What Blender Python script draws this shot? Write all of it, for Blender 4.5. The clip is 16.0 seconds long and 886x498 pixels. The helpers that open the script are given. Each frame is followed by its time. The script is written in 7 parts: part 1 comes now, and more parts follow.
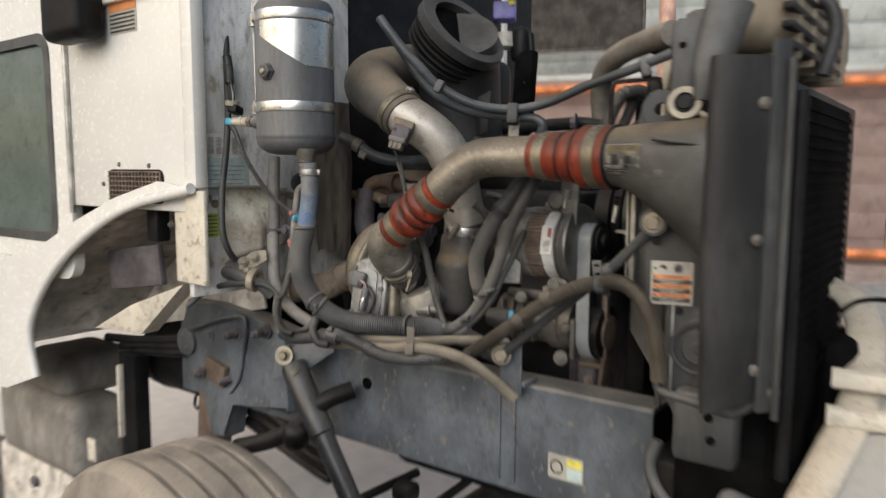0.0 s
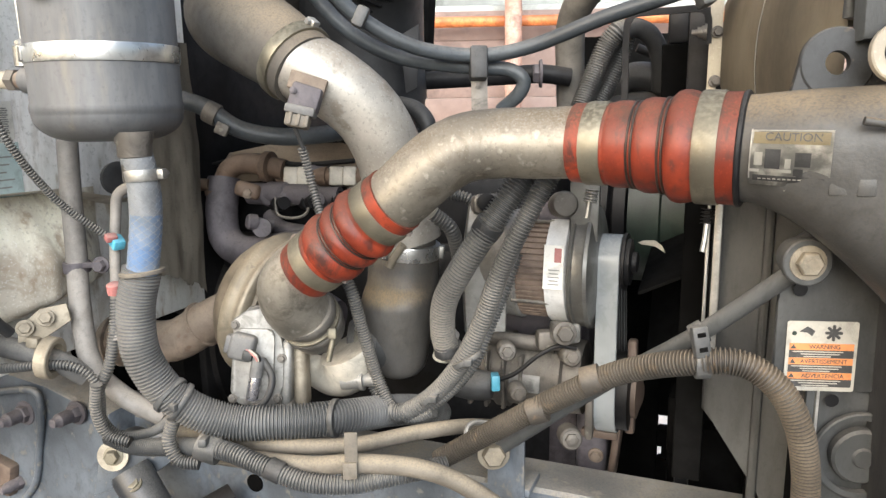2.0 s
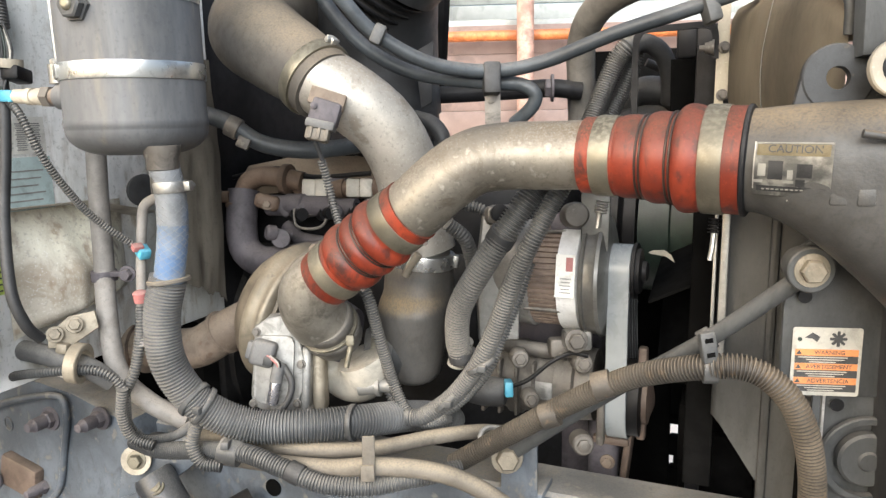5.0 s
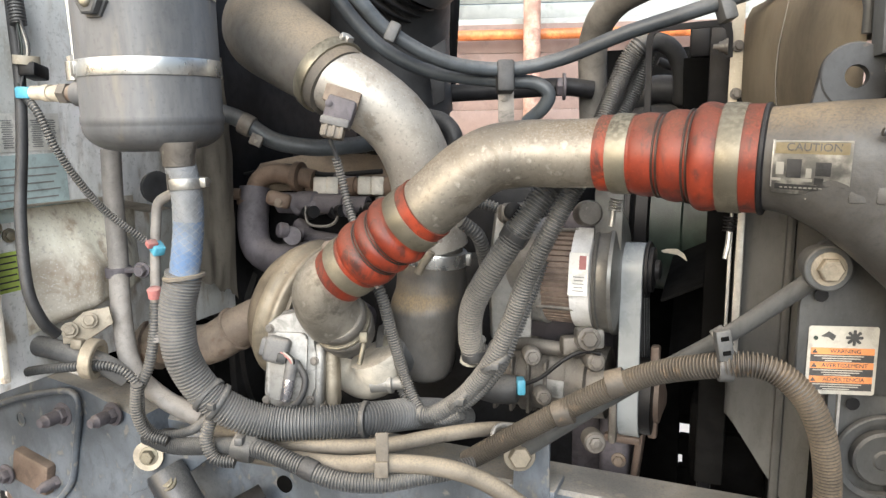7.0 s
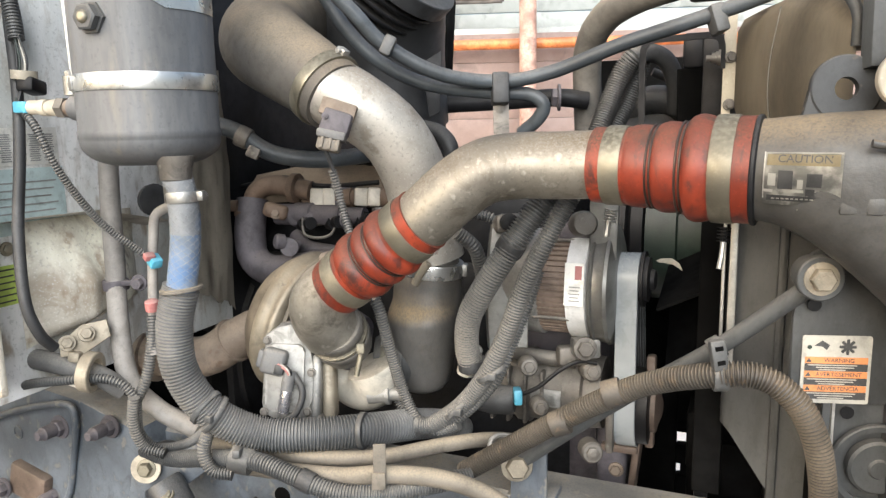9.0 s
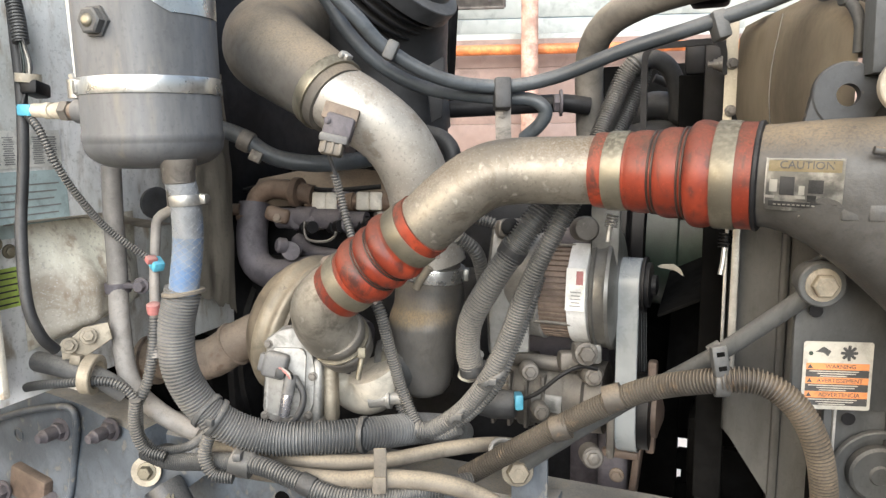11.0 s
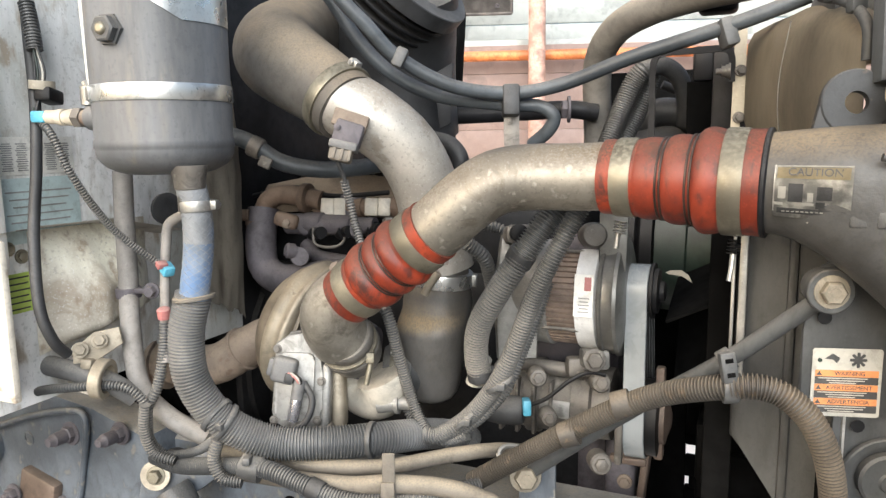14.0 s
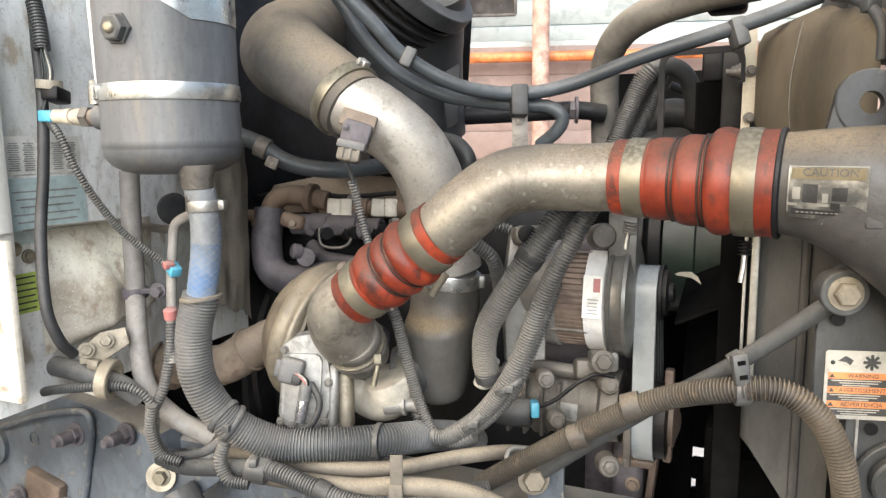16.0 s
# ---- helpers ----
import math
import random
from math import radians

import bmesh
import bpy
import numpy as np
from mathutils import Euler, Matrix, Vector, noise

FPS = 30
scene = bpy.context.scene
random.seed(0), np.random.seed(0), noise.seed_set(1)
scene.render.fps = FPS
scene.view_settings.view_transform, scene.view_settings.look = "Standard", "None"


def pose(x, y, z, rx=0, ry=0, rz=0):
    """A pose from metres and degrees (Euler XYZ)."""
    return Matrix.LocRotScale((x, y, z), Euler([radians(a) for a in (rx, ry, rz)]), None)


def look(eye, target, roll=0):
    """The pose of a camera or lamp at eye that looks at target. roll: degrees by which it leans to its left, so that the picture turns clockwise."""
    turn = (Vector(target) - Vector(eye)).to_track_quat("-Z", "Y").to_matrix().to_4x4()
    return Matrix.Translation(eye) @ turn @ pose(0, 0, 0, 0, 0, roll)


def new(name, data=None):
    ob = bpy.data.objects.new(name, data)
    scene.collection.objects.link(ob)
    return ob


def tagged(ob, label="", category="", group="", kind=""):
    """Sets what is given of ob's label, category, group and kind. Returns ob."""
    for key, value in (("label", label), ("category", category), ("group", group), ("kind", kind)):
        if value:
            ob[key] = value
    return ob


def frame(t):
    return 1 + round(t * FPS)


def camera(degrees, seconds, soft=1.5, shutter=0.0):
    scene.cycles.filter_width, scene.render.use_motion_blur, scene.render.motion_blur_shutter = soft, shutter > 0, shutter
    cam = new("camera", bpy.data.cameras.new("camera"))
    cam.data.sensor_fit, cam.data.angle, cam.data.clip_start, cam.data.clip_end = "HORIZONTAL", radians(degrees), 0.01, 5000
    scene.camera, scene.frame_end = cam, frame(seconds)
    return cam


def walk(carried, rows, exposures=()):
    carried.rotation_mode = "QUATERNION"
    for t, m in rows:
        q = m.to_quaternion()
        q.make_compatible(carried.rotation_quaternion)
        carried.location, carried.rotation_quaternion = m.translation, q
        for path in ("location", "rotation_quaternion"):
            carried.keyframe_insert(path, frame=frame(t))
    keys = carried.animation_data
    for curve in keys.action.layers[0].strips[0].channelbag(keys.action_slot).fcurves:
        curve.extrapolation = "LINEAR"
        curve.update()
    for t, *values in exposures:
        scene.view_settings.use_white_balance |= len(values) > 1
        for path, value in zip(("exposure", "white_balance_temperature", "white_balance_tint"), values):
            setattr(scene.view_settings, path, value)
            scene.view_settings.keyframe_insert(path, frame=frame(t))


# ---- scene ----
cam = camera(63.4, 16.0, soft=1.4, shutter=0.5)
EXPOSURES = [(0, -0.58, 6500, 10), (0.5, 0.06, 6460, 10), (1.0, 0.45, 6390, 9.2), (1.5, 0.60, 6330, 8.8), (2.5, 0.69, 6330, 8.8), (16, 0.68, 6330, 8.8)]
PATH = [
    (0, (0.0941, 0.1097, 1.5249), (-1.0935, 1.7040, 1.3062), 0.20),
    (0.1, (0.0200, 0.1500, 1.5000), (-1.1380, 1.7700, 1.3330), 1.20),
    (0.2, (-0.0600, 0.1960, 1.5050), (-1.1440, 1.8710, 1.3510), 0.35),
    (0.3, (-0.1460, 0.2460, 1.5200), (-1.1490, 1.9650, 1.3270), -0.60),
    (0.4, (-0.2240, 0.2850, 1.5290), (-1.1260, 2.0600, 1.3120), -0.95),
    (0.5, (-0.2835, 0.3375, 1.5585), (-1.1277, 2.1311, 1.2937), -1.79),
    (0.6, (-0.3400, 0.3690, 1.5660), (-1.1345, 2.1825, 1.2830), -1.62),
    (0.8, (-0.3890, 0.4380, 1.5805), (-1.1520, 2.2625, 1.2740), -1.55),
    (1, (-0.4075, 0.4923, 1.5881), (-1.1656, 2.3160, 1.2729), -0.99),
    (1.5, (-0.4286, 0.5393, 1.5989), (-1.1787, 2.3587, 1.2426), -1.59),
    (2, (-0.4395, 0.5466, 1.5961), (-1.1768, 2.3640, 1.2043), -0.90),
    (2.5, (-0.4387, 0.5386, 1.5982), (-1.1988, 2.3482, 1.2142), -1.20),
    (3, (-0.4349, 0.5344, 1.5951), (-1.1936, 2.3468, 1.2211), -1.40),
    (3.5, (-0.4312, 0.5253, 1.5942), (-1.1851, 2.3420, 1.2317), -1.19),
    (4, (-0.4285, 0.5172, 1.5952), (-1.2012, 2.3269, 1.2375), -1.20),
    (6.5, (-0.4405, 0.5157, 1.5985), (-1.2067, 2.3285, 1.2427), -0.89),
    (7, (-0.4428, 0.5087, 1.5957), (-1.2233, 2.3149, 1.2373), -0.90),
    (7.5, (-0.4428, 0.5077, 1.5977), (-1.2068, 2.3224, 1.2468), -0.89),
    (8, (-0.4466, 0.5119, 1.5987), (-1.2129, 2.3250, 1.2449), -0.99),
    (8.5, (-0.4456, 0.5108, 1.5987), (-1.2219, 2.3216, 1.2541), -1.19),
    (9, (-0.4388, 0.5056, 1.6007), (-1.2150, 2.3180, 1.2649), -1.19),
    (11.5, (-0.4399, 0.5036, 1.5997), (-1.2224, 2.3157, 1.2773), -0.79),
    (12, (-0.4419, 0.5047, 1.5977), (-1.2418, 2.3082, 1.2698), -0.80),
    (12.5, (-0.4439, 0.5037, 1.5968), (-1.2493, 2.3037, 1.2630), -0.70),
    (13, (-0.4451, 0.4978, 1.6009), (-1.2279, 2.3129, 1.2965), -0.69),
    (13.5, (-0.4391, 0.4976, 1.6008), (-1.2279, 2.3110, 1.3015), -0.99),
    (14, (-0.4400, 0.4987, 1.6018), (-1.2367, 2.3072, 1.2946), -0.89),
    (14.5, (-0.4450, 0.4988, 1.5999), (-1.2385, 2.3090, 1.2937), -0.69),
    (15, (-0.4480, 0.4979, 1.6010), (-1.2475, 2.3048, 1.2910), -0.69),
    (15.5, (-0.4500, 0.5000, 1.6010), (-1.2538, 2.3044, 1.2881), -0.69),
    (16, (-0.4500, 0.5000, 1.6000), (-1.2526, 2.3067, 1.2970), -0.79),
]
walk(cam, [(t, look(eye, target, roll)) for t, eye, target, roll in PATH], exposures=EXPOSURES)

# ---- world and light ----
world = bpy.data.worlds.new("sky")
scene.world = world
world.use_nodes = True
sky = world.node_tree.nodes.new("ShaderNodeTexSky")
sky.sky_type = "NISHITA"
sky.sun_disc = False
sky.sun_elevation, sky.sun_rotation = radians(28), radians(204)
sky.air_density, sky.dust_density = 1.0, 4.0
backg = world.node_tree.nodes["Background"]
backg.inputs["Strength"].default_value = 0.13
world.node_tree.links.new(sky.outputs["Color"], backg.inputs["Color"])
sun = new("sun", bpy.data.lights.new("sun", "SUN"))
sun.data.energy, sun.data.angle, sun.data.color = 3.3, radians(55), (1.0, 0.985, 0.958)
sun.matrix_world = look((0, 0, 0), (-0.40, 0.90, -0.52))


# ---- materials ----
def material(name, col, rough=0.55, metal=0.0, dust=0.35, dust_col=(0.312, 0.288, 0.25), grain=55.0, var=0.38, bump=0.10, spots=0.0, spot_col=(0.5, 0.45, 0.38), streak=1.0, thin=0.3, lie_from=0.05, grime=0.45, grime_col=None, fleck_mix=0.17):
    """A worn surface: base colour varied at two scales, dust lying on what faces up, spots of wear, fine relief."""
    m = bpy.data.materials.new(name)
    m.use_nodes = True
    nt = m.node_tree
    bsdf = nt.nodes["Principled BSDF"]

    def add(kind, **values):
        n = nt.nodes.new(kind)
        for k, v in values.items():
            n.inputs[k].default_value = v
        return n

    def ramp(src, lo, hi, to_lo=0.0, to_hi=1.0):
        n = add("ShaderNodeMapRange", **{"From Min": lo, "From Max": hi, "To Min": to_lo, "To Max": to_hi})
        n.interpolation_type = "SMOOTHSTEP"
        nt.links.new(src, n.inputs["Value"])
        return n.outputs["Result"]

    def mul(a, b):
        n = nt.nodes.new("ShaderNodeMath")
        n.operation = "MULTIPLY"
        nt.links.new(a, n.inputs[0])
        if isinstance(b, float):
            n.inputs[1].default_value = b
        else:
            nt.links.new(b, n.inputs[1])
        return n.outputs[0]

    def mix(fac, a, b):
        n = nt.nodes.new("ShaderNodeMix")
        n.data_type = "RGBA"
        nt.links.new(fac, n.inputs["Factor"])
        for sock, v in ((n.inputs["A"], a), (n.inputs["B"], b)):
            if isinstance(v, tuple):
                sock.default_value = (*v, 1.0)
            else:
                nt.links.new(v, sock)
        return n.outputs["Result"]

    geo = nt.nodes.new("ShaderNodeNewGeometry")
    stretch = nt.nodes.new("ShaderNodeMapping")
    stretch.inputs["Scale"].default_value = (1, 1, streak)
    nt.links.new(geo.outputs["Position"], stretch.inputs["Vector"])
    pos = stretch.outputs["Vector"]
    big, fine, mid = add("ShaderNodeTexNoise", Scale=9.0, Detail=5.0), add("ShaderNodeTexNoise", Scale=grain * 7, Detail=4.0), add("ShaderNodeTexNoise", Scale=grain, Detail=6.0)
    for n in (big, fine, mid):
        nt.links.new(pos, n.inputs["Vector"])
    dark = tuple(c * (1 - var) for c in col)
    light = tuple(min(1.0, c * (1 + var) + min(0.01, 0.3 * c)) for c in col)
    colour = mix(ramp(big.outputs["Fac"], 0.3, 0.7), dark, light)
    colour = mix(mul(ramp(mid.outputs["Fac"], 0.42, 0.68), 0.45), colour, dark)
    if spots:
        colour = mix(mul(ramp(mid.outputs["Fac"], 0.62 - 0.2 * spots, 0.7), 0.8), colour, spot_col)
    if grime:
        soot = add("ShaderNodeTexNoise", Scale=grain * 0.45, Detail=7.0, Roughness=0.68)
        soot.inputs["Distortion"].default_value = 0.6
        nt.links.new(pos, soot.inputs["Vector"])
        colour = mix(mul(ramp(soot.outputs["Fac"], 0.5, 0.66), grime), colour, grime_col or tuple(c * 0.35 for c in col))
    sep = nt.nodes.new("ShaderNodeSeparateXYZ")
    nt.links.new(geo.outputs["Normal"], sep.inputs["Vector"])
    lie = ramp(sep.outputs["Z"], lie_from, min(1.0, lie_from + 0.85))
    film = ramp(big.outputs["Fac"], 0.25, 0.75, 0.35, 1.0)
    fleck = ramp(fine.outputs["Fac"], 0.3, 0.65, 0.55, 1.0)
    up = mul(mul(mul(lie, film), fleck), min(1.0, dust * 1.7))
    veil = mul(mul(film, fleck), dust * thin)
    both = nt.nodes.new("ShaderNodeMath")
    both.operation, both.use_clamp = "ADD", True
    nt.links.new(up, both.inputs[0])
    nt.links.new(veil, both.inputs[1])
    amount = both.outputs[0]
    colour = mix(amount, colour, dust_col)
    if fleck_mix:
        dots = add("ShaderNodeTexNoise", Scale=170.0, Detail=3.0, Roughness=0.6)
        specks = add("ShaderNodeTexNoise", Scale=310.0, Detail=2.0, Roughness=0.5)
        for n in (dots, specks):
            nt.links.new(geo.outputs["Position"], n.inputs["Vector"])
        colour = mix(mul(ramp(dots.outputs["Fac"], 0.56, 0.68), fleck_mix * 1.3), colour, tuple(c * 0.4 for c in col))
        colour = mix(mul(ramp(specks.outputs["Fac"], 0.60, 0.70), fleck_mix), colour, tuple(min(0.85, c * 1.45 + 0.012) for c in col))
    # near-black materials also lose sheen, so they read as deep shade
    if max(col) < 0.02:
        bsdf.inputs["Specular IOR Level"].default_value = 0.2 if max(col) > 0.008 else 0.03
    nt.links.new(colour, bsdf.inputs["Base Color"])
    dry = add("ShaderNodeMapRange", **{"To Min": rough, "To Max": 0.92})
    nt.links.new(amount, dry.inputs["Value"])
    grit = nt.nodes.new("ShaderNodeMath")
    grit.operation, grit.use_clamp = "MULTIPLY_ADD", True
    nt.links.new(mid.outputs["Fac"], grit.inputs[0])
    grit.inputs[1].default_value = 0.22
    shift = nt.nodes.new("ShaderNodeMath")
    shift.operation = "SUBTRACT"
    nt.links.new(dry.outputs["Result"], shift.inputs[0])
    shift.inputs[1].default_value = 0.11
    nt.links.new(shift.outputs[0], grit.inputs[2])
    nt.links.new(grit.outputs[0], bsdf.inputs["Roughness"])
    if metal:
        bare = add("ShaderNodeMapRange", **{"To Min": metal, "To Max": 0.0})
        nt.links.new(amount, bare.inputs["Value"])
        nt.links.new(bare.outputs["Result"], bsdf.inputs["Metallic"])
    relief = add("ShaderNodeBump", Strength=bump, Distance=0.004)
    nt.links.new(fine.outputs["Fac"], relief.inputs["Height"])
    nt.links.new(relief.outputs["Normal"], bsdf.inputs["Normal"])
    return m


TAN = (0.31, 0.278, 0.225)
M_RUBBER = material("black rubber", (0.026, 0.027, 0.029), 0.55, dust=0.24, thin=0.12)
M_LOOM = material("grey corrugated loom", (0.052, 0.056, 0.060), 0.42, dust=0.5, thin=0.26, dust_col=(0.30, 0.275, 0.235), fleck_mix=0.10)
M_LOOM_PALE = material("pale grey corrugated hose", (0.098, 0.105, 0.112), 0.42, dust=0.45, thin=0.32, dust_col=(0.31, 0.285, 0.25), fleck_mix=0.10)
M_BROWN = material("brown baked casting", (0.15, 0.10, 0.07), 0.6, dust=0.3, dust_col=(0.27, 0.20, 0.135), spots=0.2, spot_col=(0.08, 0.05, 0.035))
M_LEDGE = material("brown dust covered ledge", (0.17, 0.125, 0.085), 0.75, dust=0.5, dust_col=(0.34, 0.26, 0.18))
M_LOOM_TAN = material("dusty corrugated loom", (0.040, 0.036, 0.032), 0.5, dust=0.46, dust_col=(0.27, 0.215, 0.15), thin=0.18, lie_from=0.1, fleck_mix=0.10, spots=0.12, spot_col=(0.14, 0.10, 0.065))
M_HOSE = material("grey rubber hose", (0.09, 0.092, 0.095), 0.5, dust=0.45, thin=0.4)
M_HOSE_BLUE = material("slate blue hose", (0.043, 0.054, 0.065), 0.42, dust=0.3, grain=30, thin=0.25)
M_HOSE_PALE = material("pale dusty hose", (0.20, 0.19, 0.18), 0.55, dust=0.6, dust_col=(0.42, 0.37, 0.31), thin=0.4)
M_BRAID = material("whitish braided hose", (0.225, 0.24, 0.255), 0.5, dust=0.35, dust_col=(0.38, 0.355, 0.32), grain=16, spots=0.35, spot_col=(0.12, 0.20, 0.34))
M_STAIN = material("blue stained hose", (0.17, 0.21, 0.265), 0.5, dust=0.3, dust_col=(0.31, 0.30, 0.285), thin=0.4, grain=16, spots=0.9, spot_col=(0.07, 0.17, 0.36))
M_STATOR = material("brown laminated stator", (0.15, 0.108, 0.085), 0.55, metal=0.2, dust=0.3, dust_col=(0.3, 0.24, 0.18))
M_HOSE_TAN = material("tan dusty hose", (0.12, 0.108, 0.092), 0.6, dust=0.7, dust_col=(0.34, 0.285, 0.205), fleck_mix=0.12)
M_ELBOW = material("dusty rubber elbow", (0.070, 0.067, 0.062), 0.5, dust=0.62, dust_col=(0.27, 0.215, 0.15), thin=0.3, lie_from=0.02, fleck_mix=0.16, grime=0.3)
M_FUNNEL = material("dark moulded rubber", (0.058, 0.060, 0.062), 0.42, dust=0.9, dust_col=(0.34, 0.25, 0.14), thin=0.12, lie_from=-0.06, fleck_mix=0.12, streak=0.5)
M_PIPE_DUSTY = material("dusty dark pipe", (0.13, 0.123, 0.112), 0.5, dust=0.65, dust_col=(0.38, 0.335, 0.27), thin=0.35, lie_from=-0.1, fleck_mix=0.12)
M_CAN = material("grey painted steel", (0.080, 0.086, 0.094), 0.42, dust=0.55, streak=0.22, grime=0.4, grain=26, dust_col=(0.26, 0.245, 0.225), bump=0.03, thin=0.42, fleck_mix=0.16, spots=0.14, spot_col=(0.17, 0.15, 0.12))
M_FOIL = material("bright metal", (0.70, 0.70, 0.68), 0.28, metal=0.9, dust=0.14, var=0.06, bump=0.02, dust_col=(0.4, 0.35, 0.28))
M_STEEL = material("dull galvanised steel", (0.5, 0.49, 0.46), 0.4, metal=0.8, dust=0.35)
# Dark dust on top also paints in a dark reflection from above.
M_PIPE = material("weathered aluminised pipe", (0.29, 0.268, 0.228), 0.47, metal=0.85, dust=0.8, dust_col=(0.15, 0.115, 0.076), lie_from=0.0, thin=0.12, spots=0.07, spot_col=(0.50, 0.47, 0.41), grain=55, var=0.3, grime=0.6, grime_col=(0.15, 0.125, 0.095), bump=0.05, fleck_mix=0.25)
M_PIPE_PALE = material("pale cast aluminium", (0.46, 0.435, 0.39), 0.43, metal=0.5, dust=0.6, dust_col=(0.26, 0.20, 0.135), thin=0.14, lie_from=0.12, spots=0.16, spot_col=(0.28, 0.245, 0.20), grain=26, var=0.25, grime=0.45, grime_col=(0.25, 0.22, 0.18), bump=0.06, fleck_mix=0.30)
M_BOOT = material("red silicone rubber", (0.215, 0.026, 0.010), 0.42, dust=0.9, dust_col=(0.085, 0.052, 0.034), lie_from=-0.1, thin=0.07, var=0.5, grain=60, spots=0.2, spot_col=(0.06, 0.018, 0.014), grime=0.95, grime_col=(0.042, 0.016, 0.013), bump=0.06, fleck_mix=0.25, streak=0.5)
M_BAND = material("worn steel clamp", (0.31, 0.285, 0.22), 0.42, metal=0.85, dust=0.95, dust_col=(0.072, 0.062, 0.043), lie_from=-0.05, thin=0.14, bump=0.02, grain=24, fleck_mix=0.08, grime=0.6, grime_col=(0.12, 0.105, 0.078))
M_ALU = material("cast aluminium", (0.29, 0.285, 0.27), 0.45, metal=0.55, dust=0.35, grime=0.7, grain=70)
M_ALU_DIRTY = material("dirty cast aluminium", (0.135, 0.122, 0.107), 0.5, metal=0.4, dust=0.4, grime=0.75, grain=70, spots=0.1, spot_col=(0.26, 0.24, 0.21))
M_IRON = material("dark cast iron", (0.088, 0.080, 0.092), 0.6, metal=0.2, dust=0.4, dust_col=(0.25, 0.215, 0.20))
M_RUST = material("rusty cast iron", (0.195, 0.15, 0.115), 0.65, dust=0.5, dust_col=(0.31, 0.25, 0.185), spots=0.25, spot_col=(0.13, 0.075, 0.05))
M_HEAT = material("beige heat stained casting", (0.33, 0.29, 0.225), 0.5, metal=0.4, dust=0.45, dust_col=(0.36, 0.30, 0.215), grime=0.6)
M_BLACK = material("black painted metal", (0.009, 0.009, 0.010), 0.45, dust=0.08, thin=0.06)
# Near-black base also stands in for the deep shade of the bay.
M_DARK = material("near-black engine block", (0.011, 0.011, 0.012), 0.5, dust=0.14, thin=0.05)
M_RAIL = material("blue grey chassis paint", (0.092, 0.109, 0.131), 0.42, dust=0.5, dust_col=(0.34, 0.30, 0.24), thin=0.10, spots=0.18, spot_col=(0.19, 0.18, 0.16), streak=0.7)
M_PLATE = material("charcoal painted plate", (0.046, 0.049, 0.050), 0.5, dust=0.25, thin=0.15, streak=0.4)
M_TANK = material("dark moulded plastic", (0.036, 0.038, 0.039), 0.45, dust=0.7, dust_col=(0.235, 0.18, 0.115), thin=0.16, lie_from=0.25, fleck_mix=0.18, grime=0.3)
M_SHROUD = material("dusty grey shroud", (0.055, 0.057, 0.057), 0.5, dust=0.45, dust_col=(0.26, 0.23, 0.18), streak=0.3, thin=0.2, lie_from=0.0)
M_FIREWALL = material("grimy cream firewall", (0.82, 0.85, 0.80), 0.5, dust=0.3, dust_col=(0.57, 0.51, 0.42), spots=0.28, spot_col=(0.35, 0.28, 0.20), grain=42, grime=0.45, grime_col=(0.28, 0.225, 0.16), thin=0.3, streak=0.4, fleck_mix=0.28)
M_COVER_BEIGE = material("grimy beige cover", (0.78, 0.72, 0.61), 0.55, dust=0.35, dust_col=(0.50, 0.42, 0.31), spots=0.3, spot_col=(0.29, 0.22, 0.155), grain=42, grime=0.6, grime_col=(0.26, 0.20, 0.14), thin=0.3, streak=0.6, fleck_mix=0.32)
M_CREAM = material("cream plastic", (0.48, 0.43, 0.34), 0.5, dust=0.3)
M_WHITE = material("white truck paint", (0.80, 0.79, 0.75), 0.25, dust=0.05, dust_col=(0.5, 0.44, 0.34), var=0.03, bump=0.02, grime=0.0, fleck_mix=0.0)
M_WHITE_DIRTY = material("dirty white paint", (0.70, 0.65, 0.55), 0.45, dust=0.4, dust_col=(0.45, 0.36, 0.25), var=0.1, spots=0.15, spot_col=(0.3, 0.24, 0.18))
M_GREEN = material("dark green paint", (0.014, 0.026, 0.019), 0.45, dust=0.08)
M_BELT = material("grey ribbed belt back", (0.27, 0.29, 0.30), 0.22, dust=0.06, var=0.1, grime=0.25, bump=0.02, fleck_mix=0.0)
M_TYRE = material("dusty tyre rubber", (0.20, 0.18, 0.16), 0.8, dust=0.9, dust_col=(0.46, 0.39, 0.31), thin=0.5)
M_BLUE = material("light blue connector", (0.10, 0.42, 0.58), 0.4, dust=0.12)
M_RED = material("faded red plastic", (0.42, 0.15, 0.14), 0.5, dust=0.3)
M_LABEL = material("white label", (0.44, 0.425, 0.375), 0.45, dust=0.15, var=0.06)
M_PAPER = material("yellowed white paper label", (0.74, 0.73, 0.68), 0.45, dust=0.15, var=0.06)
M_PRINT = material("faded grey print", (0.30, 0.30, 0.29), 0.6, dust=0.1)
M_LABEL_GREY = material("grey green label", (0.50, 0.62, 0.62), 0.35, dust=0.25, var=0.2)
M_ORANGE = material("orange print", (0.66, 0.25, 0.085), 0.5, dust=0.15, var=0.1)
M_INK = material("dark print", (0.04, 0.04, 0.04), 0.6, dust=0.1)
M_YELLOW = material("yellow print", (0.62, 0.56, 0.10), 0.5, dust=0.2)
M_LIME = material("lime label", (0.48, 0.62, 0.12), 0.5, dust=0.2)
M_GOLD = material("faded gold print", (0.22, 0.17, 0.08), 0.5, dust=0.3)
M_CONCRETE = material("pale concrete", (0.90, 0.84, 0.75), 0.85, dust=0.0, grain=6, var=0.05, bump=0.3, grime=0.06)
M_GRAVEL = material("pinkish gravel", (0.42, 0.33, 0.29), 0.95, dust=0.2, grain=18, var=0.35, bump=0.8)
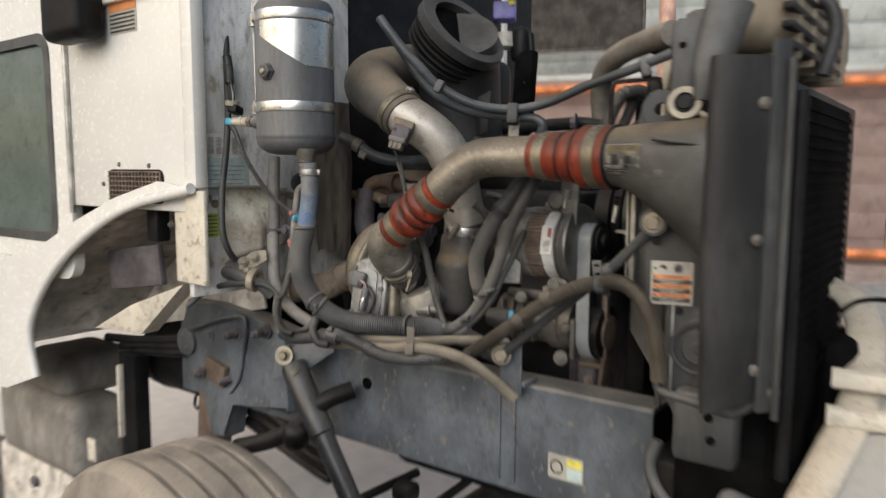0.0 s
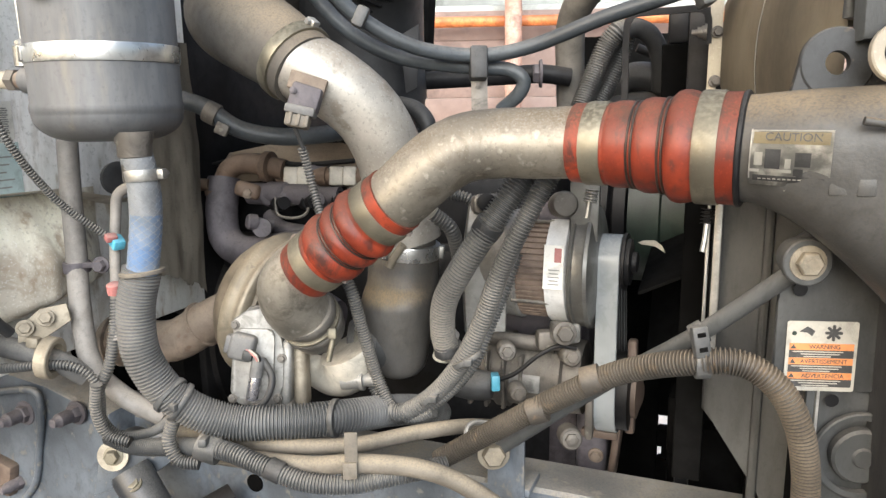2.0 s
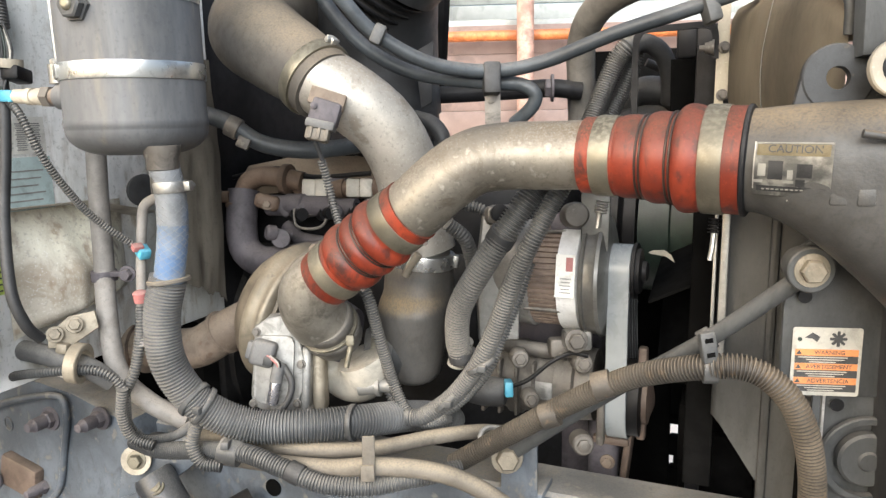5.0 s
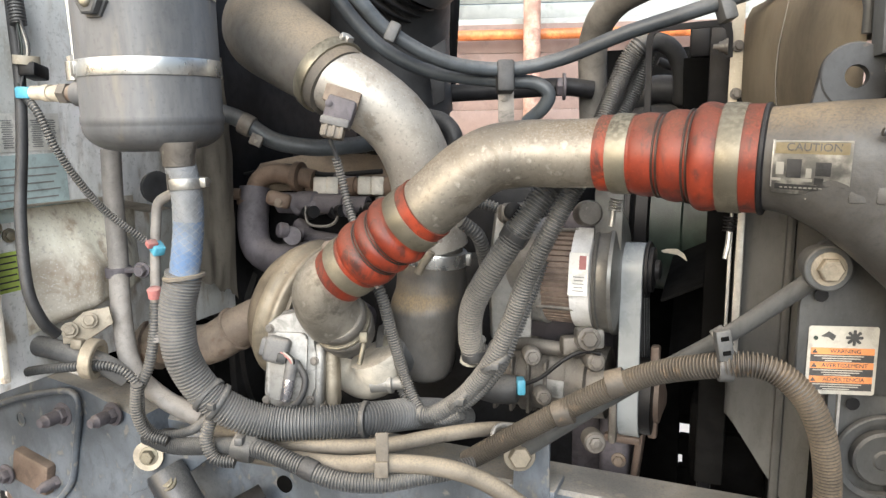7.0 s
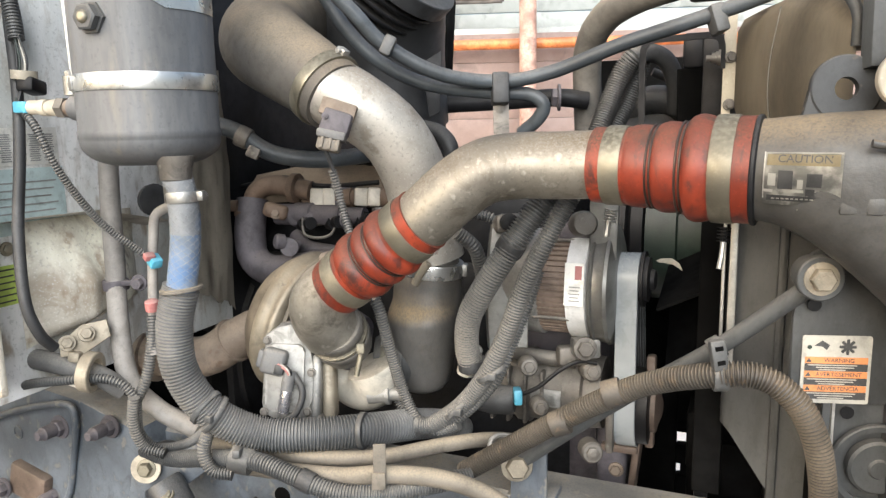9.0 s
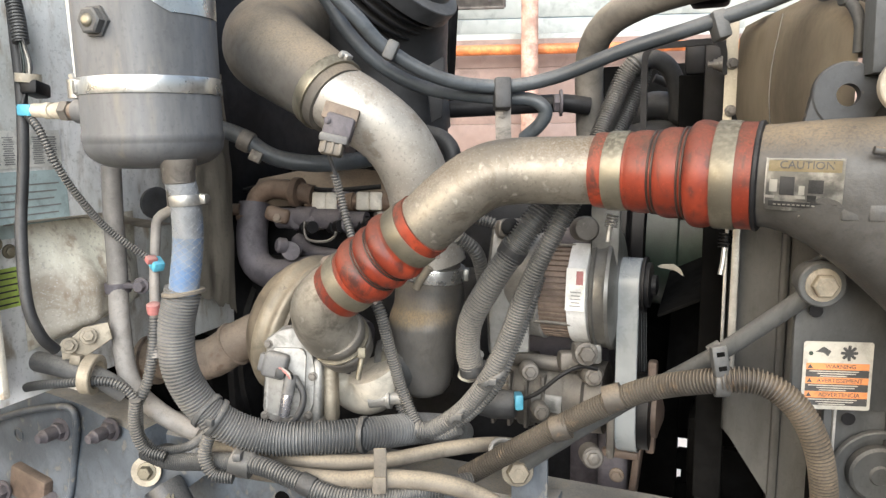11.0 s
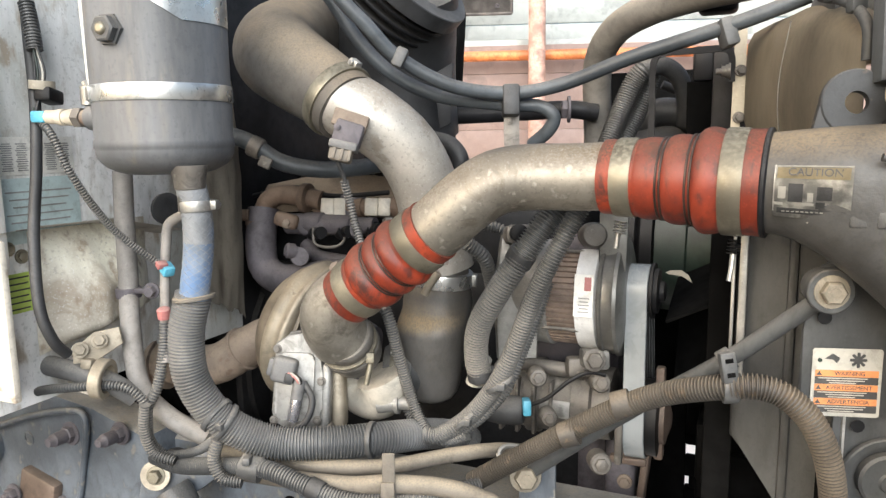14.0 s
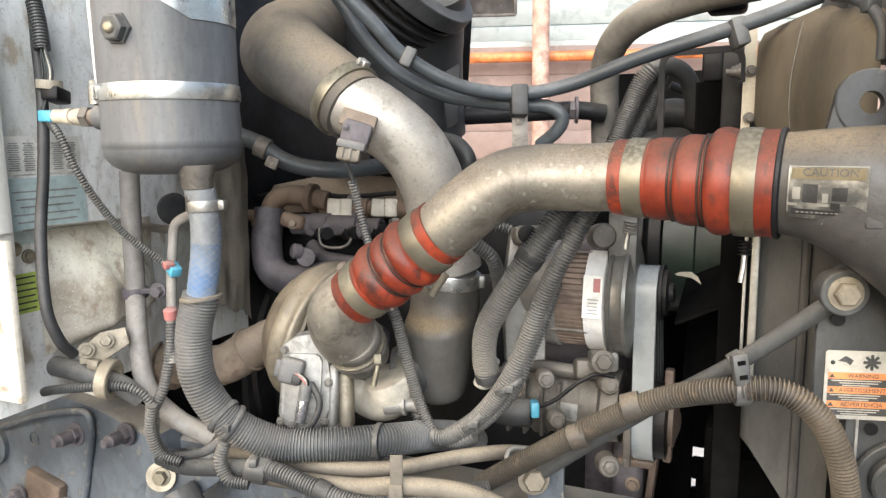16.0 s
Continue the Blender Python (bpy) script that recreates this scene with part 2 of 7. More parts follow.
M_PANEL = material("dusty rose sheet panel", (0.25, 0.175, 0.15), 0.6, dust=0.3, dust_col=(0.36, 0.29, 0.26), var=0.08, grain=8)
M_ORANGE_PIPE = material("orange painted pipe", (0.72, 0.22, 0.06), 0.45, dust=0.2)
M_POST = material("salmon painted post", (0.55, 0.34, 0.27), 0.55, dust=0.25)
M_SHEET = material("pale sheet metal", (0.44, 0.47, 0.45), 0.5, dust=0.15, var=0.06, grain=6)
M_SHELL = material("tan dusty shell", (0.21, 0.180, 0.135), 0.6, dust=0.8, dust_col=(0.36, 0.30, 0.215), streak=0.4, thin=0.6, grime=0.3, fleck_mix=0.06, grain=25)
M_FAIRING = material("grey tan fairing", (0.27, 0.25, 0.225), 0.6, dust=0.45, streak=0.5)
# Near-black colour that puts deep shade into the parts it covers.
M_VOID = material("near-black for shade", (0.006, 0.006, 0.006), 0.9, dust=0.0, grime=0.0, fleck_mix=0.0)
M_WORN = material("torn black and silver foil", (0.13, 0.128, 0.118), 0.35, metal=0.35, dust=0.12, spots=0.75, spot_col=(0.60, 0.58, 0.52), grain=48, grime=0.8, grime_col=(0.02, 0.02, 0.02))
M_TARP = material("dark grey tarpaulin", (0.10, 0.09, 0.085), 0.8, dust=0.3, grain=10)


# ---- building helpers ----
ORIGIN = {}


def finish(name, bm, mat, angle=40):
    bmesh.ops.recalc_face_normals(bm, faces=bm.faces)
    me = bpy.data.meshes.new(name)
    bm.to_mesh(me)
    bm.free()
    me.polygons.foreach_set("use_smooth", [True] * len(me.polygons))
    me.set_sharp_from_angle(angle=radians(angle))
    me.materials.append(mat)
    return me


def thing(name, at, label, category, group="", kind=""):
    ob = new(name)
    ob.location = at
    ob.empty_display_size = 0.02
    ORIGIN[ob.name] = Vector(at)
    return tagged(ob, label, category, group, kind)


def part(name, bm, mat, parent, label="", angle=40):
    o = ORIGIN[parent.name]
    bmesh.ops.translate(bm, vec=-o, verts=bm.verts)
    ob = new(name, finish(name, bm, mat, angle))
    ob.parent = parent
    ORIGIN[ob.name] = o
    return tagged(ob, label)


def solid(name, bm, mat, label, category, group="", kind="", angle=40):
    ob = new(name, finish(name, bm, mat, angle))
    ORIGIN[ob.name] = Vector((0, 0, 0))
    return tagged(ob, label, category, group, kind)


def V(p):
    return Vector(p)


def frame_of(axis, hint=(0, 0, 1)):
    """A turn whose z looks along axis and whose y lies nearest to hint."""
    z = Vector(axis).normalized()
    y = Vector(hint) - z * z.dot(Vector(hint))
    if y.length < 1e-4:
        y = Vector((0, 1, 0)) - z * z.y
    y.normalize()
    return Matrix((y.cross(z), y, z)).transposed()


def place(at, axis=(0, 0, 1), hint=(0, 0, 1)):
    return Matrix.Translation(at) @ frame_of(axis, hint).to_4x4()


def spline(ctrl, step=0.008):
    """A smooth line through the points, cut into even steps."""
    p = [Vector(c) for c in ctrl]
    if len(p) == 2:
        dense = [p[0].lerp(p[1], i / 20) for i in range(21)]
    else:
        p = [p[0] * 2 - p[1]] + p + [p[-1] * 2 - p[-2]]
        dense = []
        for a, b, c, d in zip(p, p[1:], p[2:], p[3:]):
            for i in range(24):
                t = i / 24
                dense.append(0.5 * ((2 * b) + (c - a) * t + (2 * a - 5 * b + 4 * c - d) * t * t + (3 * b - a - 3 * c + d) * t ** 3))
        dense.append(p[-2].copy())
    run = [0.0]
    for a, b in zip(dense, dense[1:]):
        run.append(run[-1] + (b - a).length)
    n = max(2, int(run[-1] / step + 0.5))
    out, j = [], 0
    for i in range(n + 1):
        s = run[-1] * i / n
        while j < len(run) - 2 and run[j + 1] < s:
            j += 1
        out.append(dense[j].lerp(dense[j + 1], min(1.0, max(0.0, (s - run[j]) / max(1e-9, run[j + 1] - run[j])))))
    return out


def sweep(bm, pts, radii, sides=20, caps=True, flat=1.0, hint=(0, 0, 1)):
    """A round (or by flat, oval) skin along the points, with a radius at each."""
    if not hasattr(radii, "__len__"):
        radii = [radii] * len(pts)
    t0 = (pts[1] - pts[0]).normalized()
    y = frame_of(t0, hint).col[1].copy()
    rings = []
    for i, p in enumerate(pts):
        a, b = pts[max(0, i - 1)], pts[min(len(pts) - 1, i + 1)]
        d = b - a
        t = d.normalized() if d.length > 1e-9 else t0
        y = y - t * y.dot(t)
        y.normalize()
        x = y.cross(t)
        t0 = t
        rings.append([bm.verts.new(p + (x * math.cos(k) * flat + y * math.sin(k)) * radii[i]) for k in (2 * math.pi * s / sides for s in range(sides))])
    for a, b in zip(rings, rings[1:]):
        for s in range(sides):
            bm.faces.new((a[s], a[(s + 1) % sides], b[(s + 1) % sides], b[s]))
    if caps:
        bm.faces.new(rings[0][::-1])
        bm.faces.new(rings[-1])
    return bm


def hose(ctrl, r, pitch=0.0, deep=0.0, sides=18, bm=None, taper=None):
    """A hose; with pitch, a corrugated one with that ring spacing."""
    bm = bm or bmesh.new()
    if pitch:
        pts = spline(ctrl, pitch / 4)
        groove = r - deep * (2.4 if r > 0.014 else 1.6)
        wave = (r, r, groove, groove)
        sweep(bm, pts, [wave[i % 4] for i in range(len(pts))], sides)
    else:
        pts = spline(ctrl, max(0.005, r * 0.45))
        radii = r
        if taper:
            radii = [r + (taper - r) * i / (len(pts) - 1) for i in range(len(pts))]
        sweep(bm, pts, radii, sides)
    return bm


def turned(profile, at, axis, sides=28, bm=None, hint=(0, 0, 1)):
    """A turned body: (distance along the axis, radius) from the point at."""
    bm = bm or bmesh.new()
    ax = Vector(axis).normalized()
    y = frame_of(ax, hint).col[1].copy()
    x = y.cross(ax)
    rings = []
    for s, r in profile:
        c = Vector(at) + ax * s
        rings.append([bm.verts.new(c + (x * math.cos(k) + y * math.sin(k)) * max(r, 0.0004)) for k in (2 * math.pi * i / sides for i in range(sides))])
    for a, b in zip(rings, rings[1:]):
        for i in range(sides):
            bm.faces.new((a[i], a[(i + 1) % sides], b[(i + 1) % sides], b[i]))
    bm.faces.new(rings[0][::-1])
    bm.faces.new(rings[-1])
    return bm


def box(size, m, bevel=0.003, bm=None, segments=2):
    bm = bm or bmesh.new()
    made = bmesh.ops.create_cube(bm, size=1.0, matrix=m @ Matrix.Diagonal((*size, 1)))
    if bevel:
        edges = list({e for v in made["verts"] for e in v.link_edges})
        bmesh.ops.bevel(bm, geom=edges, offset=min(bevel, 0.45 * min(size)), segments=segments, affect="EDGES", profile=0.5)
    return bm


def slab(outline, thick, m, bevel=0.0015, bm=None):
    """A plate of that outline (x, y), its face at z = 0 of m and its body behind it."""
    bm = bm or bmesh.new()
    front = [bm.verts.new(m @ Vector((x, y, 0))) for x, y in outline]
    back = [bm.verts.new(m @ Vector((x, y, -thick))) for x, y in outline]
    n = len(front)
    faces = [bm.faces.new(front), bm.faces.new(back[::-1])]
    for i in range(n):
        faces.append(bm.faces.new((front[i], back[i], back[(i + 1) % n], front[(i + 1) % n])))
    if bevel:
        bmesh.ops.bevel(bm, geom=list(faces[0].edges), offset=bevel, segments=2, affect="EDGES", profile=0.5)
    return bm


def rounded(w, h, r, n=5):
    """The outline of a rectangle with round corners, about its middle."""
    out = []
    for cx, cy, a in ((w / 2 - r, h / 2 - r, 0), (-w / 2 + r, h / 2 - r, 90), (-w / 2 + r, -h / 2 + r, 180), (w / 2 - r, -h / 2 + r, 270)):
        out += [(cx + r * math.cos(radians(a + 90 * i / n)), cy + r * math.sin(radians(a + 90 * i / n))) for i in range(n + 1)]
    return out


def hexbolt(at, axis, r, head=None, bm=None, washer=True):
    """A hexagon head on a flange washer."""
    head = head or r * 0.8
    bm = bm or bmesh.new()
    if washer:
        turned([(-0.002, r * 1.38), (0.0, r * 1.42), (r * 0.16, r * 1.36), (r * 0.2, r * 0.9)], at, axis, 20, bm)
    turned([(0.0, r), (head * 0.85, r), (head, r * 0.86)], at, axis, 6, bm)
    turned([(head * 0.9, r * 0.5), (head * 1.02, r * 0.42)], at, axis, 12, bm)
    return bm


def band(ctrl_or_pts, r, thick=0.002, bm=None, sides=32, width=None, at=None, axis=None):
    """A flat strap round an axis."""
    bm = bm or bmesh.new()
    w = width / 2
    return turned([(-w, r - 0.004), (-w, r + thick * 0.7), (-w * 0.8, r + thick), (w * 0.8, r + thick), (w, r + thick * 0.7), (w, r - 0.004)], at, axis, sides, bm)


def words(text, size, m, depth=0.0006):
    """Raised lettering in the built-in font, middle at m, facing its z."""
    cu = bpy.data.curves.new("letters", "FONT")
    cu.body, cu.size, cu.align_x, cu.align_y, cu.extrude = text, size, "CENTER", "CENTER", depth
    ob = bpy.data.objects.new("letters", cu)
    scene.collection.objects.link(ob)
    me = bpy.data.meshes.new_from_object(ob.evaluated_get(bpy.context.evaluated_depsgraph_get()))
    bpy.data.objects.remove(ob)
    bm = bmesh.new()
    bm.from_mesh(me)
    bmesh.ops.transform(bm, matrix=m, verts=bm.verts)
    return bm


def along(pts, s):
    """The point and direction at the share s of a line."""
    f = s * (len(pts) - 1)
    i = min(int(f), len(pts) - 2)
    return pts[i].lerp(pts[i + 1], f - i), (pts[i + 1] - pts[i]).normalized()


def annulus(at, axis, inner, outer, thick, bm=None, sides=32):
    """A flat ring with a real hole."""
    bm = bm or bmesh.new()
    ax = Vector(axis).normalized()
    y = frame_of(ax).col[1].copy()
    x = y.cross(ax)
    b = min(0.0015, thick / 3)
    prof = ((0, inner), (0, outer - b), (b, outer), (thick - b, outer), (thick, outer - b), (thick, inner))
    rings = [[bm.verts.new(Vector(at) + ax * s + (x * math.cos(k) + y * math.sin(k)) * r) for k in (2 * math.pi * i / sides for i in range(sides))] for s, r in prof]
    for a, c in zip(rings, rings[1:] + rings[:1]):
        for i in range(sides):
            bm.faces.new((a[i], a[(i + 1) % sides], c[(i + 1) % sides], c[i]))
    return bm


# ---- the setting ----
bm = bmesh.new()
# Near edge pulled back out of view so less light bounces up.
box((60, 3.7, 0.3), pose(0, 3.65, -0.15), 0, bm)
solid("floor", bm, M_CONCRETE, "pale concrete yard floor under the truck", "floor", kind="structure")
# Unseen dark ground, added to darken undersides and pipe reflections.
bm = bmesh.new()
box((60, 31, 0.3), pose(0, -13.65, -0.156), 0, bm)
M_YARD = material("dark ground against bounced light", (0.085, 0.08, 0.073), 0.9, dust=0.3, grain=14, bump=0.4)
solid("pavement", bm, M_YARD, "unseen dark ground added to cut bounced light", "pavement", kind="structure")
bm = bmesh.new()
rows_y = (5.45, 5.9, 6.25, 6.6, 7.4, 40.0, 400.0)
rows_z = (-0.02, 0.35, 0.62, 0.74, 0.76, 0.8, 0.8)
grid = [[bm.verts.new((x, y, z + (0.05 * noise.noise((x * 1.3, y * 1.7, 0)) if 5.5 < y < 8 else 0))) for x in [-300, -60] + [-8 + 0.5 * i for i in range(33)] + [60, 300]] for y, z in zip(rows_y, rows_z)]
for a, b in zip(grid, grid[1:]):
    for i in range(len(a) - 1):
        bm.faces.new((a[i], a[i + 1], b[i + 1], b[i]))
solid("ground", bm, M_GRAVEL, "pinkish gravel bank rising beyond the yard", "ground", kind="structure")

# fence of rose panels with orange rails and salmon posts, running at a slant behind the truck
BACK = Matrix.Translation((-2.138, 6.3, 0)) @ pose(0, 0, 0, 0, 0, 19)
Z_RAIL, Z_LOW, Z_CAP = 2.260, 0.851, 2.486 - 0.15
fence = thing("panel_fence", BACK @ V((0, 0.25, 0.7)), "dusty rose sheet fence with orange rails and posts", "fence")
for i in range(int((Z_CAP - 0.72) / 0.235) + 1):
    z0 = 0.72 + i * 0.235
    for x0 in (-9.0, -5.4, -1.8, 1.8):
        part("panel", box((3.598, 0.03, 0.234), BACK @ pose(x0 + 1.8, 0.25, z0 + 0.115), 0.006), M_PANEL, fence)
for z, r in ((Z_RAIL, 0.042), (Z_LOW, 0.04)):
    part("rail", hose([BACK @ V((-9, 0.08, z)), BACK @ V((5.4, 0.08, z))], r), M_ORANGE_PIPE, fence, "orange painted steel rail")
for x in (-5.4, 0.0, 3.6):
    part("post", hose([BACK @ V((x, -0.05, 0.3)), BACK @ V((x, -0.05, 4.6))], 0.068, sides=24), M_POST, fence, "salmon painted steel post")
part("cap", box((14.4, 0.12, 0.13), BACK @ pose(-1.8, 0.3, Z_CAP + 0.01), 0.02), M_SHEET, fence, "pale metal trim along the fence top")
building = thing("sheet_metal_shed", BACK @ V((0, 3.2, 0.8)), "pale sheet metal shed behind the fence", "shed")
for i in range(12):
    part("sheet", box((26, 0.05, 0.30), BACK @ pose(-2, 3.2 + 0.012 * (i % 2), 0.95 + i * 0.31), 0.012), M_SHEET, building)
bm = bmesh.new()
rows = []
for i in range(37):
    x = -3.8 + 0.1 * i
    rows.append([bm.verts.new(BACK @ V((x, 0.2 + 0.035 * noise.noise((x * 1.7, k * 0.6, 2.0)) + 0.02 * math.sin(x * 5 + k), Z_CAP + 0.28 + 0.2 * k))) for k in range(11)])
for a, b in zip(rows, rows[1:]):
    for k in range(10):
        bm.faces.new((a[k], a[k + 1], b[k + 1], b[k]))
bmesh.ops.solidify(bm, geom=bm.faces[:], thickness=0.006)
tarp = thing("tarpaulin", BACK @ V((-2.0, 0.2, Z_CAP + 0.28)), "dark grey tarpaulin hung above the fence", "tarpaulin")
part("sheet", bm, M_TARP, tarp, angle=60)
part("hem", hose([BACK @ V((-3.8, 0.2, Z_CAP + 0.28)), BACK @ V((-0.2, 0.2, Z_CAP + 0.28))], 0.014, sides=10), M_TARP, tarp)
part("hem", hose([BACK @ V((-0.2, 0.2, Z_CAP + 0.28)), BACK @ V((-0.2, 0.2, Z_CAP + 2.28))], 0.014, sides=10), M_TARP, tarp)
for k in range(4):
    part("eyelet", annulus(BACK @ V((-0.32 - 1.0 * k, 0.17, Z_CAP + 0.34)), (0.3, -1, 0), 0.008, 0.018, 0.004, sides=16), M_IRON, tarp)

# ---- chassis rail ----
WEB = 1.48
rail = thing("chassis_rail", (-0.8, WEB + 0.04, 0.79), "blue-grey painted steel chassis rail with dusty top flange", "chassis rail")
rail_outline = [(0, 0), (0.088, 0), (0.088, 0.009), (0.016, 0.009), (0.009, 0.016), (0.009, 0.241), (0.016, 0.248), (0.088, 0.248), (0.088, 0.257), (0.006, 0.257), (0.0, 0.251)]
bm = slab(rail_outline, 1.62, Matrix(((0, 0, 1, -0.40), (1, 0, 0, WEB), (0, 1, 0, 0.79), (0, 0, 0, 1))), 0)
part("channel", bm, M_RAIL, rail)
solid("chassis_rail", slab(rail_outline, 3.12, Matrix(((0, 0, 1, -0.68), (-1, 0, 0, WEB + 0.86), (0, 1, 0, 0.79), (0, 0, 0, 1))), 0), M_RAIL, "far chassis rail in shade behind the engine", "chassis rail")
for x in (-0.62, -0.66):
    part("rib", box((0.006, 0.006, 0.2), pose(x - 0.1, WEB - 0.002, 0.91), 0.002), M_RAIL, rail)
# Near-black disc on the solid web paints a hole's shade.
part("rail_hole_disc", turned([(0, 0.016), (0.002, 0.016), (0.003, 0.001)], (-1.176, WEB - 0.0005, 0.960), (0, -1, 0), 24), M_VOID, rail, "dark disc painting the shade of a hole in the web")
label = part("sticker", slab(rounded(0.085, 0.055, 0.004), 0.0012, place((-0.590, 1.478, 0.877), (0, -1, 0)), 0), M_LABEL, rail, "white and yellow warning sticker")
part("yellow_field", slab(rounded(0.036, 0.018, 0.002), 0.0006, place(V((-0.589, 1.476, 0.878)) + V((0.021, 0, 0.014)), (0, -1, 0)), 0), M_YELLOW, label)
part("grey_field", slab(rounded(0.036, 0.026, 0.002), 0.0006, place(V((-0.589, 1.476, 0.878)) + V((0.021, 0, -0.011)), (0, -1, 0)), 0), M_LABEL_GREY, label)
bm = bmesh.new()
annulus(V((-0.610, 1.4755, 0.877)), (0, -1, 0), 0.0125, 0.016, 0.0008, bm)
part("symbol", bm, M_INK, label, "dark printed ring")

# ---- charge air pipe with its red boots ----
TO = V((0.397, -0.905, 0.153))
PIPE_R = 0.0405
path = spline([(-0.946, 1.338, 1.394), (-0.888, 1.332, 1.435), (-0.820, 1.326, 1.483), (-0.772, 1.331, 1.524), (-0.736, 1.340, 1.546), (-0.696, 1.350, 1.552), (-0.651, 1.356, 1.552), (-0.608, 1.359, 1.553)], 0.01)
charge_pipe = thing("charge_air_pipe", path[len(path) // 2], "weathered silver charge-air pipe with a bend", "engine pipe")
part("pipe", sweep(bmesh.new(), path, PIPE_R, 32), M_PIPE, charge_pipe, angle=60)


M_WIRE = material("browned steel wire", (0.075, 0.055, 0.045), 0.4, metal=0.6, dust=0.15)


def boot(name_label, a, b, rims, lo, hi, valleys, humps, group, bands, wide, sink=0.001):
    """A red hump boot between two points: rim radii at both ends and at lo and hi, humps with wire rings in the valleys, steel bands near its ends."""
    a, b = V(a), V(b)
    L, ax = (b - a).length, (b - a).normalized()
    root = thing("silicone_boot", (a + b) / 2, name_label, "hose boot", group)
    stops = [lo] + list(valleys) + [hi]
    floors = [rims[1]] + [rims[1] + (rims[2] - rims[1]) * (v - lo) / (hi - lo) - sink for v in valleys] + [rims[2]]

    def radius(s):
        if s <= lo:
            return rims[0] + (rims[1] - rims[0]) * s / lo
        if s >= hi:
            return rims[2] + (rims[3] - rims[2]) * (s - hi) / (1 - hi)
        for i, h in enumerate(humps):
            if s <= stops[i + 1]:
                q = (s - stops[i]) / (stops[i + 1] - stops[i])
                swell = max(0.0, min(1.0, (q - 0.10) / 0.80))
                base = floors[i] + (floors[i + 1] - floors[i]) * q
                return base + max(0.0, h - base) * math.sin(math.pi * swell) ** 0.55

    prof = [(L * i / 120, radius(i / 120)) for i in range(121)]
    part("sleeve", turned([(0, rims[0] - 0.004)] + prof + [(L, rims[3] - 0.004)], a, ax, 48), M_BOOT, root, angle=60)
    for s in bands:
        r = radius(s)
        strap = part("band", band(None, r, 0.0018, at=a + ax * s * L, axis=ax, width=L * wide), M_BAND, root, "worn steel clamp band")
        at = a + ax * s * L + frame_of(ax, (0, 0.6, -1)).col[1] * (r + 0.006)
        part("t_bolt", hose([at - TO * 0.02, at + TO * 0.03], 0.0035), M_WIRE, strap)
    for s in valleys:
        r = radius(s)
        c = a + ax * s * L
        y = frame_of(ax).col[1].copy()
        x = y.cross(ax)
        for off in (-0.0024, 0.0020):
            ring = [c + ax * off + (x * math.cos(k) + y * math.sin(k)) * (r + 0.0008) for k in (2 * math.pi * j / 48 for j in range(49))]
            part("wire_ring", sweep(bmesh.new(), ring, 0.0013, 8, caps=False), M_WIRE, root, "thin dark wire ring")
    return root


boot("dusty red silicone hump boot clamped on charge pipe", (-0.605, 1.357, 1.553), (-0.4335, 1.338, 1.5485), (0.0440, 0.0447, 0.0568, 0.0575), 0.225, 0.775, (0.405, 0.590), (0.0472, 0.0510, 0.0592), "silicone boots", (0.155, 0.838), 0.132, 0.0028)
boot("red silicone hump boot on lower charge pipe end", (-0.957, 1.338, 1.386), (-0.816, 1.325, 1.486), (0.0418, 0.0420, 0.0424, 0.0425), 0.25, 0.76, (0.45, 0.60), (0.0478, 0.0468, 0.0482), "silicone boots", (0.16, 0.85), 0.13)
bm = turned([(0.0, 0.052), (0.0, 0.0578), (0.0015, 0.0590), (0.0045, 0.0588), (0.006, 0.0570), (0.006, 0.05)], (-0.4335, 1.338, 1.5485), V((0.1715, -0.019, -0.0045)), 48)
solid("boot_collar", bm, M_BLACK, "black rubber collar at the cooler outlet", "collar")

# ---- charge air cooler tank, shroud, plates ----
cooler = thing("charge_air_cooler", (-0.25, 1.4, 1.0), "dark dusty charge-air cooler side tank with round outlet", "cooler")
M_BAFFLE = material("charcoal dusty plastic baffle", (0.060, 0.062, 0.066), 0.5, dust=0.4, dust_col=(0.22, 0.20, 0.175), thin=0.4, streak=0.35, fleck_mix=0.08, grime=0.3)
out = spline([(-0.440, 1.338, 1.549), (-0.402, 1.328, 1.549), (-0.366, 1.325, 1.548), (-0.325, 1.332, 1.546), (-0.285, 1.342, 1.546), (-0.250, 1.352, 1.546), (-0.215, 1.37, 1.546)], 0.006)
n = len(out)
bm = bmesh.new()
rings = []


def drop(x):
    """How deep the scoop below the outlet hangs at x."""
    q = max(0.0, min(1.0, (x + 0.425) / 0.175))
    return 0.0535 + 0.145 * q ** 1.55


for i, p in enumerate(out):
    q = max(0.0, min(1.0, (p.x + 0.42) / 0.15))
    top, low = 0.0535 + 0.0145 * q, drop(p.x)
    front, flat = 0.0535 + 0.022 * q, 1.0 - 0.45 * q
    ring = []
    for j in range(56):
        k = 2 * math.pi * j / 56
        c, d = math.cos(k), math.sin(k)
        c2 = math.copysign(abs(c) ** flat, c)
        ring.append(bm.verts.new(p + V((0, -front * c2, d * (top if d > 0 else low)))))
    rings.append(ring)
for a, b in zip(rings, rings[1:]):
    for j in range(56):
        bm.faces.new((a[j], a[(j + 1) % 56], b[(j + 1) % 56], b[j]))
part("outlet", bm, M_TANK, cooler, "dusty black moulded outlet widening into a scoop", angle=60)
# moulded crease across the outlet's face
part("moulded_rib", hose([(-0.338, 1.2575, 1.578), (-0.31, 1.262, 1.573), (-0.28, 1.272, 1.569), (-0.262, 1.279, 1.566)], 0.004, sides=10), M_TANK, cooler)
